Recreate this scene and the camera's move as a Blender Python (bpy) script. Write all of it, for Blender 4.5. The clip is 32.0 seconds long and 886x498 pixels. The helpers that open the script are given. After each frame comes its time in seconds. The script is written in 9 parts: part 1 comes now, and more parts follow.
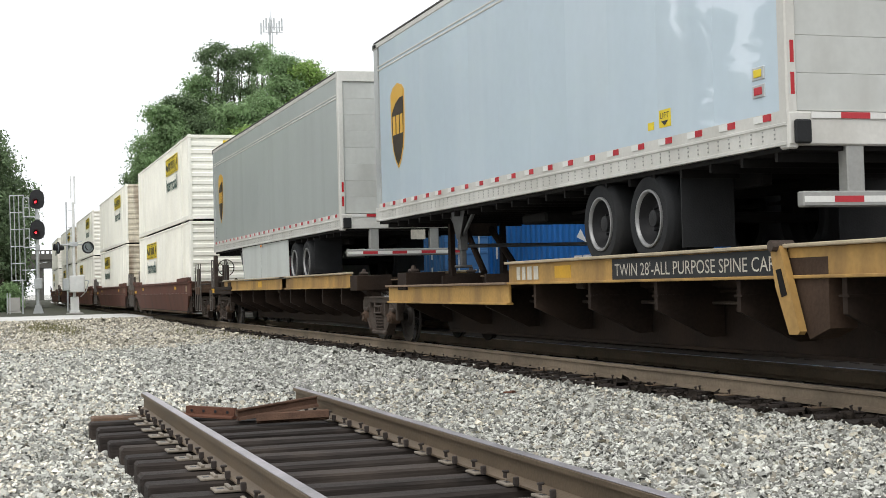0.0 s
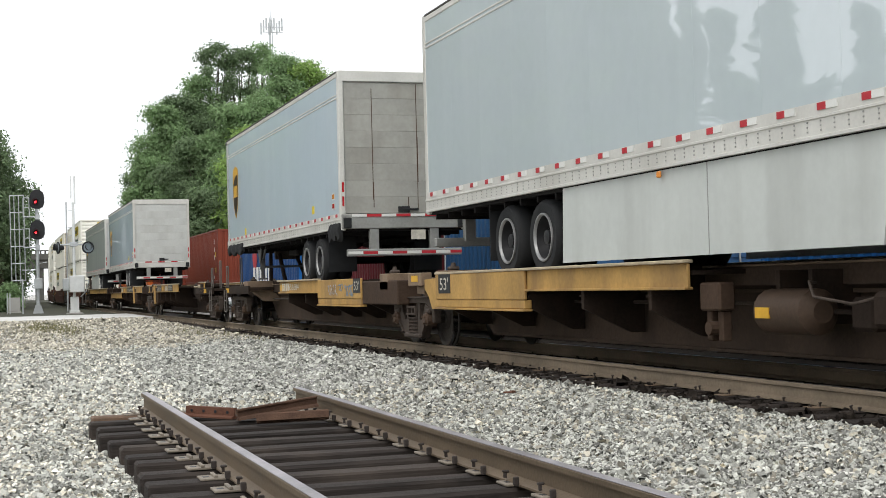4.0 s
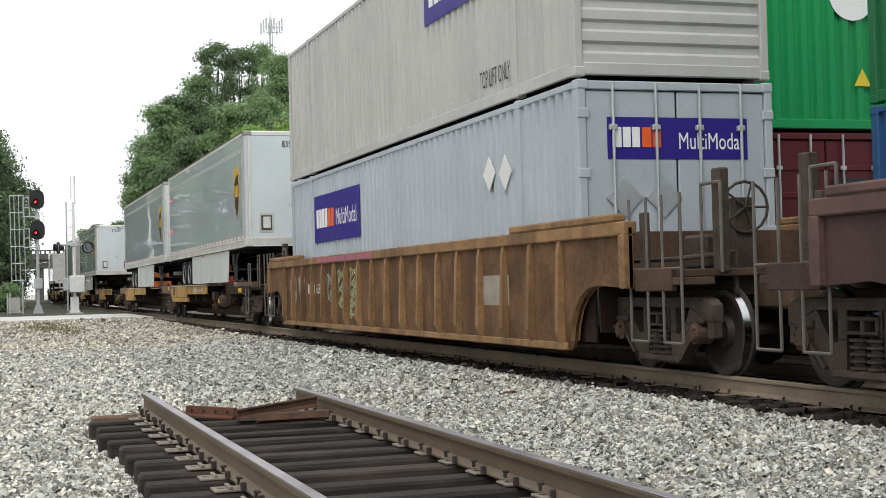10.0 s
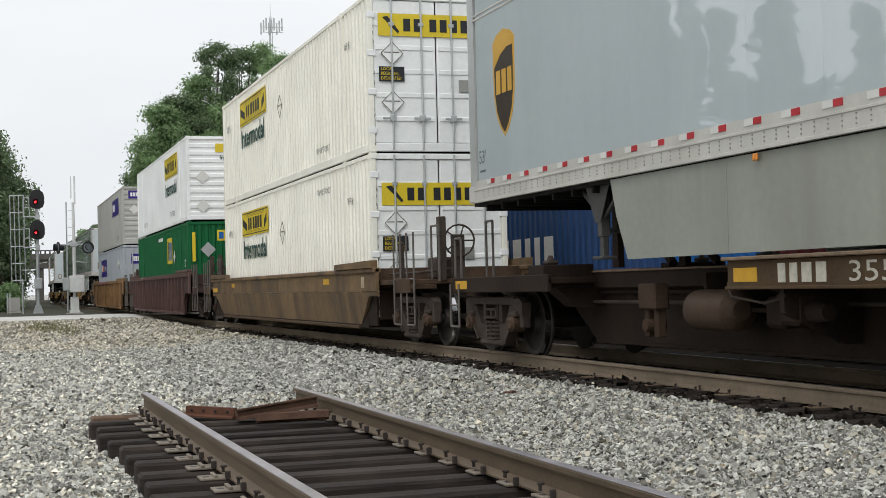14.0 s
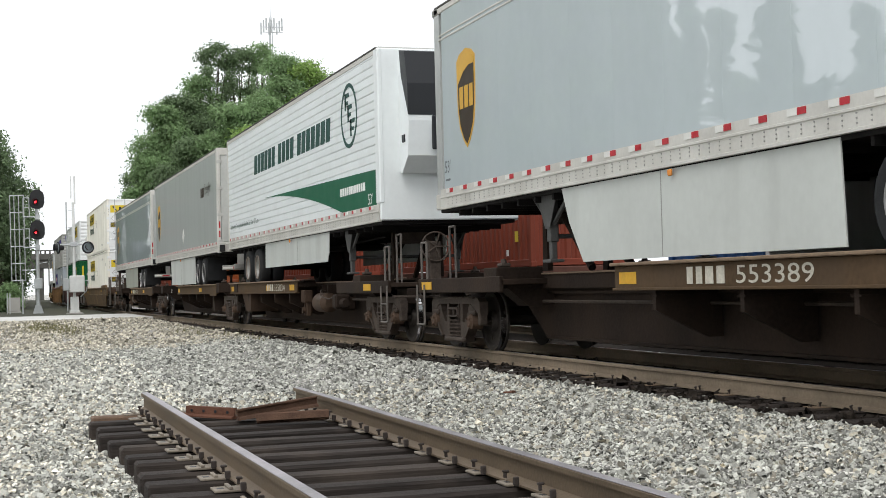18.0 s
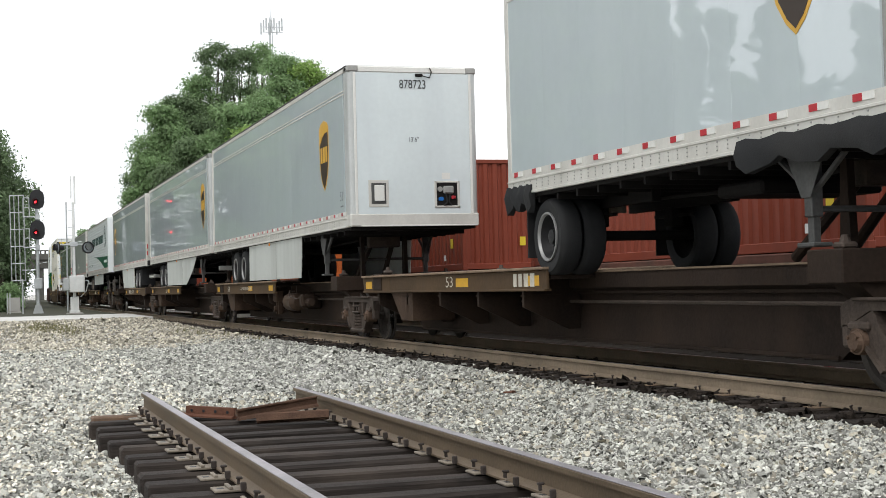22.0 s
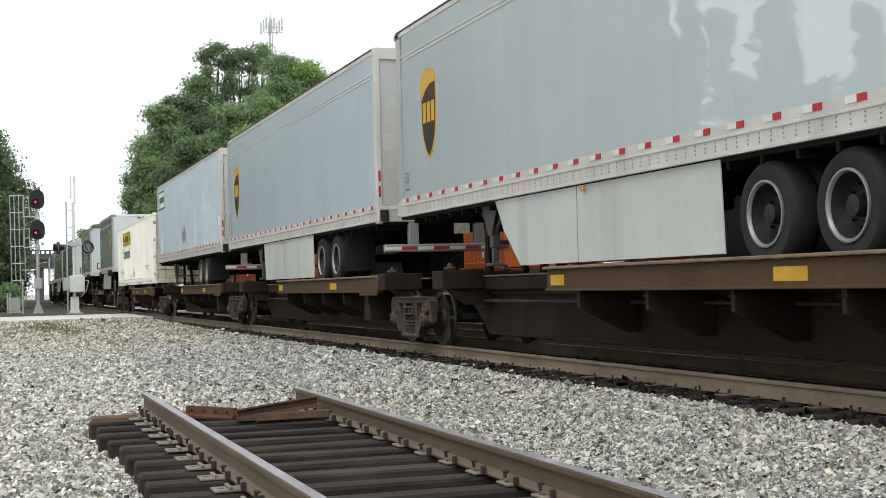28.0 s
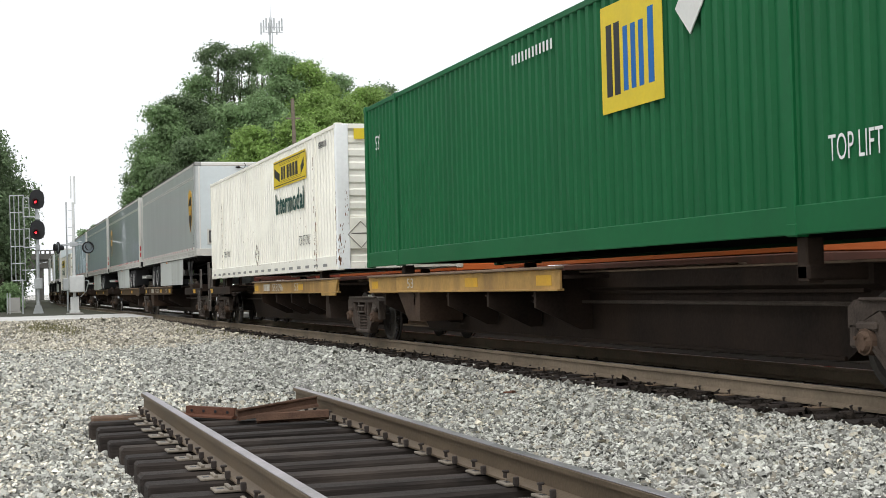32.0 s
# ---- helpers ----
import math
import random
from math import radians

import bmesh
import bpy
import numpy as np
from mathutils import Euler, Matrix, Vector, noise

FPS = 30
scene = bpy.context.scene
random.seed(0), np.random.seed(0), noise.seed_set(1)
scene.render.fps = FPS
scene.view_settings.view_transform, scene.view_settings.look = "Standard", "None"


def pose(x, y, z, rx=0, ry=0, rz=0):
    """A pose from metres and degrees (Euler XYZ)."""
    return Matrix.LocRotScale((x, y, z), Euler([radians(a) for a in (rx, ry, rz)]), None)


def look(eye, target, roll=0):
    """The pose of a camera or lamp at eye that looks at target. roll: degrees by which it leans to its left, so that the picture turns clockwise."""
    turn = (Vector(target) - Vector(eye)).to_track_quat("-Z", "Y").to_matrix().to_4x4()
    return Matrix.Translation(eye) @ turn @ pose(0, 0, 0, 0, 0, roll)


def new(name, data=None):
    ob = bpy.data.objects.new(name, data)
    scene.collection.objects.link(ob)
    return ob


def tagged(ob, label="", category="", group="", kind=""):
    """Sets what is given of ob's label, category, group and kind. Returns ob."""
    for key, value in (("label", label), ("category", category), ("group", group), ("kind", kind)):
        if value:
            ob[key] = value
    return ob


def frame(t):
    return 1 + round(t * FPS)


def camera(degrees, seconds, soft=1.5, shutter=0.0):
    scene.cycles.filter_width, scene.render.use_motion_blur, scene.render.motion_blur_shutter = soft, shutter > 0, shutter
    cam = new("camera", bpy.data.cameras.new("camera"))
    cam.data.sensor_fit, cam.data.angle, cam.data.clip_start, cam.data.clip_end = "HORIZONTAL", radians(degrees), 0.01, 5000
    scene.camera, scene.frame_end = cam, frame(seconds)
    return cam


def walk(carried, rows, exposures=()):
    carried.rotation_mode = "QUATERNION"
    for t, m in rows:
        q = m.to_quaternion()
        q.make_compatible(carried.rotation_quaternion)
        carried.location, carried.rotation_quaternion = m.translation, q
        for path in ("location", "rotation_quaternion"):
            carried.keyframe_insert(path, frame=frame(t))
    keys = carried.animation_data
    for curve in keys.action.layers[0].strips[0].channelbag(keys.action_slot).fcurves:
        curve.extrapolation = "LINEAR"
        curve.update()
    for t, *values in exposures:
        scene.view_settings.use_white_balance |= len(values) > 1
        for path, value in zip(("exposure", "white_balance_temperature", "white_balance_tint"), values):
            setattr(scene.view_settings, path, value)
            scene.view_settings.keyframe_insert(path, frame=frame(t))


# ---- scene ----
cam = camera(34.97, 32.0, soft=0.7)
EYE = Vector((0.0, 0.0, 1.045))
AIM = Vector((math.sin(radians(18.104)) * math.cos(radians(1.448)), math.cos(radians(18.104)) * math.cos(radians(1.448)), math.sin(radians(1.448))))
VIEW = look(EYE, EYE + AIM, -1.437)
EXPOSURES = ((0.0, 0.22), (8.0, 0.22), (10.0, 0.15), (11.0, 0.15), (12.0, 0.38), (13.0, -0.15), (14.0, -0.2), (16.0, 0.2), (16.5, 0.3), (17.0, 0.12), (19.0, 0.2), (24.0, 0.2), (25.0, -0.05), (28.0, 0.1), (29.0, 0.15), (30.0, 0.32), (31.0, -0.15), (32.0, 0.08))
walk(cam, [(0.0, VIEW), (32.0, VIEW)], [(t, e, 6390, 10) for t, e in EXPOSURES])

# ---- plan: x to the right of the camera, y along the tracks, z from the top of the rail ----
TRACK_X = 7.948          # centre of the near track
FAR_X = 12.50            # centre of the far track
BEND_Y, BEND_R = 130.0, 1300.0   # where the tracks begin to bend to the right
SPEED, GAIN = 14.199, 0.01276    # near train, away from the camera
RAIL_Z = 0.05            # running surface of the main tracks
WHEEL_R = 0.44
SLOW = 3.05              # far train, towards the camera
HW = 1.295               # half the width of trailers and long containers


def run(t):
    return SPEED * t + 0.5 * GAIN * (t - 16.0) ** 2


def on_track(cx, y):
    """The pose of something on the track with centre cx, y metres along it."""
    if y <= BEND_Y:
        return pose(cx, y, 0)
    a = (y - BEND_Y) / BEND_R
    rad = BEND_R - (cx - TRACK_X)
    return pose(TRACK_X + BEND_R - rad * math.cos(a), BEND_Y + rad * math.sin(a), 0, 0, 0, -math.degrees(a))


# ---- light ----
world = bpy.data.worlds.new("world")
scene.world = world
world.use_nodes = True
wn, wl = world.node_tree.nodes, world.node_tree.links
wn.clear()
sky = wn.new("ShaderNodeTexSky")
sky.sky_type, sky.sun_disc = "NISHITA", False
sky.sun_elevation, sky.sun_rotation = radians(52), radians(215)
sky.air_density, sky.dust_density = 1.6, 4.0
sky_dim = wn.new("ShaderNodeVectorMath")
sky_dim.operation = "SCALE"
sky_dim.inputs["Scale"].default_value = 0.10
wl.new(sky.outputs[0], sky_dim.inputs[0])
# a closed cloud cover with faint lighter and greyer fields
wco = wn.new("ShaderNodeTexCoord")
wmap = wn.new("ShaderNodeMapping")
wmap.inputs["Scale"].default_value = (1.0, 1.0, 2.6)
cloud = wn.new("ShaderNodeTexNoise")
cloud.inputs["Scale"].default_value, cloud.inputs["Detail"].default_value = 2.2, 6
cr = wn.new("ShaderNodeValToRGB")
cr.color_ramp.elements[0].position, cr.color_ramp.elements[0].color = 0.3, (1.0, 1.03, 1.06, 1)
cr.color_ramp.elements[1].position, cr.color_ramp.elements[1].color = 0.7, (1.22, 1.22, 1.22, 1)
wl.new(wco.outputs["Generated"], wmap.inputs[0])
wl.new(wmap.outputs[0], cloud.inputs["Vector"])
wl.new(cloud.outputs["Fac"], cr.inputs[0])
cover = wn.new("ShaderNodeMixRGB")
cover.inputs[0].default_value = 0.9
wl.new(sky_dim.outputs[0], cover.inputs[1])
wl.new(cr.outputs[0], cover.inputs[2])
wbg = wn.new("ShaderNodeBackground")
wbg.inputs[1].default_value = 1.0
wl.new(cover.outputs[0], wbg.inputs[0])
wo = wn.new("ShaderNodeOutputWorld")
wl.new(wbg.outputs[0], wo.inputs[0])

sun_data = bpy.data.lights.new("sun", "SUN")
sun_data.energy, sun_data.angle, sun_data.color = 1.1, radians(30), (1.0, 0.97, 0.93)
sun = new("sun", sun_data)
sun.matrix_world = look((0, 0, 60), (0 + 25, 0 + 35, 60 - 55))
scene.view_settings.exposure = 0.0


# ---- materials ----
MATS = {}


def mat(name, color, rough=0.6, metal=0.0, vary=0.25, scale=1.2, fine=30.0, bump=0.1, streak=0.0, dirt=None, dirt_amount=0.0,
        island=0.0, emit=0.0, spec=0.35, stretch=(1, 1, 1)):
    """A painted or natural surface: base colour with broad and fine variation, vertical streaks, dirt and a fine relief."""
    if name in MATS:
        return MATS[name]
    m = bpy.data.materials.new(name)
    m.use_nodes = True
    n, l = m.node_tree.nodes, m.node_tree.links
    p = n["Principled BSDF"]
    p.inputs["Roughness"].default_value, p.inputs["Metallic"].default_value = rough, metal
    p.inputs["Specular IOR Level"].default_value = spec
    co = n.new("ShaderNodeTexCoord")
    mp = n.new("ShaderNodeMapping")
    mp.inputs["Scale"].default_value = stretch
    oi = n.new("ShaderNodeObjectInfo")
    sh = n.new("ShaderNodeVectorMath")
    sh.operation = "MULTIPLY_ADD"
    sh.inputs[1].default_value = (37.0, 37.0, 37.0)
    l.new(oi.outputs["Random"], sh.inputs[0])
    l.new(co.outputs["Object"], sh.inputs[2])
    l.new(sh.outputs[0], mp.inputs[0])
    big = n.new("ShaderNodeTexNoise")
    big.inputs["Scale"].default_value, big.inputs["Detail"].default_value = scale, 5
    small = n.new("ShaderNodeTexNoise")
    small.inputs["Scale"].default_value, small.inputs["Detail"].default_value = fine, 4
    l.new(mp.outputs[0], big.inputs["Vector"])
    l.new(mp.outputs[0], small.inputs["Vector"])
    mix = n.new("ShaderNodeMath")
    mix.operation = "MULTIPLY_ADD"
    l.new(big.outputs["Fac"], mix.inputs[0])
    mix.inputs[1].default_value = 0.65
    sm = n.new("ShaderNodeMath")
    sm.operation = "MULTIPLY"
    sm.inputs[1].default_value = 0.35
    l.new(small.outputs["Fac"], sm.inputs[0])
    l.new(sm.outputs[0], mix.inputs[2])
    ramp = n.new("ShaderNodeMapRange")
    ramp.inputs["From Min"].default_value, ramp.inputs["From Max"].default_value = 0.3, 0.7
    ramp.inputs["To Min"].default_value, ramp.inputs["To Max"].default_value = 1 - vary, 1 + vary * 0.6
    l.new(mix.outputs[0], ramp.inputs["Value"])
    col = n.new("ShaderNodeVectorMath")
    col.operation = "SCALE"
    col.inputs[0].default_value = color
    l.new(ramp.outputs[0], col.inputs["Scale"])
    out = col.outputs[0]
    if island:
        ge = n.new("ShaderNodeNewGeometry")
        ir = n.new("ShaderNodeMapRange")
        ir.inputs["To Min"].default_value, ir.inputs["To Max"].default_value = 1 - island, 1 + island
        l.new(ge.outputs["Random Per Island"], ir.inputs["Value"])
        c2 = n.new("ShaderNodeVectorMath")
        c2.operation = "SCALE"
        l.new(out, c2.inputs[0])
        l.new(ir.outputs[0], c2.inputs["Scale"])
        out = c2.outputs[0]
    if streak or dirt:
        smap = n.new("ShaderNodeMapping")
        smap.inputs["Scale"].default_value = (0.9, 0.9, 0.10)
        st = n.new("ShaderNodeTexNoise")
        st.inputs["Scale"].default_value, st.inputs["Detail"].default_value = 1.6, 5
        l.new(sh.outputs[0], smap.inputs[0])
        l.new(smap.outputs[0], st.inputs["Vector"])
        sr = n.new("ShaderNodeMapRange")
        sr.inputs["From Min"].default_value, sr.inputs["From Max"].default_value = 0.48, 0.70
        sr.inputs["To Max"].default_value = max(streak, dirt_amount)
        l.new(st.outputs["Fac"], sr.inputs["Value"])
        dm = n.new("ShaderNodeMixRGB")
        dm.inputs[2].default_value = (*(dirt or (color[0] * 0.55, color[1] * 0.55, color[2] * 0.53)), 1)
        l.new(sr.outputs[0], dm.inputs[0])
        l.new(out, dm.inputs[1])
        out = dm.outputs[0]
    l.new(out, p.inputs["Base Color"])
    rr = n.new("ShaderNodeMapRange")
    rr.inputs["To Min"].default_value, rr.inputs["To Max"].default_value = max(0.05, rough - 0.12), min(1, rough + 0.12)
    l.new(big.outputs["Fac"], rr.inputs["Value"])
    l.new(rr.outputs[0], p.inputs["Roughness"])
    if bump:
        bp = n.new("ShaderNodeBump")
        bp.inputs["Strength"].default_value, bp.inputs["Distance"].default_value = min(1, bump * 3), 0.006
        l.new(small.outputs["Fac"], bp.inputs["Height"])
        l.new(bp.outputs[0], p.inputs["Normal"])
    if emit:
        p.inputs["Emission Color"].default_value = (*color, 1)
        p.inputs["Emission Strength"].default_value = emit
    MATS[name] = m
    return m


def gloss_paint(name, color, streaks, amount, coat=1.0, wave=1.0, blur=0.015):
    """Glossy trailer paint: faint streaks, the lighter ones painted-in reflections, under a clear coat that mirrors, on
    sheets that are not quite flat.
    """
    m = mat(name, color, 0.4, 0.0, 0.06, 0.5, 6, 0.0, amount, streaks, amount)
    n, l = m.node_tree.nodes, m.node_tree.links
    p = n["Principled BSDF"]
    p.inputs["Coat Weight"].default_value, p.inputs["Coat IOR"].default_value = coat, 1.95
    p.inputs["Coat Roughness"].default_value = blur
    co = n.new("ShaderNodeTexCoord")
    oi = n.new("ShaderNodeObjectInfo")
    mp = n.new("ShaderNodeMapping")
    mp.inputs["Scale"].default_value = (1.0, 0.4, 0.9)
    ad = n.new("ShaderNodeVectorMath")
    l.new(co.outputs["Object"], ad.inputs[0])
    l.new(oi.outputs["Location"], ad.inputs[1])
    l.new(ad.outputs[0], mp.inputs[0])
    no = n.new("ShaderNodeTexNoise")
    no.inputs["Scale"].default_value, no.inputs["Detail"].default_value = 1.1, 2.0
    l.new(mp.outputs[0], no.inputs["Vector"])
    bp = n.new("ShaderNodeBump")
    bp.inputs["Strength"].default_value, bp.inputs["Distance"].default_value = 1.0, 0.012 * wave
    l.new(no.outputs["Fac"], bp.inputs["Height"])
    l.new(bp.outputs[0], p.inputs["Coat Normal"])
    return m


# Lighter streaks in the next two stand for tree and sky reflections.
M_SIDE = gloss_paint("trailer_side", (0.52, 0.59, 0.61), (0.59, 0.655, 0.67), 0.3)
M_SIDE_BLUE = gloss_paint("trailer_side_bluish", (0.55, 0.65, 0.72), (0.65, 0.73, 0.78), 0.35, 0.8)
M_SIDE_PALE = mat("trailer_side_pale", (0.66, 0.79, 0.88), 0.25, 0.0, 0.08, 0.5, 6, 0.01, 0.2, (0.68, 0.76, 0.80), 0.25)
M_SIDE_WARM = gloss_paint("trailer_side_greyed", (0.42, 0.45, 0.435), (0.31, 0.32, 0.305), 0.3, 0.4, 0.6, 0.12)
M_NOSE = mat("trailer_nose", (0.63, 0.69, 0.695), 0.4, 0.0, 0.08, 0.8, 10, 0.03, 0.2, (0.48, 0.52, 0.55), 0.3)
M_REAR = mat("trailer_door", (0.52, 0.53, 0.50), 0.5, 0.1, 0.12, 1.0, 12, 0.04, 0.4, (0.30, 0.29, 0.26), 0.4)
M_REAR_OLD = mat("trailer_door_old", (0.36, 0.355, 0.32), 0.55, 0.1, 0.2, 1.0, 12, 0.05, 0.4, (0.22, 0.20, 0.165), 0.5)
M_ALU = mat("aluminium", (0.58, 0.58, 0.55), 0.42, 0.35, 0.18, 2.0, 25, 0.05, 0.3, (0.33, 0.32, 0.29), 0.4)
M_BEAM = mat("beam_grey", (0.36, 0.36, 0.335), 0.5, 0.3, 0.25, 2.0, 25, 0.06, 0.3, (0.22, 0.21, 0.185), 0.5)
M_ALU_PALE = mat("aluminium_pale", (0.61, 0.60, 0.555), 0.45, 0.15, 0.14, 2.0, 25, 0.05, 0.3, (0.40, 0.38, 0.33), 0.35)
M_ROOF_EDGE = mat("roof_edge_grime", (0.10, 0.098, 0.09), 0.8, 0, 0.6, 2.5, 20, 0.2, spec=0.12)
M_POST = mat("corner_post_grey", (0.50, 0.52, 0.51), 0.35, 0.2, 0.15, 2.0, 20, 0.03, 0.3, (0.33, 0.33, 0.31), 0.35)
M_ALU_DARK = mat("aluminium_dull", (0.34, 0.34, 0.32), 0.5, 0.4, 0.2, 2.0, 25, 0.05)
M_WHITE_TRAILER = mat("reefer_white", (0.80, 0.84, 0.84), 0.35, 0.0, 0.06, 0.8, 12, 0.02, 0.2, (0.62, 0.64, 0.62), 0.25)
M_SKIRT_DULL = mat("skirt_dull", (0.31, 0.325, 0.28), 0.5, 0.0, 0.14, 0.9, 10, 0.03, 0.3, (0.22, 0.22, 0.19), 0.5)
M_SKIRT = mat("skirt_white", (0.53, 0.555, 0.525), 0.5, 0.0, 0.10, 0.9, 10, 0.03, 0.3, (0.33, 0.34, 0.315), 0.45)
M_TAPE_RED = mat("tape_red", (0.45, 0.03, 0.04), 0.4, 0, 0.15)
M_TAPE_WHITE = mat("tape_white", (0.70, 0.70, 0.66), 0.4, 0, 0.1)
M_DARK = mat("underframe_dark", (0.014, 0.0128, 0.012), 0.75, 0, 0.35, 3, 30, 0.2, spec=0.12)
M_LEG = mat("leg_steel", (0.10, 0.10, 0.097), 0.55, 0.3, 0.35, 4, 30, 0.1, spec=0.12)
M_RUBBER = mat("tyre_rubber", (0.026, 0.027, 0.028), 0.75, 0, 0.25, 6, 60, 0.2, dirt=(0.055, 0.052, 0.047), dirt_amount=0.25, spec=0.12)
M_RIM = mat("wheel_rim", (0.62, 0.62, 0.60), 0.35, 0.7, 0.15, 8, 50, 0.05)
M_RIM_DULL = mat("wheel_rim_dull", (0.30, 0.30, 0.295), 0.45, 0.5, 0.2, 8, 50, 0.05)
M_RIM_DARK = mat("rim_dark", (0.03, 0.03, 0.031), 0.5, 0.2, 0.3, 8, 50, 0.1, spec=0.25)
M_LAMP_RED = mat("lamp_red", (0.40, 0.015, 0.02), 0.2, 0, 0.1)
M_AMBER = mat("lamp_amber", (0.70, 0.26, 0.05), 0.25, 0, 0.1)
M_SHIELD = mat("shield_brown", (0.035, 0.022, 0.014), 0.4, 0, 0.1, 3, 20, 0.02)
M_GOLD = mat("shield_gold", (0.62, 0.36, 0.05), 0.4, 0, 0.12, 3, 20, 0.02)
M_YELLOW = mat("sign_yellow", (0.72, 0.55, 0.03), 0.5, 0, 0.1, 3, 20, 0.02)
M_BLACK = mat("print_black", (0.02, 0.022, 0.025), 0.5, 0, 0.1, 5, 30, 0.0)
M_GREY_PRINT = mat("print_grey", (0.12, 0.13, 0.14), 0.5, 0, 0.1, 5, 30, 0.0)
M_WHITE = mat("print_white", (0.80, 0.80, 0.78), 0.5, 0, 0.08, 5, 30, 0.0)
M_PURPLE = mat("panel_purple", (0.028, 0.015, 0.21), 0.45, 0, 0.12, 2, 20, 0.02)
M_ORANGE_PRINT = mat("print_orange", (0.75, 0.12, 0.02), 0.45, 0, 0.1, 2, 20, 0.02)
M_GREEN_PRINT = mat("print_green", (0.012, 0.115, 0.06), 0.45, 0, 0.12, 2, 20, 0.02)
M_STENCIL = mat("stencil_white", (0.55, 0.52, 0.44), 0.7, 0, 0.3, 12, 60, 0.05)
M_TTX = mat("spine_yellow", (0.44, 0.265, 0.08), 0.65, 0, 0.35, 1.6, 18, 0.12, 0.5, (0.15, 0.09, 0.045), 0.75)
M_TANK = mat("tank_brown", (0.080, 0.054, 0.038), 0.55, 0.1, 0.4, 2, 25, 0.1, spec=0.12)
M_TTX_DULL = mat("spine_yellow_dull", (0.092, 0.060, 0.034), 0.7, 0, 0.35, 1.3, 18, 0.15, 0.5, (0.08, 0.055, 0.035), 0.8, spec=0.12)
M_PATCH = mat("patch_yellow", (0.62, 0.35, 0.03), 0.55, 0, 0.2, 4, 30, 0.05)
# Sill brown with shade under the train in it, then its lit copy.
M_SPINE = mat("spine_brown", (0.030, 0.021, 0.016), 0.75, 0, 0.55, 1.1, 25, 0.2, 0.4, (0.046, 0.030, 0.020), 0.5, spec=0.12)
M_SPINE_LIT = mat("spine_brown_lit", (0.070, 0.049, 0.036), 0.75, 0, 0.45, 1.1, 25, 0.2, 0.4, (0.04, 0.03, 0.023), 0.7, spec=0.12)
M_SPINE_RUST = mat("bracket_brown", (0.060, 0.039, 0.027), 0.75, 0, 0.45, 2, 25, 0.2, spec=0.12)
M_LIP = mat("lip_worn", (0.42, 0.35, 0.24), 0.7, 0, 0.3, 4, 30, 0.1)
M_TRUCK = mat("truck_steel", (0.080, 0.063, 0.052), 0.65, 0.2, 0.5, 4, 35, 0.25, spec=0.12)
M_TRUCK_PALE = mat("grab_iron", (0.14, 0.125, 0.11), 0.6, 0.2, 0.3, 4, 35, 0.1)
M_BEARING = mat("bearing_rust", (0.105, 0.07, 0.05), 0.65, 0.15, 0.45, 5, 35, 0.2, spec=0.12)
M_LIP_DARK = mat("lip_rusty", (0.22, 0.16, 0.11), 0.7, 0, 0.35, 4, 30, 0.1, spec=0.12)
M_WHEEL = mat("wheel_steel", (0.055, 0.048, 0.042), 0.55, 0.3, 0.35, 5, 40, 0.15, spec=0.12)
M_TREAD = mat("wheel_tread", (0.60, 0.60, 0.60), 0.18, 1.0, 0.1, 5, 40, 0.0)
# Darker wall copies of the rib paints put the shade between ribs into colour.
M_WELL_TAN_SHADED = mat("well_tan_shaded", (0.15, 0.085, 0.045), 0.75, 0, 0.6, 1.6, 14, 0.15, 0.5, (0.065, 0.038, 0.026), 0.85, spec=0.12)
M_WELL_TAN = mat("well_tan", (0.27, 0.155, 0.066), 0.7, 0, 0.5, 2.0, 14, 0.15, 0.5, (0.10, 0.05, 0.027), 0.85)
M_WELL_MAROON_SHADED = mat("well_maroon_shaded", (0.072, 0.045, 0.042), 0.7, 0, 0.3, 1.0, 14, 0.15, 0.5, (0.05, 0.033, 0.03), 0.7, spec=0.12)
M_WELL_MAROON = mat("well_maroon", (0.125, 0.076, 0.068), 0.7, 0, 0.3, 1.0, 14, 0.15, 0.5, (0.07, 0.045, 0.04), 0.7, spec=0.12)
M_WELL_END = mat("well_end_grime", (0.095, 0.062, 0.042), 0.75, 0.05, 0.5, 2.0, 20, 0.2, 0.5, (0.035, 0.025, 0.02), 0.7, spec=0.12)
M_WELL_END_MAROON = mat("well_end_grime_maroon", (0.075, 0.048, 0.042), 0.75, 0.05, 0.4, 2.0, 20, 0.2, 0.5, (0.035, 0.026, 0.023), 0.7, spec=0.12)
M_WELL_BROWN = mat("well_ochre", (0.18, 0.115, 0.056), 0.7, 0, 0.55, 0.55, 9, 0.2, 0.6, (0.06, 0.042, 0.028), 0.9)
M_WELL_RED = mat("well_redbrown", (0.13, 0.06, 0.045), 0.7, 0, 0.3, 0.8, 14, 0.15, 0.6, (0.07, 0.045, 0.035), 0.8, spec=0.12)


def container_paint(name, c, d, amount=0.35):
    return mat(name, c, 0.5, 0, 0.12, 0.7, 12, 0.05, amount, d, amount, spec=0.2)


C_WHITE = container_paint("box_white", (0.92, 0.905, 0.81), (0.80, 0.77, 0.64), 0.3)
C_WHITE_COOL = container_paint("box_white_cool", (0.90, 0.92, 0.91), (0.74, 0.75, 0.73), 0.25)
C_RUSTY = mat("box_white_stained", (0.66, 0.60, 0.47), 0.55, 0, 0.4, 1.5, 14, 0.08, 0.6, (0.17, 0.10, 0.055), 0.85)
C_GREY = container_paint("box_grey", (0.46, 0.46, 0.43), (0.31, 0.31, 0.29))
C_GREY_COOL = container_paint("box_grey_cool", (0.41, 0.45, 0.48), (0.33, 0.36, 0.38))
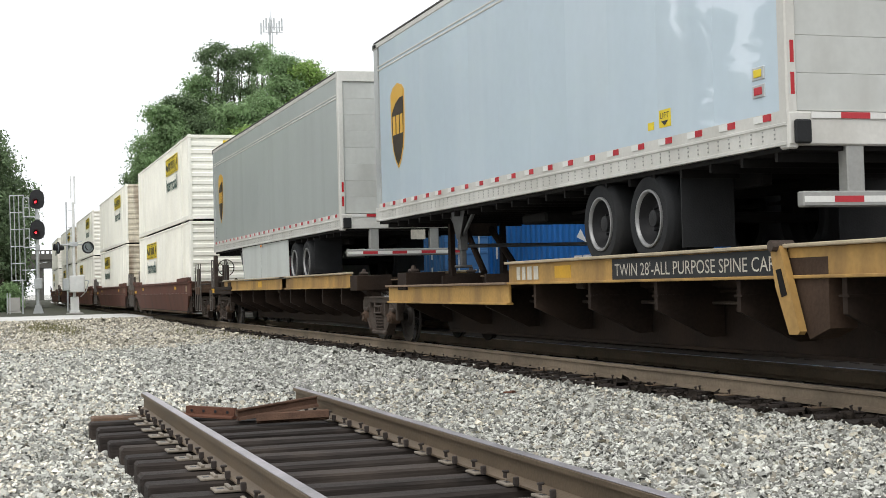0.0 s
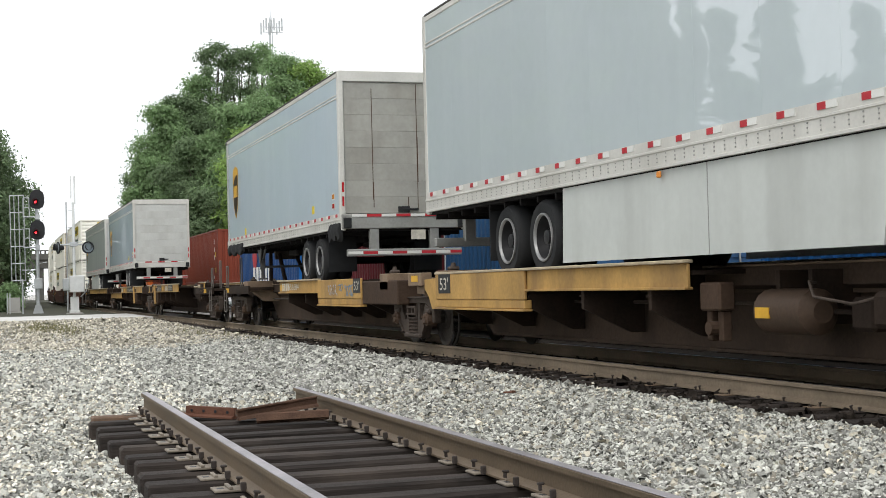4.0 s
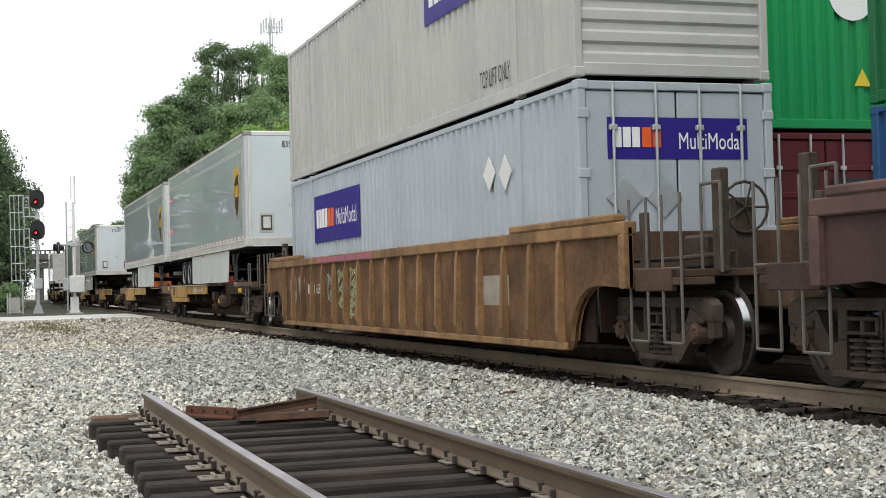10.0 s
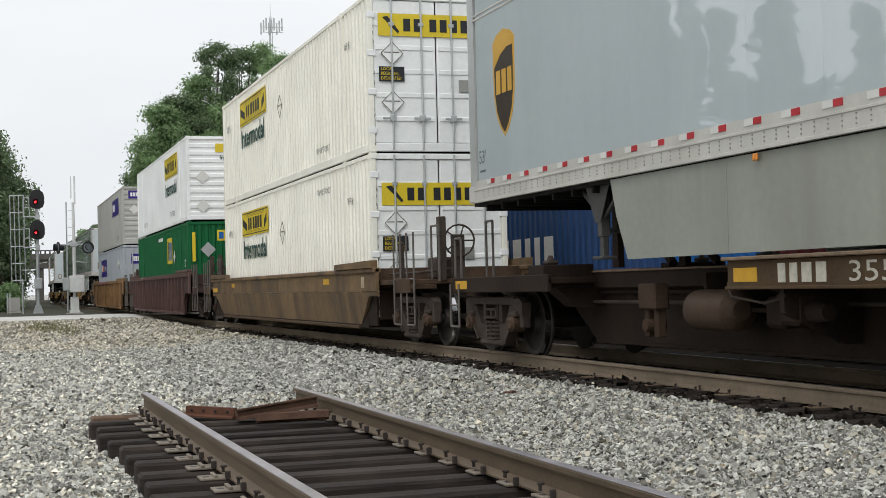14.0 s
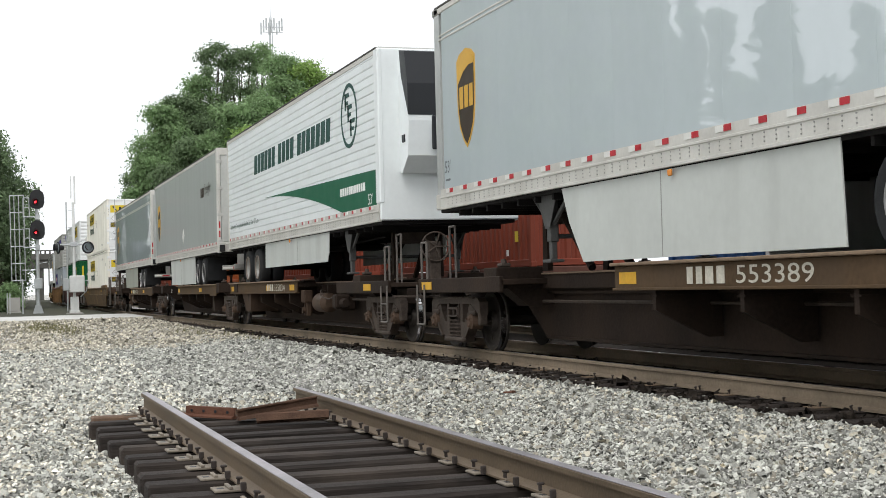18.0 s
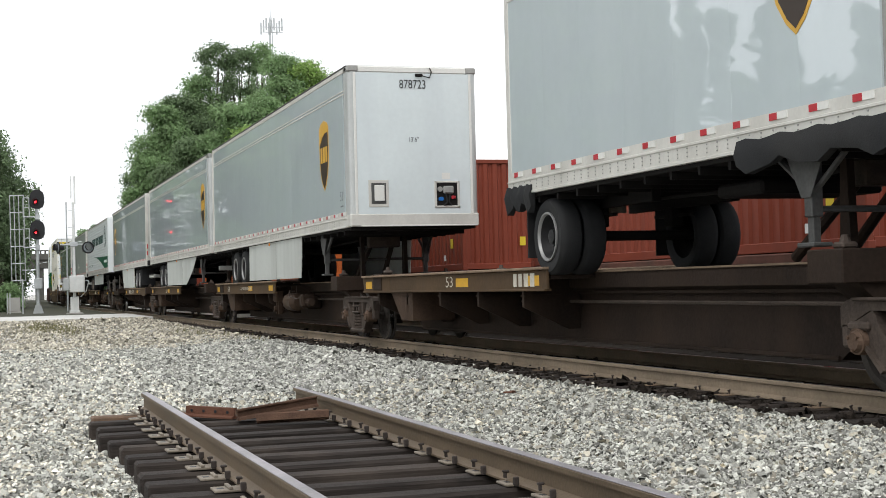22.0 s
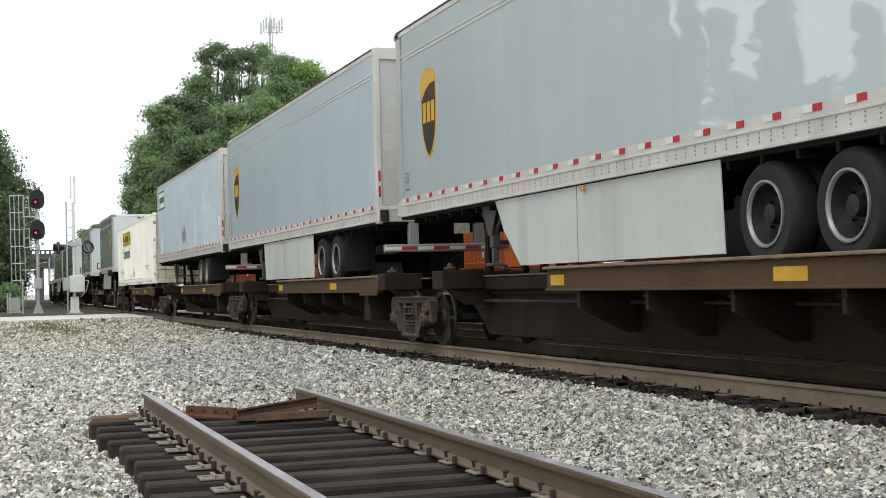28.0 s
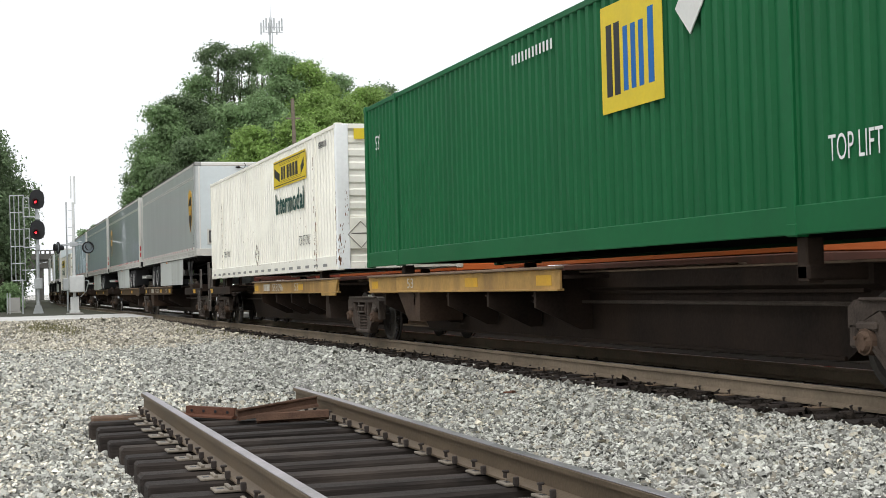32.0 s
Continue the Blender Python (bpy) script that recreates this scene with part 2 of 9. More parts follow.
C_GREEN = container_paint("box_dark_green", (0.009, 0.120, 0.040), (0.010, 0.085, 0.032))
C_GREEN_UASC = container_paint("box_green", (0.026, 0.195, 0.075), (0.05, 0.12, 0.06))
C_GREEN_BRIGHT = container_paint("box_bright_green", (0.012, 0.29, 0.085), (0.03, 0.22, 0.08))
C_BLUE = container_paint("box_blue", (0.018, 0.135, 0.42), (0.03, 0.10, 0.26))
C_BLUE_DULL = container_paint("box_blue_dull", (0.045, 0.135, 0.30), (0.05, 0.09, 0.16))
C_NAVY = container_paint("box_navy", (0.025, 0.07, 0.19), (0.03, 0.06, 0.13))
C_BURGUNDY = container_paint("box_burgundy", (0.105, 0.018, 0.022), (0.07, 0.02, 0.02))
C_RED = container_paint("box_red", (0.22, 0.05, 0.028), (0.15, 0.045, 0.03))
C_ORANGE = container_paint("box_orange", (0.5, 0.125, 0.03), (0.42, 0.12, 0.04))

M_RAIL_SIDE = mat("rail_side", (0.235, 0.185, 0.13), 0.7, 0.2, 0.4, 1.6, 30, 0.15)
M_RAIL_TOP = mat("rail_head", (0.42, 0.40, 0.40), 0.30, 0.85, 0.15, 2, 40, 0.05)
M_RAIL_OLD = mat("rail_weathered", (0.150, 0.112, 0.074), 0.6, 0.3, 0.3, 2, 40, 0.15)
M_RAIL_OLD_TOP = mat("rail_head_weathered", (0.37, 0.34, 0.355), 0.36, 0.7, 0.45, 3, 40, 0.08)
M_TIE = mat("tie_creosote", (0.038, 0.031, 0.027), 0.85, 0, 0.85, 2.5, 26, 0.9, stretch=(0.12, 2.6, 2.6), dirt=(0.095, 0.075, 0.06), dirt_amount=0.45, spec=0.2)
M_TIE_END = mat("tie_weathered", (0.15, 0.095, 0.062), 0.85, 0, 0.4, 5, 50, 0.5)
M_PLATE = mat("tie_plate", (0.25, 0.215, 0.17), 0.65, 0.35, 0.35, 6, 60, 0.2)
M_SPIKE = mat("spike", (0.055, 0.045, 0.04), 0.7, 0.3, 0.3, 10, 60, 0.1)
M_RUST = mat("joint_bar_rust", (0.15, 0.072, 0.048), 0.8, 0.1, 0.4, 6, 60, 0.3, spec=0.12)
M_FLAKE = mat("flaking_rust", (0.20, 0.095, 0.05), 0.85, 0.0, 0.45, 8, 60, 0.3, spec=0.1)
M_STAIN = mat("brown_stain", (0.40, 0.33, 0.23), 0.7, 0.0, 0.4, 8, 60, 0.05, spec=0.2)
M_RIM = mat("worn_rim", (0.20, 0.17, 0.145), 0.7, 0.2, 0.4, 8, 50, 0.1, spec=0.2)
M_RUST_BROWN = mat("joint_bar_brown", (0.11, 0.065, 0.045), 0.8, 0.1, 0.4, 6, 60, 0.3, spec=0.12)
M_STONE = mat("ballast_stone", (0.45, 0.45, 0.405), 0.85, 0, 0.35, 9, 70, 0.3, island=0.66)
M_STONE_PALE = mat("ballast_stone_dusty", (0.80, 0.76, 0.65), 0.85, 0, 0.35, 9, 70, 0.3, island=0.6)
M_STONE_WARM = mat("ballast_stone_buff", (0.49, 0.455, 0.37), 0.85, 0, 0.35, 9, 70, 0.3, island=0.65)
# Grimy stone darkened further for the shade under the trains.
M_STONE_DARK = mat("ballast_dark", (0.026, 0.021, 0.017), 0.85, 0, 0.4, 9, 70, 0.3, island=0.5, spec=0.12)
M_CONCRETE = mat("concrete", (0.42, 0.41, 0.38), 0.85, 0, 0.2, 1, 20, 0.2)
M_GALV = mat("galvanised", (0.50, 0.52, 0.52), 0.45, 0.5, 0.15, 3, 30, 0.05)
M_POLE_WHITE = mat("mast_paint", (0.70, 0.71, 0.69), 0.5, 0.1, 0.12, 3, 30, 0.05)
M_SIGNAL_BLACK = mat("signal_black", (0.018, 0.018, 0.019), 0.55, 0, 0.2, 3, 30, 0.05)
M_SIGNAL_RED = mat("signal_red", (1.0, 0.03, 0.04), 0.3, 0, 0.0, emit=3.0)
M_LENS = mat("lens_grey", (0.32, 0.36, 0.38), 0.15, 0.4, 0.15)
M_WOOD = mat("pole_wood", (0.20, 0.165, 0.125), 0.85, 0, 0.3, 3, 40, 0.3)
M_BARK = mat("bark", (0.075, 0.06, 0.045), 0.9, 0, 0.35, 3, 30, 0.5)
M_BRIDGE = mat("bridge_concrete", (0.11, 0.105, 0.095), 0.85, 0, 0.3, 0.4, 8, 0.2)


def leaf_mat(name, c):
    """Leaves that let some light through."""
    m = mat(name, c, 0.6, 0, 0.3, 0.25, 2.0, 0.0, island=0.28, spec=0.25)
    n, l = m.node_tree.nodes, m.node_tree.links
    p = n["Principled BSDF"]
    tl = n.new("ShaderNodeBsdfTranslucent")
    mx = n.new("ShaderNodeMixShader")
    mx.inputs[0].default_value = 0.45
    l.new(p.inputs["Base Color"].links[0].from_socket, tl.inputs["Color"])
    l.new(p.outputs[0], mx.inputs[1])
    l.new(tl.outputs[0], mx.inputs[2])
    l.new(mx.outputs[0], n["Material Output"].inputs["Surface"])
    return m


M_LEAF = leaf_mat("leaves", (0.265, 0.385, 0.185))
M_LEAF_DARK = leaf_mat("leaves_dark", (0.19, 0.265, 0.14))
M_LEAF_LIGHT = leaf_mat("leaves_light", (0.30, 0.44, 0.13))
M_GRASS = leaf_mat("grass", (0.22, 0.21, 0.10))


def ground_mat():
    """Crushed stone: light and dark grains with thin gaps, finer and dustier towards the crossing."""
    m = bpy.data.materials.new("gravel")
    m.use_nodes = True
    n, l = m.node_tree.nodes, m.node_tree.links
    p = n["Principled BSDF"]
    p.inputs["Roughness"].default_value = 0.9
    co = n.new("ShaderNodeTexCoord")
    vo = n.new("ShaderNodeTexVoronoi")
    vo.inputs["Scale"].default_value = 26.0
    vo2 = n.new("ShaderNodeTexVoronoi")
    vo2.inputs["Scale"].default_value = 26.0
    vo2.feature = "DISTANCE_TO_EDGE"
    no = n.new("ShaderNodeTexNoise")
    no.inputs["Scale"].default_value, no.inputs["Detail"].default_value = 0.35, 6
    fi = n.new("ShaderNodeTexNoise")
    fi.inputs["Scale"].default_value, fi.inputs["Detail"].default_value = 7, 8
    for k in (vo, vo2, no, fi):
        l.new(co.outputs["Object"], k.inputs["Vector"])
    sep = n.new("ShaderNodeSeparateColor")
    l.new(vo.outputs["Color"], sep.inputs[0])
    r1 = n.new("ShaderNodeMapRange")
    r1.inputs["To Min"].default_value, r1.inputs["To Max"].default_value = 0.20, 0.88
    l.new(sep.outputs[0], r1.inputs["Value"])
    r2 = n.new("ShaderNodeMapRange")
    r2.inputs["From Max"].default_value = 0.12
    r2.inputs["To Min"].default_value = 0.35
    l.new(vo2.outputs["Distance"], r2.inputs["Value"])
    mu = n.new("ShaderNodeMath")
    mu.operation = "MULTIPLY"
    l.new(r1.outputs[0], mu.inputs[0])
    l.new(r2.outputs[0], mu.inputs[1])
    r3 = n.new("ShaderNodeMapRange")
    r3.inputs["To Min"].default_value, r3.inputs["To Max"].default_value = 0.75, 1.25
    l.new(no.outputs["Fac"], r3.inputs["Value"])
    mu2 = n.new("ShaderNodeMath")
    mu2.operation = "MULTIPLY"
    l.new(mu.outputs[0], mu2.inputs[0])
    l.new(r3.outputs[0], mu2.inputs[1])
    r4 = n.new("ShaderNodeMapRange")
    r4.inputs["From Min"].default_value, r4.inputs["From Max"].default_value = 0.3, 0.7
    r4.inputs["To Min"].default_value, r4.inputs["To Max"].default_value = 0.55, 1.5
    l.new(fi.outputs["Fac"], r4.inputs["Value"])
    mu3 = n.new("ShaderNodeMath")
    mu3.operation = "MULTIPLY"
    l.new(mu2.outputs[0], mu3.inputs[0])
    l.new(r4.outputs[0], mu3.inputs[1])
    tint = n.new("ShaderNodeVectorMath")
    tint.operation = "SCALE"
    tint.inputs[0].default_value = (1.0, 0.97, 0.90)
    l.new(mu3.outputs[0], tint.inputs["Scale"])
    l.new(tint.outputs[0], p.inputs["Base Color"])
    bp = n.new("ShaderNodeBump")
    bp.inputs["Strength"].default_value, bp.inputs["Distance"].default_value = 0.9, 0.03
    l.new(r2.outputs[0], bp.inputs["Height"])
    l.new(bp.outputs[0], p.inputs["Normal"])
    return m


M_GRAVEL = ground_mat()
M_ROAD = mat("crossing_asphalt", (0.62, 0.61, 0.58), 0.85, 0, 0.2, 0.5, 30, 0.2)
# Earth taken darker for the shade beyond the crossing.
M_EARTH = mat("earth", (0.055, 0.056, 0.035), 0.9, 0, 0.35, 0.15, 6, 0.3)


# ---- mesh tools ----
class Build:
    """Collects simple solids into one mesh."""

    def __init__(self):
        self.v, self.f = [], []

    def add(self, verts, faces):
        k = len(self.v)
        self.v.extend(verts)
        self.f.extend([tuple(i + k for i in f) for f in faces])
        return self

    def box(self, x0, x1, y0, y1, z0, z1, c=0.0):
        lo, hi = (min(x0, x1), min(y0, y1), min(z0, z1)), (max(x0, x1), max(y0, y1), max(z0, z1))
        c = min(c, 0.45 * min(hi[i] - lo[i] for i in range(3)))
        if c <= 0:
            vs = [(x, y, z) for x in (lo[0], hi[0]) for y in (lo[1], hi[1]) for z in (lo[2], hi[2])]
            return self.add(vs, [(0, 1, 3, 2), (4, 6, 7, 5), (0, 4, 5, 1), (2, 3, 7, 6), (0, 2, 6, 4), (1, 5, 7, 3)])
        vs, ix = [], {}
        for sx in (0, 1):
            for sy in (0, 1):
                for sz in (0, 1):
                    s = (sx, sy, sz)
                    for a in range(3):
                        ix[(s, a)] = len(vs)
                        vs.append(tuple((hi[i] if s[i] else lo[i]) + (0 if i == a else (-c if s[i] else c)) for i in range(3)))
        fs = []
        for a in range(3):
            b, d = [i for i in range(3) if i != a]
            for sa in (0, 1):
                q = []
                for sb, sd in ((0, 0), (1, 0), (1, 1), (0, 1)):
                    s = [0, 0, 0]
                    s[a], s[b], s[d] = sa, sb, sd
                    q.append(ix[(tuple(s), a)])
                fs.append(tuple(q))
        for a, b, d in ((0, 1, 2), (1, 2, 0), (2, 0, 1)):
            for sa in (0, 1):
                for sb in (0, 1):
                    s0, s1 = [0, 0, 0], [0, 0, 0]
                    s0[a] = s1[a] = sa
                    s0[b] = s1[b] = sb
                    s1[d] = 1
                    s0, s1 = tuple(s0), tuple(s1)
                    fs.append((ix[(s0, a)], ix[(s1, a)], ix[(s1, b)], ix[(s0, b)]))
        for sx in (0, 1):
            for sy in (0, 1):
                for sz in (0, 1):
                    fs.append(tuple(ix[((sx, sy, sz), a)] for a in range(3)))
        return self.add(vs, fs)

    def cyl(self, p0, p1, r0, r1=None, n=12, caps=True):
        p0, p1 = Vector(p0), Vector(p1)
        r1 = r0 if r1 is None else r1
        d = (p1 - p0).normalized()
        a = d.orthogonal().normalized()
        b = d.cross(a)
        vs = []
        for p, r in ((p0, r0), (p1, r1)):
            for i in range(n):
                t = 2 * math.pi * i / n
                vs.append(tuple(p + r * (math.cos(t) * a + math.sin(t) * b)))
        fs = [(i, (i + 1) % n, n + (i + 1) % n, n + i) for i in range(n)]
        if caps:
            fs += [tuple(range(n)), tuple(range(n, 2 * n))]
        return self.add(vs, fs)

    def tube(self, pts, r, n=6):
        for p, q in zip(pts, pts[1:]):
            self.cyl(p, q, r, n=n)
        return self

    def lathe(self, x_r, c, n=24, caps=True):
        """A body of revolution about an axle along x through c; x_r: pairs of (x, radius)."""
        vs = []
        for x, r in x_r:
            for i in range(n):
                t = 2 * math.pi * i / n
                vs.append((c[0] + x, c[1] + r * math.cos(t), c[2] + r * math.sin(t)))
        fs = []
        for k in range(len(x_r) - 1):
            for i in range(n):
                j = (i + 1) % n
                fs.append((k * n + i, k * n + j, (k + 1) * n + j, (k + 1) * n + i))
        if caps:
            fs.append(tuple(range(n)))
            fs.append(tuple(range((len(x_r) - 1) * n, len(x_r) * n)))
        return self.add(vs, fs)

    def prism(self, pts, a, b, axis="x"):
        """A flat outline pulled from a to b along an axis; its points are (y, z), (x, z) or (x, y)."""
        n = len(pts)
        vs = []
        for h in (a, b):
            for u, w in pts:
                vs.append((h, u, w) if axis == "x" else (u, h, w) if axis == "y" else (u, w, h))
        return self.add(vs, [tuple(range(n)), tuple(range(n, 2 * n))] + [(i, (i + 1) % n, n + (i + 1) % n, n + i) for i in range(n)])

    def mesh(self, name):
        me = bpy.data.meshes.new(name)
        me.from_pydata(self.v, [], self.f)
        bm = bmesh.new()
        bm.from_mesh(me)
        bmesh.ops.recalc_face_normals(bm, faces=bm.faces)
        bm.to_mesh(me)
        bm.free()
        return me


SHARED = {}


def part(name, build, material, parent, label="", kind=""):
    """Links a Build or a mesh as one mesh object under a thing or a part."""
    me = build.mesh(name) if isinstance(build, Build) else build
    if not me.materials:
        me.materials.append(material)
    elif me.materials[0] != material:
        key = (me.name, material.name)
        if key not in SHARED:
            me = me.copy()
            me.materials[0] = material
            SHARED[key] = me
        me = SHARED[key]
    ob = new(name, me)
    ob.parent = parent
    if label:
        ob["label"] = label
    if kind:
        ob["kind"] = kind
    return ob


def shared(key, make):
    if key not in SHARED:
        SHARED[key] = make().mesh(key if isinstance(key, str) else str(key[0]))
    return SHARED[key]


def thing(name, label, category, group="", kind="", at=None):
    ob = new(name)
    ob.empty_display_size = 0.2
    tagged(ob, label, category, group, kind)
    if at is not None:
        ob.matrix_basis = at
    return ob


def smooth(ob, angle=35):
    ob.data.polygons.foreach_set("use_smooth", [True] * len(ob.data.polygons))
    ob.data.set_sharp_from_angle(angle=radians(angle))
    return ob


TEXT = {}


def letters(s):
    """A flat mesh of the words, 1 m per em, lower left corner at the origin."""
    if s not in TEXT:
        cu = bpy.data.curves.new("letters", "FONT")
        cu.body, cu.size, cu.resolution_u = s, 1.0, 3
        cu.offset = 0.022 if s == "Intermodal" else 0.0     # a bold word
        ob = new("letters", cu)
        bpy.context.view_layer.update()
        me = bpy.data.meshes.new_from_object(ob.evaluated_get(bpy.context.evaluated_depsgraph_get()))
        bpy.data.objects.remove(ob)
        me.name = "writing"
        co = np.empty(len(me.vertices) * 3)
        me.vertices.foreach_get("co", co)
        co = co.reshape(-1, 3)
        TEXT[s] = (me, co[:, 0].min(), co[:, 0].max(), co[:, 1].min(), co[:, 1].max())
    return TEXT[s]


for words in ("53'", "53", "Intermodal", "TOP LIFT ONLY", "355034", "553389", "556684", "553096", "653269", "370999", "228/157", "53268",
              "TWIN 28'-ALL PURPOSE SPINE CAR", "ALL PURPOSE SPINE CAR", "876452", "839163", "878723", "397936", "13'6\"", "MultiModal",
              "Refrigerated Transportation Solutions for Over 65 Years", "Freight", "DEDICATED", "REGIONAL", "LOCAL", "WP 8", "658747", "52772", "LIFT"):
    letters(words)


def write(s, material, parent, side, along, z, height, width=None, off=0.0, name="writing"):
    """Words on the camera's side (side='side', reading towards -y from y=along) or on the near end (side='end', from x=along)."""
    me, x0, x1, y0, y1 = letters(s)
    sy = height / (y1 - y0)
    sx = sy if width is None else width / (x1 - x0)
    ob = part(name, me, material, parent)
    if side == "side":
        m = Matrix(((0, 0, -1, off), (-sx, 0, 0, along + sx * x0), (0, sy, 0, z - sy * y0), (0, 0, 0, 1)))
    else:
        m = Matrix(((sx, 0, 0, along - sx * x0), (0, 0, -1, off), (0, sy, 0, z - sy * y0), (0, 0, 0, 1)))
    ob.matrix_basis = m
    return ob


# ---- running gear ----
WHEELS = []      # wheelsets that turn: (object, place of its thing along the train, its own y, z)


def truck(parent, y, place, turning=True):
    """A three-piece freight truck: side frames with spring groups, bolster and two wheelsets."""
    def frame_mesh(sx):
        b = Build()
        x0, x1 = sx * 0.95, sx * 1.08
        b.prism([(-1.15, 0.60), (-1.15, 0.77), (-1.06, 0.83), (-0.92, 0.85), (0.92, 0.85), (1.06, 0.83), (1.15, 0.77), (1.15, 0.60), (1.03, 0.62), (0.74, 0.745),
                 (-0.74, 0.745), (-1.03, 0.62)], x0, x1)
        b.box(sx * 0.92, sx * 1.12, -0.95, 0.95, 0.825, 0.853, 0.01)
        for s in (-1, 1):
            # slanting member round an open window, and the column beside the springs
            b.prism([(s * 0.98, 0.64), (s * 0.70, 0.745), (s * 0.655, 0.70), (s * 0.63, 0.64), (s * 0.47, 0.465), (s * 0.40, 0.47), (s * 0.37, 0.50), (s * 0.26, 0.50), (s * 0.27, 0.19), (s * 0.46, 0.19), (s * 0.56, 0.27)], x0, x1)
            b.prism([(s * 0.38, 0.75), (s * 0.26, 0.75), (s * 0.26, 0.49), (s * 0.38, 0.49)], x0, x1)
            b.prism([(s * 0.995, 0.625), (s * 0.955, 0.635), (s * 0.535, 0.262), (s * 0.565, 0.235)], sx * 1.06, sx * 1.115)
            b.box(x0, x1, s * 1.04, s * 1.15, 0.43, 0.64, 0.02)
            b.box(sx * 0.92, sx * 1.12, s * 0.865 - 0.14, s * 0.865 + 0.14, 0.58, 0.655, 0.02)
        b.box(sx * 0.90, sx * 1.12, -0.46, 0.46, 0.165, 0.245, 0.025)
        for q in (-0.24, 0.24):
            b.box(sx * 1.08, sx * 1.10, q - 0.02, q + 0.02, 0.52, 0.75, 0.006)
        return b

    def box_mesh(sx):
        b = Build()
        b.cyl((sx * 0.96, 0, 0.49), (sx * 1.13, 0, 0.49), 0.118, 0.112, 14)
        b.cyl((sx * 1.13, 0, 0.49), (sx * 1.165, 0, 0.49), 0.095, 0.075, 14)
        for k in range(3):
            a = 2 * math.pi * k / 3 + 0.5
            b.cyl((sx * 1.13, 0.07 * math.cos(a), 0.49 + 0.07 * math.sin(a)), (sx * 1.18, 0.07 * math.cos(a), 0.49 + 0.07 * math.sin(a)), 0.017, n=6)
        return b
    tr = part("truck", shared("bolster", lambda: Build().box(-1.0, 1.0, -0.2, 0.2, 0.42, 0.70, 0.04).box(-0.5, 0.5, -0.25, 0.25, 0.68, 0.80, 0.02)), M_TRUCK, parent)
    tr.location = (0, y, 0)
    for sx in (-1, 1):
        sf = part("side_frame", shared(("side_frame", sx), lambda: frame_mesh(sx)), M_TRUCK, tr, "cast steel side frame with open windows")
        part("bolster_end", shared(("bolster_end", sx), lambda: Build().box(sx * 0.9, sx * 1.14, -0.25, 0.25, 0.545, 0.575, 0.01).box(sx * 0.9, sx * 1.13, -0.24, 0.24, 0.66, 0.695, 0.01)
             .box(sx * 0.9, sx * 1.12, -0.24, -0.19, 0.57, 0.67, 0.008).box(sx * 0.9, sx * 1.12, 0.19, 0.24, 0.57, 0.67, 0.008).box(sx * 0.9, sx * 1.11, -0.03, 0.03, 0.57, 0.67, 0.008)), M_TRUCK, tr)
        for k in (-1, 1):
            part("bearing_box", shared(("bearing_box", sx), lambda: box_mesh(sx)), M_BEARING, tr, "round bearing cap with bolts").location = (0, k * 0.865, 0)

    def spring():
        b, n, rings = Build(), 10, []
        for k in range(5):
            z = 0.245 + k * 0.058
            rings += [(z, 0.065), (z + 0.010, 0.100), (z + 0.030, 0.100), (z + 0.040, 0.065)]
        vs = [(r * math.cos(2 * math.pi * i / n), r * math.sin(2 * math.pi * i / n), z) for z, r in rings for i in range(n)]
        return b.add(vs, [(k * n + i, k * n + (i + 1) % n, (k + 1) * n + (i + 1) % n, (k + 1) * n + i) for k in range(len(rings) - 1) for i in range(n)])
    for dy in (-0.118, 0.118):
        part("spring", shared("spring_coil", spring), M_TRUCK, tr).location = (-1.03, dy, 0)
    part("spring", shared("spring_coil", spring), M_TRUCK, tr).location = (1.03, 0, 0)

    def wheelset():
        b = Build()
        for sx in (-1, 1):
            b.lathe([(sx * 0.685, 0.472), (sx * 0.715, 0.472), (sx * 0.720, 0.444), (sx * 0.805, 0.438), (sx * 0.81, 0.425), (sx * 0.80, 0.375), (sx * 0.765, 0.35), (sx * 0.755, 0.17),
                     (sx * 0.82, 0.14), (sx * 0.82, 0.09)], (0, 0, 0), 28)
            b.box(sx * 0.763, sx * 0.773, -0.02, 0.02, 0.19, 0.30)
        b.cyl((-1.0, 0, 0), (1.0, 0, 0), 0.075, n=10)
        return b

    for s in (-1, 1):
        w = part("wheelset", shared("wheelset", wheelset), M_WHEEL, tr)
        if len(w.data.materials) == 1:
            w.data.materials.append(M_TREAD)
            for f in w.data.polygons:
                if math.hypot(f.center.y, f.center.z) > 0.41 and 0.72 < abs(f.center.x) < 0.80 and abs(f.normal.x) < 0.5:
                    f.material_index = 1
        w.location = (0, s * 0.865, RAIL_Z + WHEEL_R)
        smooth(w)
        if turning:
            WHEELS.append((w, place, y + s * 0.865, s * 0.865))
    return tr


# ---- spine cars ----
def hitch(parent, y, lean):
    """The folding stand that holds a trailer's kingpin."""
    b = Build()
    for sx in (-1, 1):
        b.prism([(y - 0.09, 1.2), (y + 0.09, 1.2), (y + 0.05 + lean * 0.0, 2.12), (y - 0.05, 2.12)], sx * 0.42, sx * 0.50)
        b.cyl((sx * 0.3, y + lean * 1.15, 1.22), (sx * 0.22, y, 2.02), 0.055, n=8)
    h = part("hitch", b, M_SPINE, parent)
    part("hitch_plate", Build().box(-0.48, 0.48, y - 0.42, y + 0.42, 2.10, 2.19, 0.02).box(-0.34, 0.34, y - 0.1, y + 0.1, 1.85, 2.1, 0.02), M_TRUCK, h)
    return h


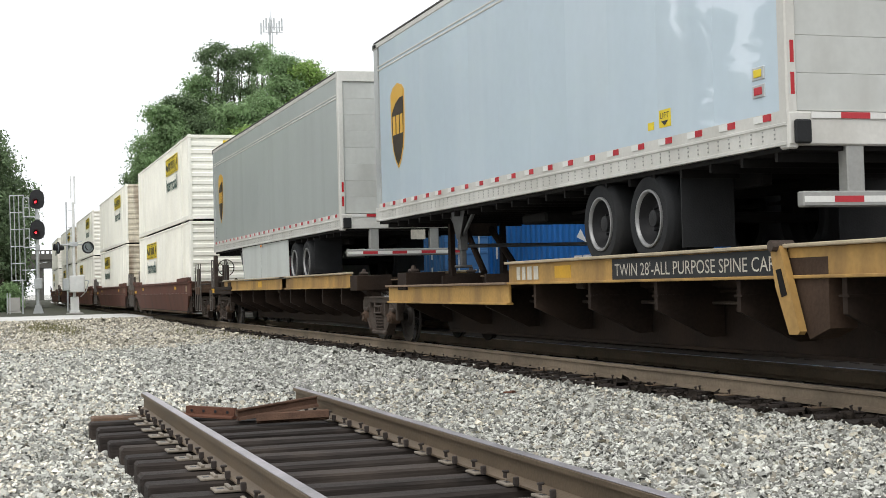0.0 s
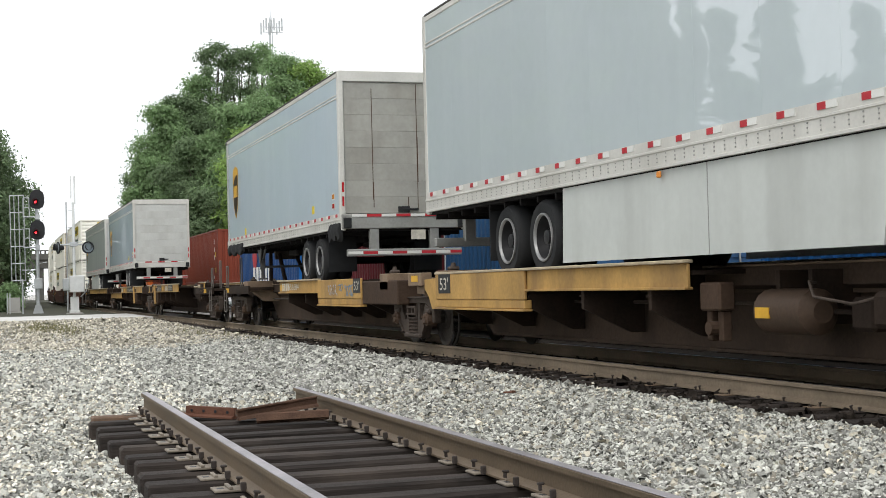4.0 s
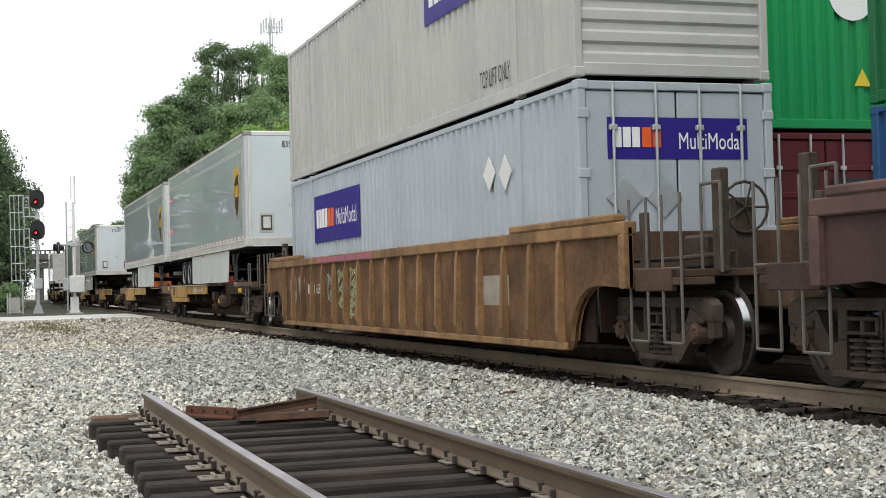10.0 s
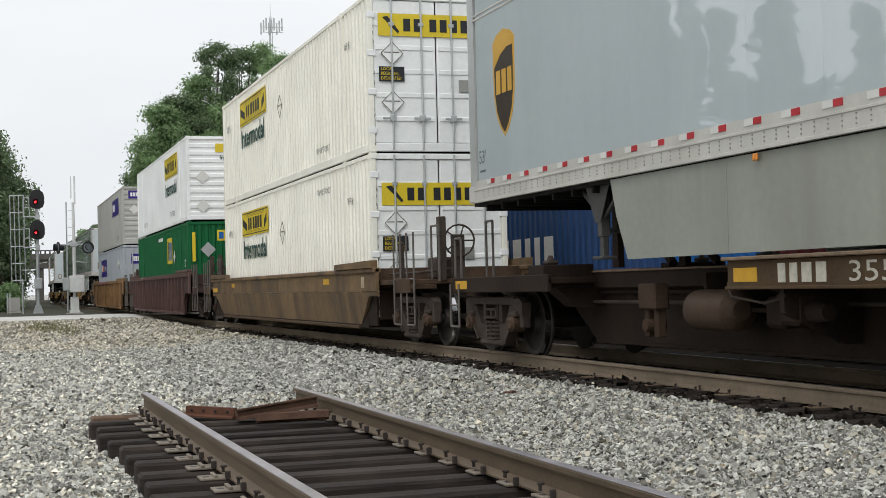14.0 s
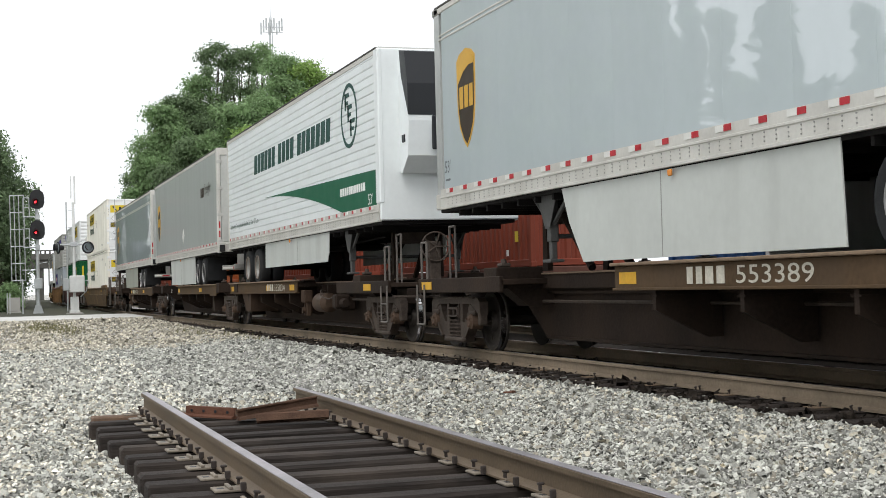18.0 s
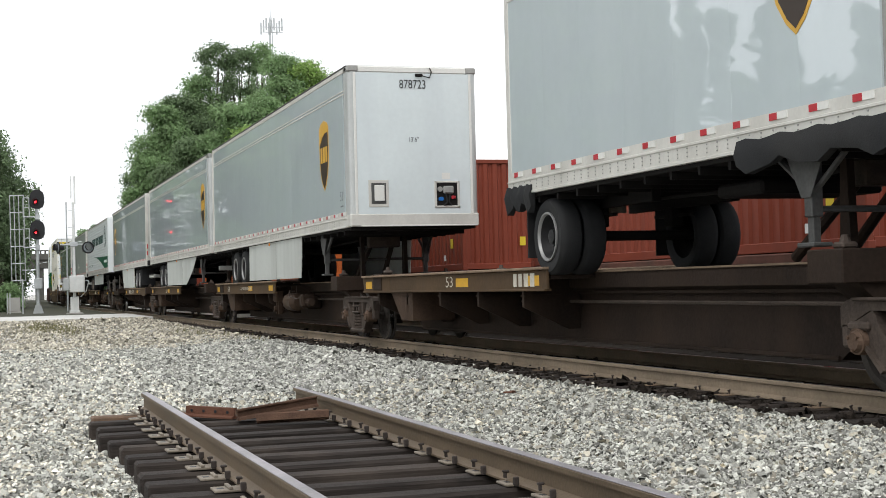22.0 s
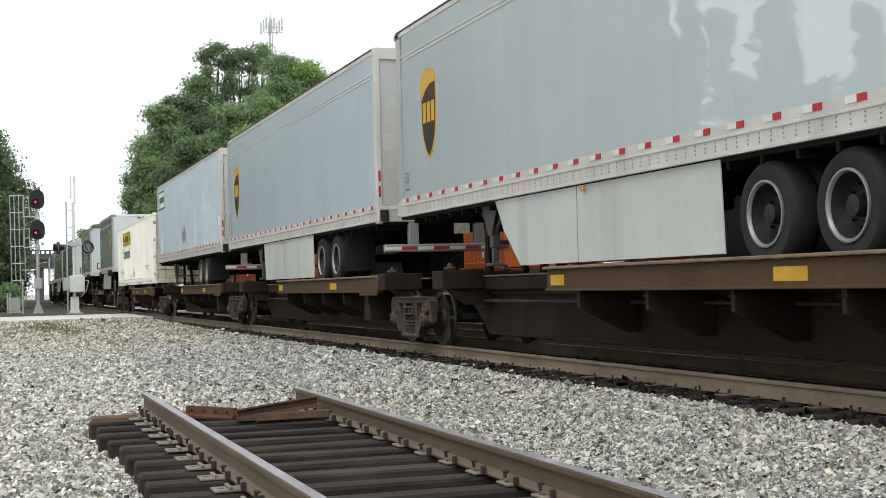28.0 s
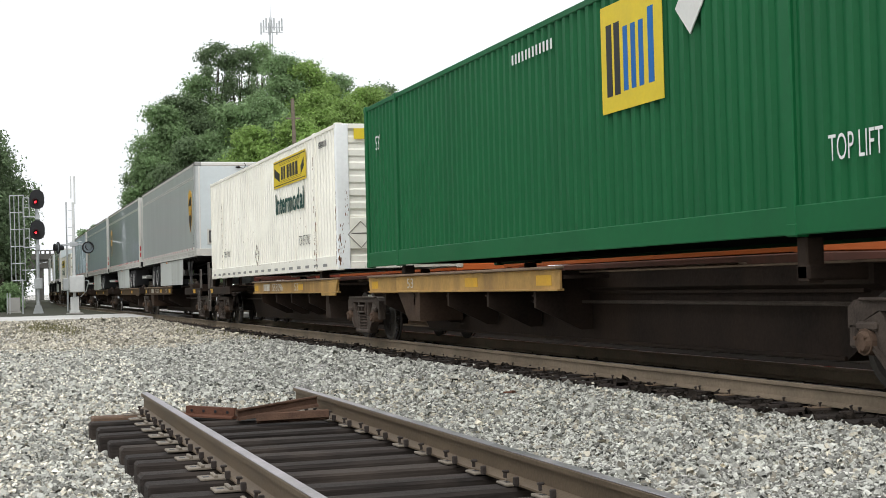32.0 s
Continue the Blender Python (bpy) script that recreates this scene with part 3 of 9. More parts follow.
def apron(car, ya, yb, deep_to, color, kind=0, up=0.0):
    """A wheel platform between ya (far end) and yb (near end): side sills with worn lips, brackets and deck plates."""
    lo = 0.93
    for sx in (-1, 1):
        b = Build()
        sa, sb = (ya, yb) if not kind else ((ya - 0.75, yb) if deep_to > 0 else (ya, yb + 4.85))
        b.box(sx * 1.225, sx * 1.265, sb, sa, lo + up, 1.20 + up, 0.008)
        b.box(sx * 1.20, sx * 1.30, sb, sa, lo + up, lo + up + 0.03, 0.006)
        s = part("side_sill", b, color, car, "weathered side sill with dark grime")
        part("lip", Build().box(sx * 1.20, sx * 1.325, sb - 0.02, sa + 0.02, 1.2 + up, 1.235 + up, 0.008), M_LIP if kind or up > 0 else M_LIP_DARK, s, "worn bare edge")
        if kind:
            # a deep boxed end next to the truck
            a0, a1 = (ya - 4.5, ya - 0.75) if deep_to > 0 else (yb + 1.3, yb + 4.85)
            part("deep_sill", Build().box(sx * 1.27, sx * 1.315, a0, a1, 0.82, 1.20, 0.01), color, car)
            part("lower_sill", Build().box(sx * 1.20, sx * 1.305, a0 + 0.02, a1 - 0.02, 0.70, 0.818, 0.01), color, car)
            part("sill_flange", Build().box(sx * 1.2, sx * 1.335, a0, a1, 0.668, 0.698, 0.006), color, car)
            e0, q = (ya, -1) if deep_to > 0 else (yb, 1)
            if q > 0:
                part("end_box", Build().box(sx * 0.85, sx * 1.29, yb - 1.05, yb + 1.28, 0.72, 1.14, 0.02), M_SPINE_RUST, car, "brown boxed platform end")
            else:
                part("gusset", Build().prism([(e0 + q * 0.08, 1.13), (e0 + q * 0.74, 1.15), (e0 + q * 0.74, 0.67), (e0 + q * 0.45, 0.67), (e0 + q * 0.28, 0.86), (e0 + q * 0.08, 0.98)], sx * 1.16, sx * 1.28), color, car)
                part("end_block", Build().box(sx * 1.10, sx * 1.29, e0 - q * 0.8, e0 - q * 0.08, 1.03, 1.245, 0.012).box(sx * 0.9, sx * 1.2, e0 - q * 0.6, e0 - q * 0.2, 0.9, 1.03, 0.01), M_LIP_DARK, car, "rusty end block with a yellow patch")
                bars(car, M_PATCH, e0 + 0.6, 1.10, 0.10, (0.34,), 0.1, -1.292, "yellow_patch") if sx < 0 else None
        n = max(2, int((ya - yb) / 1.55))
        me = shared(("bracket", sx), lambda: Build().prism([(sx * 1.24, 0.72), (sx * 1.24, 1.18), (sx * 0.45, 1.18), (sx * 0.45, 0.42), (sx * 0.62, 0.42)], -0.035, 0.035, "y")
                    .box(sx * 0.62, sx * 1.25, -0.075, 0.075, 0.86, 0.88))
        for i in range(n):
            o = part("bracket", me, M_SPINE, car)
            o.location = (0, ya - (i + 0.5) * (ya - yb) / n, 0)
    part("deck", Build().box(-1.20, 1.20, yb, ya, 1.08 + max(up, -0.1), 1.123 + max(up, -0.1), 0.0), M_SPINE, car)


def stencil(car, s, y, z, h, width, patch=True, plate=False, x=-1.268):
    if plate:
        part("stencil_plate", Build().box(x - 0.002, x + 0.004, y + 0.08, y - width - 0.08, z - 0.05, z + h + 0.05), M_BLACK, car, "black lettering panel")
        x -= 0.004
    write(s, M_STENCIL, car, "side", y, z, h, width, off=x - 0.003, name="stencil")


def bars(car, material, y, z, h, widths, gap, x, name="lettering_bar", label=""):
    """Plain bars in place of a name, towards the near end from y."""
    for w in widths:
        part(name, Build().box(x - 0.004, x + 0.002, y, y - w, z, z + h), material, car, label)
        y -= w + gap


def ladder_steps(car, y, w, z0, z1, name="step", x=-1.32):
    b = Build()
    b.tube([(x, y, z1), (x, y, z0), (x, y - w, z0), (x, y - w, z1)], 0.016)
    b.tube([(x, y, (z0 + z1) / 2), (x, y - w, (z0 + z1) / 2)], 0.014)
    return part(name, b, M_TRUCK_PALE, car)


def handrail(car, y, w, z0, z1, x=-1.25):
    b = Build()
    b.tube([(x, y, z0), (x, y, z1), (x, y - w, z1), (x, y - w, z0)], 0.018)
    return part("handrail", b, M_TRUCK_PALE, car, "bent steel grab rail")


def brake_wheel(car, y, z, x=-0.55):
    b = Build()
    n = 16
    for i in range(n):
        a0, a1 = 2 * math.pi * i / n, 2 * math.pi * (i + 1) / n
        b.cyl((x + 0.26 * math.cos(a0), y, z + 0.26 * math.sin(a0)), (x + 0.26 * math.cos(a1), y, z + 0.26 * math.sin(a1)), 0.016, n=6)
    for i in range(5):
        a0 = 2 * math.pi * i / 5
        b.cyl((x, y, z), (x + 0.26 * math.cos(a0), y, z + 0.26 * math.sin(a0)), 0.013, n=5)
    b.box(x - 0.1, x + 0.1, y + 0.02, y + 0.16, z - 0.9, z + 0.1, 0.01)
    return part("hand_brake", b, M_TRUCK, car, "hand brake wheel on a stand")


MOVES = []       # things on the near train: (object, y along the train)
FAR_MOVES = []   # things on the far train


def spine_unit(yf, yr, plats, color=None, first=False, last=False, hitch_at=None, tank=None, marks=(), kind=0, label="", box_at=None, owner=None, stand=None, lift=0.0, patch=None):
    """One platform of an articulated spine car between the truck places yf and yr (yf further along)."""
    mid, half = (yf + yr) / 2, (yf - yr) / 2
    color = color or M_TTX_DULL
    car = thing("spine_car", label or "faded yellow spine car platform with grimy centre sill", "rail car", "spine car platforms")
    # centre sill: deep between the trucks, shallow above them
    def sill():
        b = Build()
        e = half - 1.25
        prof = [(half - 0.05, 0.86), (half - 0.05, 1.17), (-half + 0.05, 1.17), (-half + 0.05, 0.86), (-e, 0.80), (-e + 0.9, 0.25), (e - 0.9, 0.25), (e, 0.80)]
        b.prism(prof, -0.42, 0.42)
        return b
    e = half - 1.25
    # kind 1 cars take the lit copy of the sill brown
    sm = M_SPINE_LIT if kind else M_SPINE
    cs = part("centre_sill", shared(("sill", round(half, 2)), sill), sm, car, "grimy brown centre sill, lighting put into its tone")
    part("bottom_flange", Build().box(-0.45, 0.45, -e + 0.9, e - 0.9, 0.25, 0.29, 0.005), sm, cs)
    part("top_flange", Build().box(-0.62, 0.62, -half + 0.1, half - 0.1, 1.14, 1.175, 0.005), sm, cs)
    for sx in (-1, 1):
        part("web_rib", Build().box(sx * 0.42, sx * 0.50, -e + 0.5, e - 0.5, 0.88, 0.92, 0.005), sm, cs)
    for sx in (-1, 1):
        part("upper_web", Build().prism([(sx * 0.42, 0.90), (sx * 0.60, 0.96), (sx * 0.60, 1.14), (sx * 0.42, 1.14)], -e + 0.2, e - 0.2, "y"), sm, cs)
        part("worn_edge", Build().box(sx * 0.60, sx * 0.628, -half + 0.3, half - 0.3, 1.150, 1.172, 0.004), M_LIP_DARK, cs, "worn tan edge of the top plate")
    for which in plats:
        if isinstance(which, tuple):
            which, ya, yb = which[0], which[1] - mid, which[2] - mid
        elif which == "F":
            ya, yb = half - 1.25, half - 10.1
        elif which == "N":
            ya, yb = -half + 10.3, -half + 1.25
        elif which == "N2":
            ya, yb = -half + 7.9, -half + 1.4
        elif which == "e":
            ya, yb = -half + 3.0, -half + 0.7
        up = lift if which != "low" else -0.18
        apron(car, ya, yb, 1 if which in ("F", "low") else -1, color, kind=kind, up=up)
        if lift:
            continue
        y = ya - 0.12
        bars(car, M_PATCH, y - 0.0, 1.0, 0.13, (0.42,), 0.1, -1.2655, "yellow_patch")
        bars(car, M_PATCH, yb + 0.75, 1.0, 0.13, (0.5,), 0.1, -1.2655, "yellow_patch") if not kind else None
        bars(car, M_PATCH, ya - 5.3, 1.0, 0.13, (0.55,), 0.1, -1.2655, "yellow_patch") if not kind else None
        if kind:
            continue
        if which == "F":
            # a deeper corner with a sloped end over the truck
            for sx in (-1, 1):
                part("corner_plate", Build().prism([(ya + 0.1, 1.20), (ya - 1.7, 1.20), (ya - 1.7, 0.92), (ya + 0.02, 0.92)], sx * 1.225, sx * 1.267), color, car)
                part("corner_bracket", Build().prism([(ya - 1.7, 0.93), (ya - 2.95, 0.93), (ya - 2.95, 0.46), (ya - 2.3, 0.46)], sx * 0.5, sx * 1.24), M_SPINE_RUST, car)
        else:
            for sx in (-1, 1):
                part("corner_plate", Build().prism([(yb + 1.3, 1.20), (yb - 0.1, 1.20), (yb + 0.1, 0.88), (yb + 1.3, 0.88)], sx * 1.27, sx * 1.295), color, car)
                part("corner_bracket", Build().prism([(yb + 1.2, 0.90), (yb + 0.9, 0.90), (yb + 0.8, 0.42), (yb + 1.25, 0.42)], sx * 0.75, sx * 1.22), M_SPINE, car)
    # upright posts, pipes and low pedestals along the open part of the sill
    if box_at is None:
        for dy in (-half + 1.05, half - 2.2):
            for sx in (-1, 1):
                pd = part("pedestal", Build().box(sx * 1.29, sx * 0.60, dy - 0.26, dy + 0.26, 0.97, 1.26, 0.012).prism([(sx * 1.1, 0.97), (sx * 0.42, 0.97), (sx * 0.42, 0.72), (sx * 0.8, 0.72)], dy - 0.2, dy + 0.2, "y"), M_LIP_DARK if kind else M_SPINE, car, "rusty container pedestal")
                part("twist_lock", Build().box(sx * 1.16, sx * 1.0, dy - 0.08, dy + 0.08, 1.26, 1.32, 0.02).cyl((sx * 1.08, dy, 1.32), (sx * 1.08, dy, 1.38), 0.05, 0.03, 8), M_TRUCK, pd)
    else:
        for q in (-6.1, 6.1):
            for sx in (-1, 1):
                part("pedestal", Build().box(sx * 1.20, sx * 1.02, box_at - mid + q - 0.08, box_at - mid + q + 0.08, 0.98, 1.385, 0.015), M_SPINE, car, "slim rusty container post")
            part("cross_bearer", Build().box(-1.2, 1.2, box_at - mid + q - 0.1, box_at - mid + q + 0.1, 1.0, 1.14, 0.02), M_SPINE, car)
    part("cross_bearer", Build().box(-1.18, 1.18, -0.12, 0.12, 0.95, 1.15, 0.02), M_SPINE, car)
    part("brake_pipe", Build().tube([(-0.58, half - 1.5, 0.78), (-0.58, -half + 1.5, 0.78)], 0.022), M_TRUCK, car)
    if hitch_at is not None:
        hitch(car, hitch_at - mid, 1 if hitch_at < mid else -1)
    if tank is not None:
        t = tank - mid
        tk = part("air_tank", Build().cyl((-0.92, t + 0.38, 0.72), (-0.92, t - 0.38, 0.72), 0.21, n=16).cyl((-0.92, t + 0.46, 0.72), (-0.92, t + 0.38, 0.72), 0.10, 0.21, 16)
                  .cyl((-0.92, t - 0.38, 0.72), (-0.92, t - 0.46, 0.72), 0.21, 0.10, 16), M_TANK, car, "round brown air reservoir")
        smooth(tk)
        for q in (-0.27, 0.27):
            part("tank_bracket", Build().box(-0.92, -0.42, t + q - 0.03, t + q + 0.03, 0.6, 1.1), M_SPINE, car)
        if kind:
            part("tank_patch", Build().box(-1.135, -1.115, t + 0.1, t + 0.34, 0.66, 0.76), M_PATCH, car)
        part("slack_adjuster", Build().box(-1.16, -0.98, t + 0.95, t + 1.35, 0.72, 1.0, 0.02).box(-1.1, -1.0, t + 1.0, t + 1.1, 0.42, 0.72, 0.01).box(-1.1, -1.0, t + 1.22, t + 1.32, 0.42, 0.72, 0.01).cyl((-1.18, t + 1.15, 0.55), (-0.95, t + 1.15, 0.55), 0.07, n=10), M_SPINE_RUST, car)
        part("bent_pipe", Build().tube([(-1.02, t - 0.5, 0.98), (-1.16, t - 0.62, 0.99), (-1.18, t - 0.72, 0.86), (-1.12, t - 1.2, 0.80), (-1.0, t - 1.7, 0.90)], 0.014), M_TRUCK, car)
        part("relay_valve", Build().box(-1.12, -0.8, t - 1.75, t - 1.45, 0.6, 0.9, 0.04).cyl((-0.95, t - 1.75, 0.72), (-0.95, t - 2.0, 0.72), 0.1, 0.08, 10), M_SPINE, car)
        part("brake_valve", Build().box(-0.85, -0.5, t - 1.1, t - 0.75, 0.55, 0.85, 0.04).cyl((-0.6, t - 0.75, 0.7), (-0.8, t - 0.46, 0.72), 0.025, n=6), M_SPINE, car)
    for m in marks:
        stencil(car, m[0], m[1], m[2] + lift, *m[3:])
    if patch is not None:
        bars(car, M_PATCH, patch, 1.0 + lift, 0.15, (0.5,), 0.1, -1.2655, "yellow_patch")
    if stand is not None:
        y = stand
        st = part("folding_stand", Build().prism([(y + 0.0, 1.30), (y - 0.15, 1.31), (y - 0.44, 0.57), (y - 0.40, 0.54), (y - 0.27, 0.54), (y - 0.07, 0.95)], -1.36, -1.29), M_TTX, car, "yellow folding stand hanging at the sill")
        part("stand_slot", Build().prism([(y - 0.09, 1.1), (y - 0.17, 1.11), (y - 0.26, 0.88), (y - 0.17, 0.86)], -1.365, -1.359), M_DARK, st)
        part("stand_plate", Build().prism([(y + 0.1, 1.2), (y - 0.75, 1.2), (y - 0.75, 0.6), (y - 0.45, 0.5)], -1.268, -1.0), M_SPINE_RUST, st)
        part("hinge_pin", Build().cyl((-1.42, y - 0.1, 1.31), (-1.2, y - 0.1, 1.31), 0.05, n=10), M_TRUCK, st)
    if owner is not None:
        bars(car, M_STENCIL, owner, 0.99 + lift, 0.17, (0.12, 0.12, 0.15, 0.15), 0.07, -1.268)
    truck(car, -half, mid)
    if first:
        truck(car, half, mid)
    for end, here in ((1, first), (-1, last)):
        if not here:
            continue
        ye = end * (half + 1.15)
        part("end_platform", Build().box(-1.28, 1.28, end * (half - 2.6), ye, 1.02, 1.10, 0.01), M_SPINE, car)
        part("draft_sill", Build().box(-0.35, 0.35, end * (half + 0.2), end * (half + 1.95), 0.66, 0.98, 0.03), M_SPINE, car)
        for sx in (-1, 1):
            part("platform_edge", Build().box(sx * 1.24, sx * 1.30, end * (half - 2.6), ye, 0.92, 1.14, 0.01), M_SPINE, car)
            part("uncoupling_bar", Build().tube([(sx * 1.22, ye, 0.86), (sx * 0.5, ye + end * 0.12, 0.84), (sx * 0.2, ye + end * 0.3, 0.9)], 0.018), M_TRUCK, car)
            part("air_hose", Build().tube([(0.32, ye + end * 0.5, 0.7), (0.36, ye + end * 0.7, 0.45), (0.3, ye + end * 0.95, 0.42)], 0.03), M_DARK, car) if sx > 0 else None
            part("end_bracket", Build().box(sx * 0.75, sx * 0.95, end * (half + 0.5), ye, 0.72, 1.0, 0.02), M_SPINE, car)
        bars(car, M_PATCH, max(ye, end * (half - 0.7)) - 0.2, 0.97, 0.12, (0.5,), 0.1, -1.302, "yellow_patch")
        ladder_steps(car, ye if end > 0 else ye + 0.38, 0.38, 0.42, 1.05)
        handrail(car, ye - 0.05 if end > 0 else ye + 0.33, 0.28, 1.1, 1.72)
        handrail(car, ye - 0.6 * end, 0.28, 1.1, 1.95, x=-0.95)
        if end < 0 and stand is None:
            brake_wheel(car, ye + 0.2, 1.72, -0.35)
        part("coupler", Build().box(-0.14, 0.14, end * (half + 1.5), end * (half + 2.15), 0.68, 0.92, 0.05), M_TRUCK, car)
    MOVES.append((car, mid))
    return car


# ---- well cars ----
def well_car(yf, yr, paint, style, label, marks=()):
    """A double-stack well car between its two truck places."""
    mid, half = (yf + yr) / 2, (yf - yr) / 2
    car = thing("well_car", label, "rail car", "well cars")
    w = half - (1.1 if style == "ribbed" else 1.35)
    grime = M_WELL_END if paint != M_WELL_MAROON else M_WELL_END_MAROON
    if style == "ribbed":
        arch = [(w + 0.45 - 0.75 * math.sin(a), 0.27 + 0.72 * math.cos(a)) for a in (0, 0.3, 0.6, 0.9, 1.2, 1.45)]
        prof = [(w + 1.2, 1.60), (w + 1.2, 0.95)] + arch + [(w - 0.36, 0.27)] + [(-q, z) for q, z in ([(w - 0.36, 0.27)] + arch[::-1] + [(w + 1.2, 0.95), (w + 1.2, 1.60)])]
        for sx in (-1, 1):
            wall = part("side_wall", Build().prism(prof, sx * 1.42, sx * 1.46), M_WELL_TAN_SHADED if paint == M_WELL_TAN else (M_WELL_MAROON_SHADED if paint == M_WELL_MAROON else paint), car)
            part("arch_flange", Build().add([(x, q, z) for q, z in [(-q, z) for q, z in arch] for x in (sx * 1.40, sx * 1.52)], [(2 * i, 2 * i + 1, 2 * i + 3, 2 * i + 2) for i in range(5)]), paint, wall)
            part("top_chord", Build().box(sx * 1.36, sx * 1.52, -w - 1.2, w + 1.2, 1.52, 1.67, 0.015), paint, wall)
            for e in (-1, 1):
                part("end_stile", Build().box(sx * 1.40, sx * 1.53, e * (w + 1.06), e * (w + 1.2), 0.95, 1.53, 0.015), paint, wall)
            part("bottom_chord", Build().box(sx * 1.38, sx * 1.50, -w + 0.5, w - 0.5, 0.24, 0.33, 0.01), paint, wall)
            for e in (-1, 1):
                part("end_flare", Build().box(sx * 1.37, sx * 1.53, e * (w - 2.2), e * (w + 0.95), 1.67, 1.76, 0.02), paint, wall)
            n = int(2 * w / 0.98)
            me = shared(("rib", sx), lambda: Build().prism([(sx * 1.455, 1.53), (sx * 1.50, 1.53), (sx * 1.525, 1.40), (sx * 1.56, 0.46), (sx * 1.49, 0.30), (sx * 1.455, 0.30)], -0.045, 0.045, "y"))
            for i in range(n + 1):
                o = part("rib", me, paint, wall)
                o.location = (0, -w + 0.62 + i * (2 * w - 1.24) / n, 0)
    else:
        prof = [(w + 0.4, 1.36), (w + 0.4, 1.02), (w - 0.3, 0.80), (w - 1.1, 0.29), (-w + 1.1, 0.29), (-w + 0.3, 0.80), (-w - 0.4, 1.02), (-w - 0.4, 1.36)]
        for sx in (-1, 1):
            # upright above the fold, leaning in below it
            wall = part("side_wall", Build().prism([(w + 0.4, 1.36), (w + 0.4, 0.955), (-w - 0.4, 0.955), (-w - 0.4, 1.36)], sx * 1.40, sx * 1.455), paint, car)
            low = [(w + 0.4, 0.95), (w + 0.4, 0.87), (w - 0.15, 0.87), (w - 1.1, 0.30), (-w + 1.1, 0.30), (-w + 0.15, 0.87), (-w - 0.4, 0.87), (-w - 0.4, 0.95)]
            lean = Build()
            lean.add([(sx * (1.455 - 0.16 * (0.95 - z)), q, z) for q, z in low] + [(sx * (1.40 - 0.16 * (0.95 - z)), q, z) for q, z in low],
                     [tuple(range(8)), tuple(range(8, 16))] + [(i, (i + 1) % 8, 8 + (i + 1) % 8, 8 + i) for i in range(8)])
            part("lower_wall", lean, paint, wall, "lower side leaning inwards")
            part("top_chord", Build().box(sx * 1.36, sx * 1.50, -w - 0.4, w + 0.4, 1.28, 1.37, 0.02), paint, wall)
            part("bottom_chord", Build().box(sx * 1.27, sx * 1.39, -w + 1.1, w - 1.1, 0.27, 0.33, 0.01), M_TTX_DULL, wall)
            for e in (-1, 1):
                part("guide_flare", Build().prism([(e * (w - 2.4), 1.37), (e * (w - 2.35), 1.47), (e * (w + 0.3), 1.50), (e * (w + 0.3), 1.37)], sx * 1.40, sx * 1.53), paint, wall)
        for y, z, q in ((w + 0.3, 0.99, 0.8), (w - 3.0, 1.10, 0.48), (-w + 3.6, 1.10, 0.5)):
            bars(car, M_PATCH, y, z, 0.11, (q,), 0.1, -1.457, "yellow_patch")
        bars(car, M_LIP, -w + 0.6, 1.02, 0.2, (0.2,), 0.1, -1.457, "faded_patch")
    part("well_floor", Build().box(-1.36, 1.36, -w + 0.5, w - 0.5, 0.30, 0.495), M_SPINE, car)
    for e in (-1, 1):
        part("end_bulkhead", Build().box(-1.44, 1.44, e * (w - 0.05), e * (w + 0.04), 0.98, 1.6 if style == "ribbed" else 1.36, 0.01), grime, car)
        # added dark sheets standing for the shaded void behind the arch
        for sx in (-1, 1):
            part("inner_wall", Build().box(sx * 1.31, sx * 1.35, e * (w - 1.0), e * (w + 0.03), 0.34, 1.3, 0.005), M_SPINE, car)
        part("inner_end", Build().box(-1.3, 1.3, e * (w + 0.045), e * (w + 0.075), 0.45, 0.98, 0.005), M_SPINE, car)
        part("draft_sill", Build().box(-0.45, 0.45, e * w, e * (half + 1.6), 0.72, 1.05, 0.03), grime, car)
        part("end_platform", Build().box(-1.36, 1.36, e * w, e * (half + 1.1), 1.06, 1.14, 0.01), grime, car)
        for sx in (-1, 1):
            part("platform_side", Build().box(sx * 1.34, sx * 1.42, e * (half + 0.12), e * (half + 0.95), 0.92, 1.16, 0.012), grime, car, "rusty side of the end platform")
            part("end_step", Build().box(sx * 1.0, sx * 1.40, e * (half + 0.3), e * (half + 1.1), 0.98, 1.06, 0.01), grime, car)
            part("brake_rigging", Build().box(sx * 0.6, sx * 0.72, e * (w + 0.2), e * (half + 0.9), 0.78, 0.92, 0.02), M_TRUCK, car)
        part("valve_box", Build().box(-0.85, -0.45, e * (half + 0.15), e * (half + 0.65), 1.14, 1.5, 0.03), M_TRUCK, car)
        part("air_pipe", Build().tube([(-1.1, e * (w + 0.1), 1.25), (-1.1, e * (half + 0.4), 1.25), (-0.7, e * (half + 1.0), 1.3), (-0.7, e * (half + 1.0), 0.7)], 0.025), M_TRUCK, car)
        part("platform_post", Build().box(-1.36, -1.28, e * (half + 0.2) - 0.05, e * (half + 0.2) + 0.05, 1.1, 1.75, 0.01), M_TRUCK, car)
        part("coupler", Build().box(-0.14, 0.14, e * (half + 1.4), e * (half + 1.95), 0.68, 0.92, 0.05), M_TRUCK, car)
        ye = e * (half + 1.05)
        for k in (0, 1):
            yk = ye - e * (0.1 + 0.75 * k)
            ladder_steps(car, yk + 0.2, 0.40, 0.40, 1.9, "ladder", -1.40)
        handrail(car, ye - e * 0.2, 0.4, 1.1, 2.0, x=-1.0)
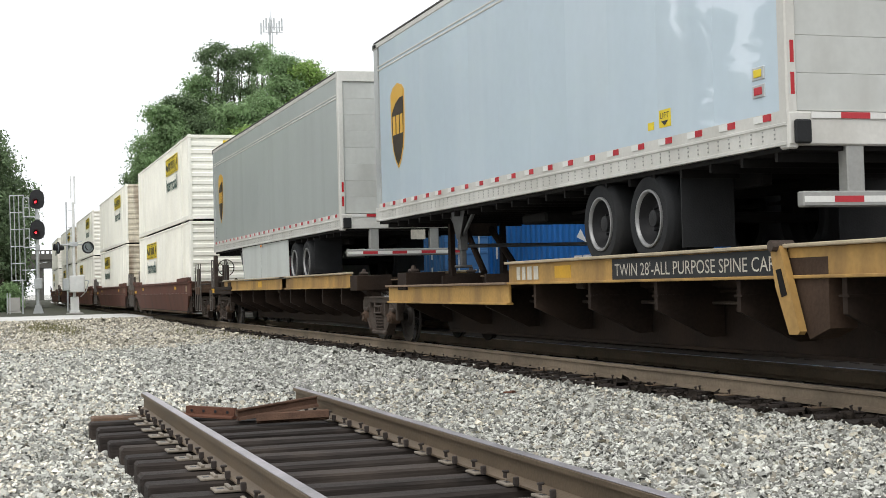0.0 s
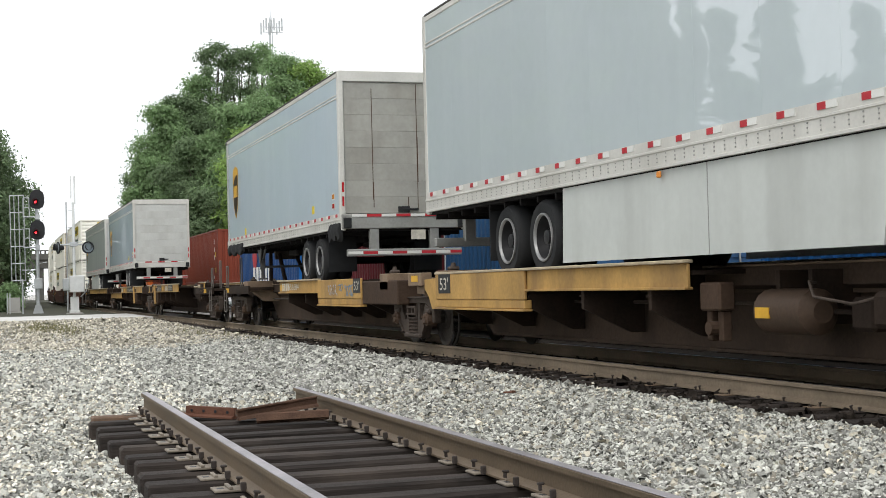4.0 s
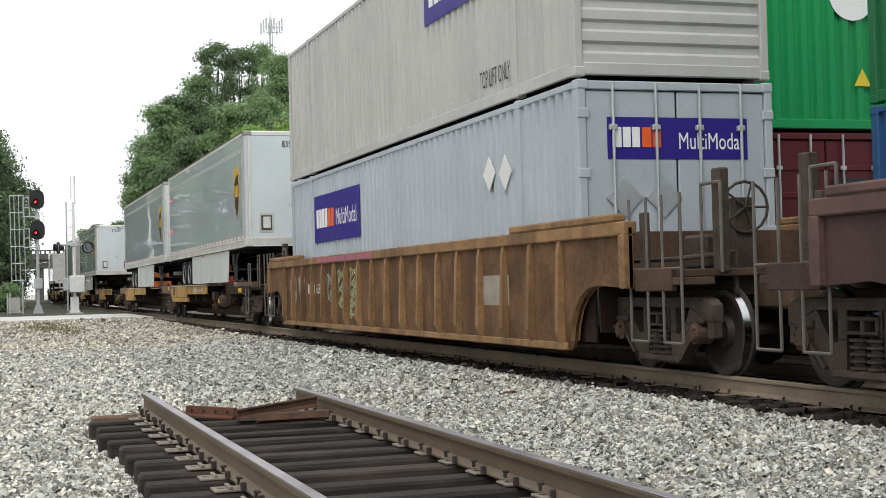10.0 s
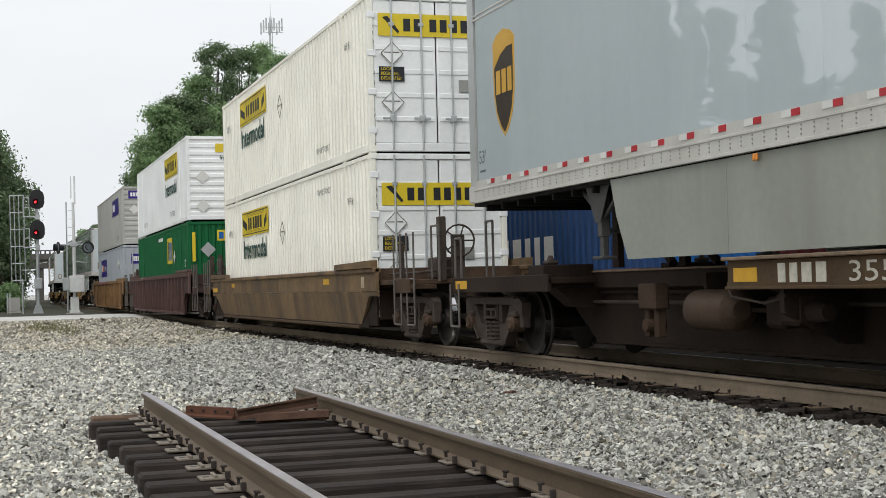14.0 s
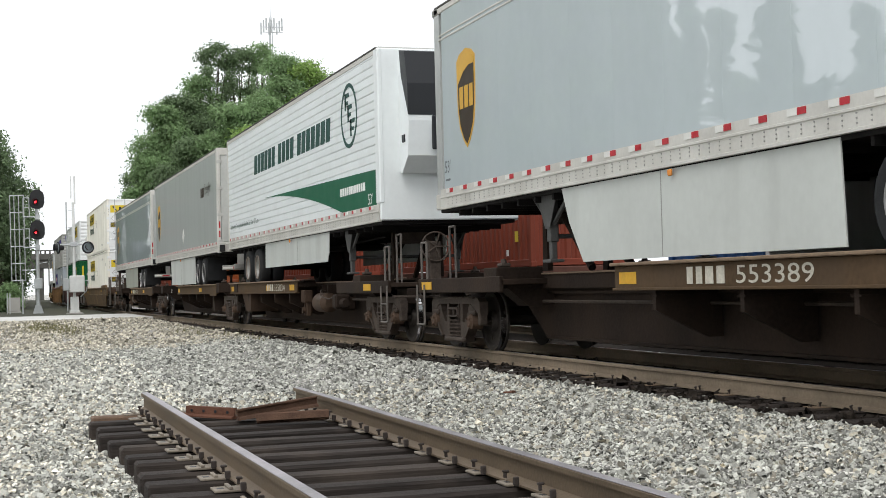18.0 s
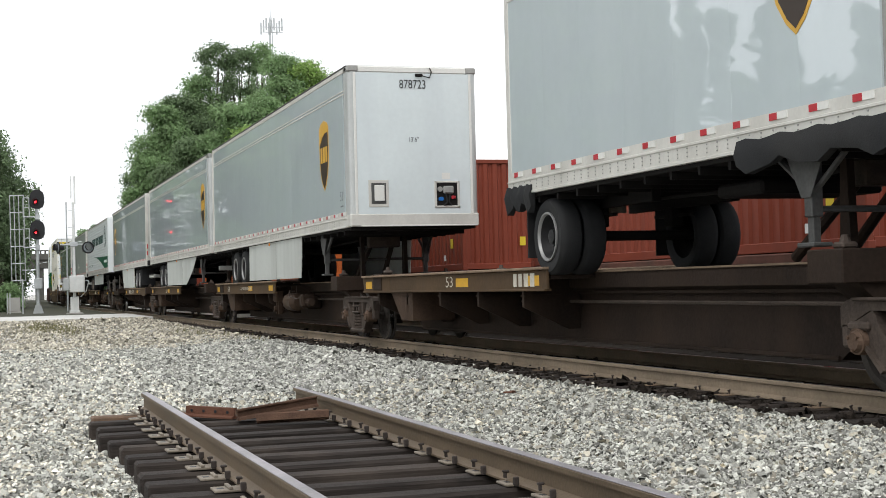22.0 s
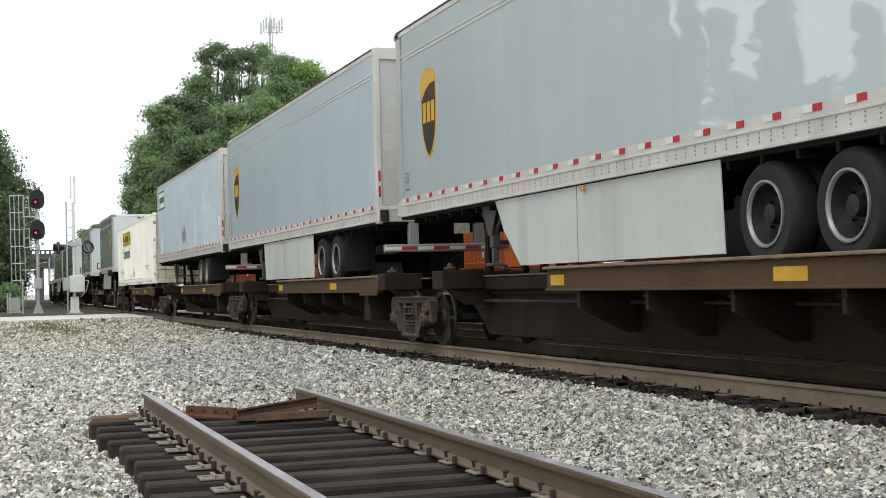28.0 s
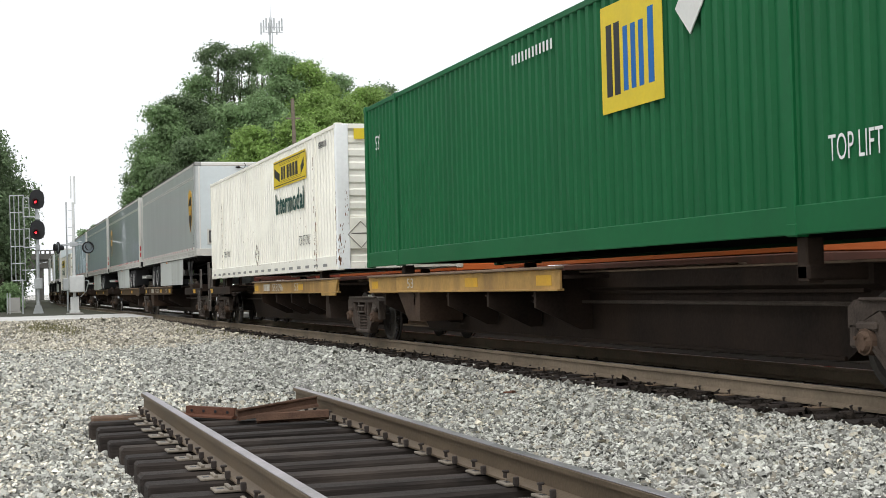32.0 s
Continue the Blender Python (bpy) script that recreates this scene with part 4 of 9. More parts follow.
        part("end_post", Build().box(-0.95, -0.83, ye - 0.08, ye + 0.08, 1.1, 2.15, 0.015), M_TRUCK, car)
        truck(car, e * half, mid)
    brake_wheel(car, -half - 0.95, 1.76, -0.55)
    for m in marks:
        stencil(car, *m)
    MOVES.append((car, mid))
    return car


# ---- trailers ----
def tyre_mesh():
    b = Build()
    for x in (-1.24, -0.92):
        b.lathe([(x + 0.02, 0.30), (x, 0.36), (x, 0.44), (x + 0.04, 0.475), (x + 0.08, 0.485), (x + 0.22, 0.485), (x + 0.26, 0.475), (x + 0.29, 0.44), (x + 0.29, 0.36), (x + 0.27, 0.30)], (0, 0, 0), 30, False)
    return b


def rim_mesh():
    b = Build()
    b.lathe([(-1.225, 0.308), (-1.247, 0.308), (-1.250, 0.290), (-1.238, 0.279), (-1.215, 0.274)], (0, 0, 0), 36, False)
    return b


def hub_mesh():
    b = Build()
    b.lathe([(-1.216, 0.275), (-1.10, 0.262), (-1.06, 0.23), (-1.05, 0.16), (-1.09, 0.13), (-1.09, 0.10), (-1.19, 0.09), (-1.20, 0.05), (-1.20, 0.004)], (0, 0, 0), 20, False)
    for i in range(10):
        a = 2 * math.pi * i / 10
        b.cyl((-1.10, 0.19 * math.cos(a), 0.19 * math.sin(a)), (-1.04, 0.19 * math.cos(a), 0.19 * math.sin(a)), 0.014, n=5)
    return b


def axle(tr, y, bright, z):
    for sx in (-1, 1):
        w = part("dual_wheel", shared("dual_tyre", tyre_mesh), M_RUBBER, tr, "pair of black tyres")
        w.matrix_basis = pose(0, y, z, 0, 0, 0 if sx < 0 else 180)
        smooth(w)
        smooth(part("rim", shared("rim_ring", rim_mesh), M_RIM if bright else M_RIM_DULL, w))
        smooth(part("hub", shared("hub_disc", hub_mesh), M_RIM_DARK if not bright else M_ALU_DARK, w))
    part("axle", shared("axle_beam", lambda: Build().cyl((-1.0, 0, 0), (1.0, 0, 0), 0.065, n=10)), M_DARK, tr).location = (0, y, z)


SHIELD = [(0.0, -0.78), (0.16, -0.66), (0.33, -0.44), (0.41, -0.16), (0.43, 0.20), (0.43, 0.60), (0.28, 0.70), (0.0, 0.76), (-0.28, 0.70), (-0.43, 0.60), (-0.43, 0.20), (-0.41, -0.16), (-0.33, -0.44), (-0.16, -0.66)]


def shield(parent, y, z, h, x):
    """The shield emblem as plain shapes: gold edge, dark brown field, gold cap and three plain bars."""
    k = h / 1.54
    sh = part("emblem", Build().prism([(y + k * a, z + k * b) for a, b in SHIELD], x - 0.004, x + 0.003), M_GOLD, parent, "gold-edged brown shield emblem")
    part("emblem_field", Build().prism([(y + k * a * 0.86, z + k * (b * 0.90 - 0.02)) for a, b in SHIELD], x - 0.007, x - 0.002), M_SHIELD, sh)
    arc = [(0.37, 0.62), (0.20, 0.69), (0.0, 0.70), (-0.2, 0.69), (-0.37, 0.62), (-0.37, 0.50), (-0.15, 0.50), (0.1, 0.42), (0.37, 0.24)]
    part("emblem_cap", Build().prism([(y + k * a, z + k * b * 0.96) for a, b in arc], x - 0.010, x - 0.006), M_GOLD, sh)
    for a0, a1, z0, z1 in ((0.30, 0.13, -0.16, 0.18), (0.07, -0.10, -0.16, 0.18), (-0.16, -0.32, -0.16, 0.18)):
        part("emblem_bar", Build().box(x - 0.010, x - 0.006, y + k * a0, y + k * a1, z + k * z0, z + k * z1), M_GOLD, sh)
    return sh


def trailer(y_far, y_near, nose, side=None, skirt=None, bright=False, number=None, height=5.28, emblem=True, axles=2, label="", style="plate", wheels_u=None, mark53=True, rear="roll", cover=False, top_band=True, skirt_low=1.27, door=None, axle_z=1.61, emblem_u=None, skirt_paint=None):
    """A highway van trailer between y_far and y_near along the train; nose: 'far' or 'near'."""
    L = y_far - y_near
    mid = (y_far + y_near) / 2
    d = 1 if nose == "far" else -1
    side = side or M_SIDE
    tr = thing("semi_trailer", label, "trailer", "highway trailers on rail cars")

    def U(u):
        """From metres ahead of the tail to y."""
        return (u - L / 2) * d
    z0, z1 = 2.20, height
    band = z1 - 0.52 if top_band else z1 - 0.14
    zb = z0 + 0.27
    nz = 0.42 if style == "plate" else 0.12
    # side sheets, one by one on the camera's side
    if style == "plate":
        n = max(4, round((L - nz - 0.1) / 1.22))
        pw = (L - nz - 0.1) / n
        me = shared(("sheet", round(pw, 3), round(band - zb, 2)), lambda: Build().box(-0.014, 0.014, -pw / 2 + 0.0008, pw / 2 - 0.0008, zb, band, 0.001))
        for i in range(n):
            o = part("side_sheet", me, side, tr)
            o.location = (-HW + 0.014, U(0.1 + (i + 0.5) * pw), 0)
        part("side_core", Build().box(-HW + 0.022, -HW + 0.05, U(0.05), U(L - 0.1), zb, band), M_ALU_DARK, tr)
    else:
        # fine horizontal ribs
        k = 17
        for i in range(k):
            za, zc = zb + (band - zb) * i / k, zb + (band - zb) * (i + 1) / k
            part("side_panel", Build().prism([(-HW + 0.03, za), (-HW + 0.004, za + 0.012), (-HW, za + 0.03), (-HW, zc - 0.012), (-HW + 0.03, zc)], U(0.08), U(L - 0.12), "y"), side, tr)
    part("far_side", Build().box(HW - 0.03, HW, U(0.05), U(L - 0.3), zb, band), side, tr)
    for sx in (-1, 1):
        ro = [(HW - 0.05, z0 - 0.015), (HW + 0.022, z0 - 0.015), (HW + 0.022, z0 + 0.012), (HW + 0.010, z0 + 0.018), (HW + 0.010, z0 + 0.150), (HW + 0.022, z0 + 0.156), (HW + 0.022, z0 + 0.176), (HW + 0.010, z0 + 0.182), (HW + 0.010, zb + 0.02), (HW - 0.05, zb + 0.02)]
        part("bottom_rail", Build().prism([(sx * x, z) for x, z in ro], U(0.0), U(L - (0.25 if style == "plate" else 0.1)), "y"), M_ALU_PALE, tr, "pale riveted bottom rail")
        tp = Build()
        tp.box(sx * (HW - 0.004), sx * (HW - 0.05), U(0.06), U(L - nz), band, z1 - 0.03)
        part("upper_side", tp, side, tr)
        part("top_rail", Build().box(sx * (HW + 0.008), sx * (HW - 0.06), U(0.03), U(L - 0.1), z1 - 0.11, z1 - 0.02, 0.012), M_ALU_PALE, tr)
        part("roof_edge", Build().box(sx * (HW + 0.012), sx * (HW - 0.08), U(0.12), U(L - 0.12), z1 - 0.022, z1 + 0.012, 0.008), M_ROOF_EDGE, tr, "dark weathered roof edge")
        if top_band:
            part("band_rail", Build().box(sx * (HW + 0.010), sx * (HW - 0.03), U(0.05), U(L - 0.3), band - 0.012, band + 0.018, 0.006)
                 .box(sx * (HW + 0.006), sx * (HW - 0.03), U(0.05), U(L - 0.3), band + 0.055, band + 0.08, 0.005), M_ALU_PALE, tr)
    part("roof", Build().box(-HW + 0.02, HW - 0.02, U(0.03), U(L - 0.05), z1 - 0.03, z1 + 0.012, 0.01), M_ALU, tr)
    part("floor_frame", Build().box(-HW + 0.04, HW - 0.04, U(0.05), U(L - 0.1), z0 - 0.06, z0 + 0.05), M_DARK, tr)
    nb = int(L / 0.6)
    cm = shared("cross_member", lambda: Build().box(-HW + 0.06, HW - 0.06, -0.025, 0.025, z0 - 0.14, z0 - 0.05))
    for i in range(nb):
        part("cross_member", cm, M_DARK, tr).location = (0, U(0.3 + i * 0.6), 0)
    # nose with rounded corner posts
    yN = U(L)
    if style == "plate":
        face = Build().box(-HW + 0.10, HW - 0.10, yN - d * 0.05, yN, z0 + 0.22, z1 - 0.13, 0.004)
        part("nose_wall", face, M_NOSE, tr, "flat pale grey front wall")
        for sx in (-1, 1):
            # rounded corner posts with a bright bead towards the face
            R = 0.09
            arc = [(sx * (HW - R + R * math.sin(a)), yN - d * (R - R * math.cos(a))) for a in (0, 0.3, 0.6, 0.9, 1.2, math.pi / 2)]
            post = [(sx * (HW - 0.16), yN + d * 0.002)] + arc + [(sx * HW, yN - d * 0.33), (sx * (HW - 0.04), yN - d * 0.33), (sx * (HW - 0.16), yN - d * 0.05)]
            smooth(part("corner_post", Build().prism(post, z0 + 0.10, z1 - 0.12, "z"), M_POST, tr), 25)
            part("post_bead", Build().box(sx * (HW - 0.155), sx * (HW - 0.105), yN - d * 0.02, yN + d * 0.012, z0 + 0.22, z1 - 0.13, 0.006), M_TAPE_WHITE, tr)
            part("corner_cap", Build().box(sx * (HW + 0.008), sx * (HW - 0.22), yN - d * 0.3, yN + d * 0.014, z1 - 0.13, z1 + 0.008, 0.03), M_ALU_DARK, tr, "grey cast corner cap")
        part("nose_base", Build().box(-HW - 0.005, HW + 0.005, yN - d * 0.30, yN + d * 0.012, z0 - 0.01, z0 + 0.235, 0.02), M_ALU_PALE, tr, "scuffed pale lower rail")
        part("nose_edge", Build().box(-HW + 0.2, HW - 0.03, yN, yN + d * 0.022, z0 - 0.012, z0 + 0.012, 0.004), M_TAPE_WHITE, tr)
        part("nose_cap", Build().box(-HW + 0.2, HW - 0.2, yN - d * 0.2, yN + d * 0.012, z1 - 0.13, z1 - 0.004, 0.02), M_TAPE_WHITE, tr, "white upper rail")
    else:
        part("nose_wall", Build().box(-HW, HW, yN - d * 0.06, yN, z0, z1 - 0.02, 0.02), M_WHITE_TRAILER, tr)
    # tail: frame, door, lamps, bumper
    yT = U(0.0)
    fr = Build()
    for sx in (-1, 1):
        fr.box(sx * HW * 1.008, sx * (HW - 0.10), yT - d * 0.01, yT + d * 0.13, z0 - 0.05, z1 + 0.01, 0.015)
    fr.box(-HW, HW, yT - d * 0.008, yT + d * 0.12, z1 - 0.2, z1 + 0.015, 0.012)
    part("rear_beam", Build().box(-HW, HW, yT - d * 0.02, yT + d * 0.2, z0 - 0.02, z0 + 0.275, 0.015), M_BEAM if door else M_ALU_PALE, tr, "grey rear cross beam")
    for sx in (-1, 1):
        part("dock_bumper", Build().box(sx * (HW - 0.04), sx * (HW - 0.2), yT - d * 0.07, yT - d * 0.02, z0 - 0.01, z0 + 0.2, 0.015), M_RUBBER, tr, "black rubber bumper")
    frame_ob = part("rear_frame", fr, M_ALU_PALE, tr)
    if rear == "roll":
        nd = 8
        hd = (z1 - 0.2 - z0 - 0.285) / nd
        me = shared(("door_section", round(hd, 3)), lambda: Build().box(-HW + 0.10, HW - 0.10, -0.02, 0.02, 0.0007, hd - 0.0007, 0.003))
        for i in range(nd):
            o = part("door_section", me, door or M_REAR, tr)
            o.location = (0, yT + d * 0.05, z0 + 0.285 + i * hd)
        part("door_latch", Build().box(-0.12, 0.12, yT - d * 0.01, yT + d * 0.03, z0 + 0.30, z0 + 0.42, 0.01).box(-0.02, 0.3, yT - d * 0.015, yT + d * 0.03, z0 + 0.34, z0 + 0.38, 0.008), M_RIM_DARK, tr)
    else:
        for sx in (-1, 1):
            dr = part("rear_door", Build().box(sx * 0.01, sx * (HW - 0.11), yT + d * 0.02, yT + d * 0.06, z0 + 0.285, z1 - 0.2, 0.01), M_REAR, tr)
            part("lock_rod", Build().cyl((sx * 0.30, yT - d * 0.015, z0 + 0.06), (sx * 0.30, yT - d * 0.015, z1 - 0.22), 0.018, n=8), M_GALV, dr)
            for k in range(4):
                zz = z0 + 0.3 + k * (z1 - z0 - 0.7) / 3
                part("hinge", Build().box(sx * (HW - 0.16), sx * (HW + 0.012), yT - d * 0.012, yT + d * 0.03, zz - 0.05, zz + 0.05, 0.01), M_ALU, dr)
    for sx in (-1, 1):
        for zz in (z0 + 0.52, z0 + 0.80):
            part("tail_lamp", Build().box(sx * (HW - 0.02), sx * (HW - 0.085), yT - d * 0.012, yT + d * 0.02, zz - 0.11, zz + 0.11, 0.02), M_LAMP_RED, tr, "red tail lamp")
    bp = Build()
    bp.box(-1.18, 1.18, yT - d * 0.03, yT + d * 0.08, z0 - 0.56, z0 - 0.42, 0.015)
    for sx in (-0.62, 0.62):
        bp.box(sx - 0.09, sx + 0.09, yT + d * 0.0, yT + d * 0.14, z0 - 0.48, z0 + 0.0, 0.01)
    if axles == 2:
        part("under_ride_guard", bp, M_ALU_DARK, tr)

    def tape_end(z, xw, step=0.30):
        r, w = Build(), Build()
        i = 0
        x = -xw
        while x < xw - 0.1:
            (w if i % 2 == 0 else r).box(x, min(x + step, xw), yT - d * 0.034, yT - d * 0.028, z, z + 0.055)
            x += step
            i += 1
        part("tape_white", w, M_TAPE_WHITE, tr, kind="stuff")
        part("tape_red", r, M_TAPE_RED, tr, kind="stuff")
    if axles == 2:
        tape_end(z0 - 0.52, 1.17)
    tape_end(z0 + 0.215, 1.08)
    part("plate", Build().box(0.12, 0.42, yT - d * 0.03, yT - d * 0.024, z0 - 0.24, z0 - 0.05), M_STENCIL, tr, "small plate without writing")
    # tape along the side
    rd, wh = Build(), Build()
    u = 0.25
    while u < L - 0.55:
        a, b_, c = U(u), U(u + 0.13), U(u + 0.29)
        rd.box(-HW - 0.019, -HW - 0.010, a, b_, zb - 0.05, zb + 0.012)
        wh.box(-HW - 0.019, -HW - 0.010, b_, c, zb - 0.05, zb + 0.012)
        u += 0.63
    part("side_tape_red", rd, M_TAPE_RED, tr, "red reflective tape", "stuff")
    part("side_tape_white", wh, M_TAPE_WHITE, tr, "white reflective tape", "stuff")
    rv = Build()
    u = 0.2
    while u < L - 0.5:
        for dz in (0.045, 0.085, 0.125):
            rv.box(-HW - 0.017, -HW - 0.010, U(u) - 0.008, U(u) + 0.008, z0 + dz, z0 + dz + 0.014)
        u += 0.2
    part("rivets", rv, M_ALU_DARK, tr, kind="stuff")
    # running gear
    us = wheels_u or ((3.38, 4.66) if axles == 2 else (1.15,))
    sl = Build()
    for sx in (-1, 1):
        sl.box(sx * 0.46, sx * 0.58, U(us[0] - 1.2), U(us[-1] + 1.6), 1.95, 2.14, 0.01)
        for u in us:
            sl.box(sx * 0.44, sx * 0.6, U(u - 0.12), U(u + 0.12), 1.72, 1.97, 0.01)
            sl.box(sx * 0.50, sx * 0.56, U(u - 0.5), U(u + 0.5), 1.84, 1.88)
    part("axle_frame", sl, M_DARK, tr)
    for u in us:
        axle(tr, U(u), bright, axle_z)
    for sx in (-1, 1):
        part("mud_flap", Build().box(sx * 0.62, sx * 1.22, U(us[0] - 0.72), U(us[0] - 0.70), 1.36, 2.1), M_RUBBER, tr)
    # landing gear
    ul = L - (2.9 if nose == "near" else 4.1) if L > 10 else L - 1.75
    lg = Build()
    for sx in (-1, 1):
        lg.box(sx * 1.02, sx * 1.14, U(ul - 0.06), U(ul + 0.06), 1.55, 2.18, 0.01)
        lg.box(sx * 1.04, sx * 1.12, U(ul - 0.045), U(ul + 0.045), 1.32, 1.6, 0.01)
        lg.box(sx * 0.98, sx * 1.18, U(ul - 0.13), U(ul + 0.13), 1.29, 1.33, 0.01)
        lg.cyl((sx * 1.08, U(ul), 1.75), (sx * 1.08, U(ul + 0.62), 2.16), 0.03, n=6)
        lg.cyl((sx * 1.08, U(ul), 1.75), (sx * 1.08, U(ul - 0.62), 2.16), 0.03, n=6)
        lg.prism([(U(ul - 0.34), 2.17), (U(ul + 0.34), 2.17), (U(ul + 0.07), 1.72), (U(ul - 0.07), 1.72)], sx * 1.145, sx * 1.155)
    lg.cyl((-1.08, U(ul), 1.62), (1.08, U(ul), 1.62), 0.03, n=6)
    part("landing_gear", lg, M_LEG, tr, "folded landing legs")
    part("air_line", Build().tube([(-0.3, U(us[-1] + 0.6), 2.02), (-0.3, U(L * 0.55), 1.96), (-0.25, U(ul - 0.5), 2.04)], 0.025), M_DARK, tr)
    part("spare_rack", Build().box(-0.7, 0.7, U(L * 0.52), U(L * 0.52 + 0.9), 1.86, 2.0, 0.03), M_DARK, tr)
    part("king_pin_plate", Build().box(-0.6, 0.6, U(L - 1.9), U(L - 0.3), z0 - 0.08, z0 - 0.04), M_DARK, tr)
    if skirt:
        ua, ub, cut = skirt
        za, zc = skirt_low, z0 - 0.03
        pts = [(U(ua), zc), (U(ub), zc), (U(ub - cut * 0.35), zc - 0.42), (U(ub - cut), za), (U(ua - 0.05), za)]
        part("side_skirt", Build().prism(pts, -HW + 0.03, -HW + 0.045), skirt_paint or M_SKIRT, tr, "pale aerodynamic side skirt")
        part("side_skirt", Build().prism(pts, HW - 0.045, HW - 0.03), skirt_paint or M_SKIRT, tr)
        part("skirt_seam", Build().box(-HW + 0.026, -HW + 0.031, U(ua + (ub - ua) * 0.55) - 0.006, U(ua + (ub - ua) * 0.55) + 0.006, za + 0.01, zc), M_ALU_DARK, tr)
        part("marker_lamp", Build().box(-HW - 0.03, -HW, U(L * 0.52) - 0.04, U(L * 0.52) + 0.04, z0 - 0.11, z0 - 0.04, 0.012), M_AMBER, tr, "amber marker lamp")
    if cover:
        # a rubber sheet hung over the rail, its lower edge slack
        for ua, ub, deep in ((L - 2.6, L - 0.3, 0.20), (0.0, 0.85, 0.24)):
            top = [(U(ua + (ub - ua) * i / 12), z0 + 0.09 + 0.015 * math.sin(i * 2.1)) for i in range(13)]
            low = [(U(ua + (ub - ua) * i / 12 + 0.02 * math.sin(i * 3.1)), z0 - deep * (0.75 + 0.25 * math.sin(i * 1.3 + ua)) - 0.03 * (i % 2)) for i in range(13)]
            mid_row = [(y, z0 - 0.04) for y, _ in top]
            vs, fs = [], []
            for row, base in ((top, 0.035), (mid_row, 0.075), (low, 0.045)):
                vs += [(-HW - base - 0.018 * math.sin(k * 1.9), y, z) for k, (y, z) in enumerate(row)]
            vs += [(-HW + 0.03, y, z) for y, z in top] + [(-HW + 0.03, y, z) for y, z in low]
            for r0, r1 in ((0, 13), (13, 26), (39, 0), (26, 52), (52, 39)):
                fs += [(r0 + k, r0 + k + 1, r1 + k + 1, r1 + k) for k in range(12)]
            fs += [(0, 13, 26, 52, 39), (12, 25, 38, 64, 51)]
            smooth(part("rubber_guard", Build().add(vs, fs), M_RUBBER, tr, "black rubber sheet hung over the rail"), 60)
    if emblem:
        shield(tr, U(L - (emblem_u or (1.52 if nose == "far" else 1.27 if L > 10 else 1.6))), 3.74 if L > 10 else 3.84, 1.44, -HW - 0.001)
    if mark53:
        yw = U(L - 0.62)
        write("53'", M_GREY_PRINT, tr, "side", yw + 0.15, 2.72, 0.19, 0.26, off=-HW - 0.004, name="length_mark")
        bars(tr, M_GREY_PRINT, yw + 0.12, 2.60, 0.03, (0.2,), 0.1, -HW - 0.001, "small_print")
    if nose == "near":
        yo = yN - 0.012
        if number:
            write(number, M_BLACK, tr, "end", -0.27, z1 - 0.43, 0.17, 0.53, off=yo, name="fleet_number")
        if style == "plate":
            bx = part("document_box", Build().box(-0.93, -0.53, yN - 0.012, yN + 0.05, z0 + 0.36, z0 + 0.88, 0.008), M_ALU_PALE, tr, "riveted steel service box")
            part("box_recess", Build().box(-0.875, -0.585, yN - 0.016, yN - 0.010, z0 + 0.42, z0 + 0.82), M_LEG, bx)
            part("box_lid", Build().box(-0.82, -0.62, yN - 0.045, yN - 0.014, z0 + 0.47, z0 + 0.78, 0.012), M_TAPE_WHITE, bx)
            ra, rb = z0 + 0.34, z0 + 0.86
            rec = part("air_line_box", Build().box(0.39, 0.44, yN - 0.018, yN + 0.1, ra, rb, 0.01).box(0.86, 0.91, yN - 0.018, yN + 0.1, ra, rb, 0.01)
                       .box(0.39, 0.91, yN - 0.018, yN + 0.1, ra, ra + 0.04, 0.01).box(0.39, 0.91, yN - 0.018, yN + 0.1, rb - 0.04, rb, 0.01), M_ALU_PALE, tr, "recessed air line connections")
            part("recess", Build().box(0.43, 0.87, yN - 0.006, yN + 0.02, ra + 0.03, rb - 0.03), M_DARK, rec)
            part("socket", Build().box(0.56, 0.78, yN - 0.06, yN - 0.006, ra + 0.27, ra + 0.42, 0.03).cyl((0.50, yN - 0.05, ra + 0.36), (0.50, yN - 0.006, ra + 0.36), 0.05, n=12), M_ALU_DARK, rec)
            part("glad_hand", Build().cyl((0.53, yN - 0.04, ra + 0.17), (0.53, yN - 0.006, ra + 0.17), 0.04, n=10).box(0.47, 0.53, yN - 0.03, yN - 0.008, ra + 0.13, ra + 0.20, 0.01), C_BLUE, rec, "blue air coupling")
            part("glad_hand", Build().cyl((0.76, yN - 0.04, ra + 0.20), (0.76, yN - 0.006, ra + 0.20), 0.035, n=10).box(0.76, 0.82, yN - 0.03, yN - 0.008, ra + 0.17, ra + 0.23, 0.01), M_TAPE_RED, rec, "red air coupling")
            part("air_hose", Build().tube([(0.62, yN - 0.03, ra + 0.27), (0.64, yN - 0.04, ra + 0.10), (0.58, yN - 0.03, ra + 0.04)], 0.016).tube([(0.7, yN - 0.03, ra + 0.27), (0.68, yN - 0.04, ra + 0.10), (0.73, yN - 0.03, ra + 0.04)], 0.016), M_RUBBER, rec)
            part("name_plate", Build().box(0.55, 0.72, yN - 0.006, yN, ra + 0.56, ra + 0.68), M_TAPE_WHITE, tr)
            write("13'6\"", M_GREY_PRINT, tr, "end", -0.10, z0 + 1.62 if L > 16.4 else z0 + 1.06, 0.09, 0.20, off=yo, name="height_mark")
            part("marker_lamp", Build().box(0.05, 0.2, yN - 0.05, yN, z1 - 0.2, z1 - 0.14, 0.015), M_DARK, tr)
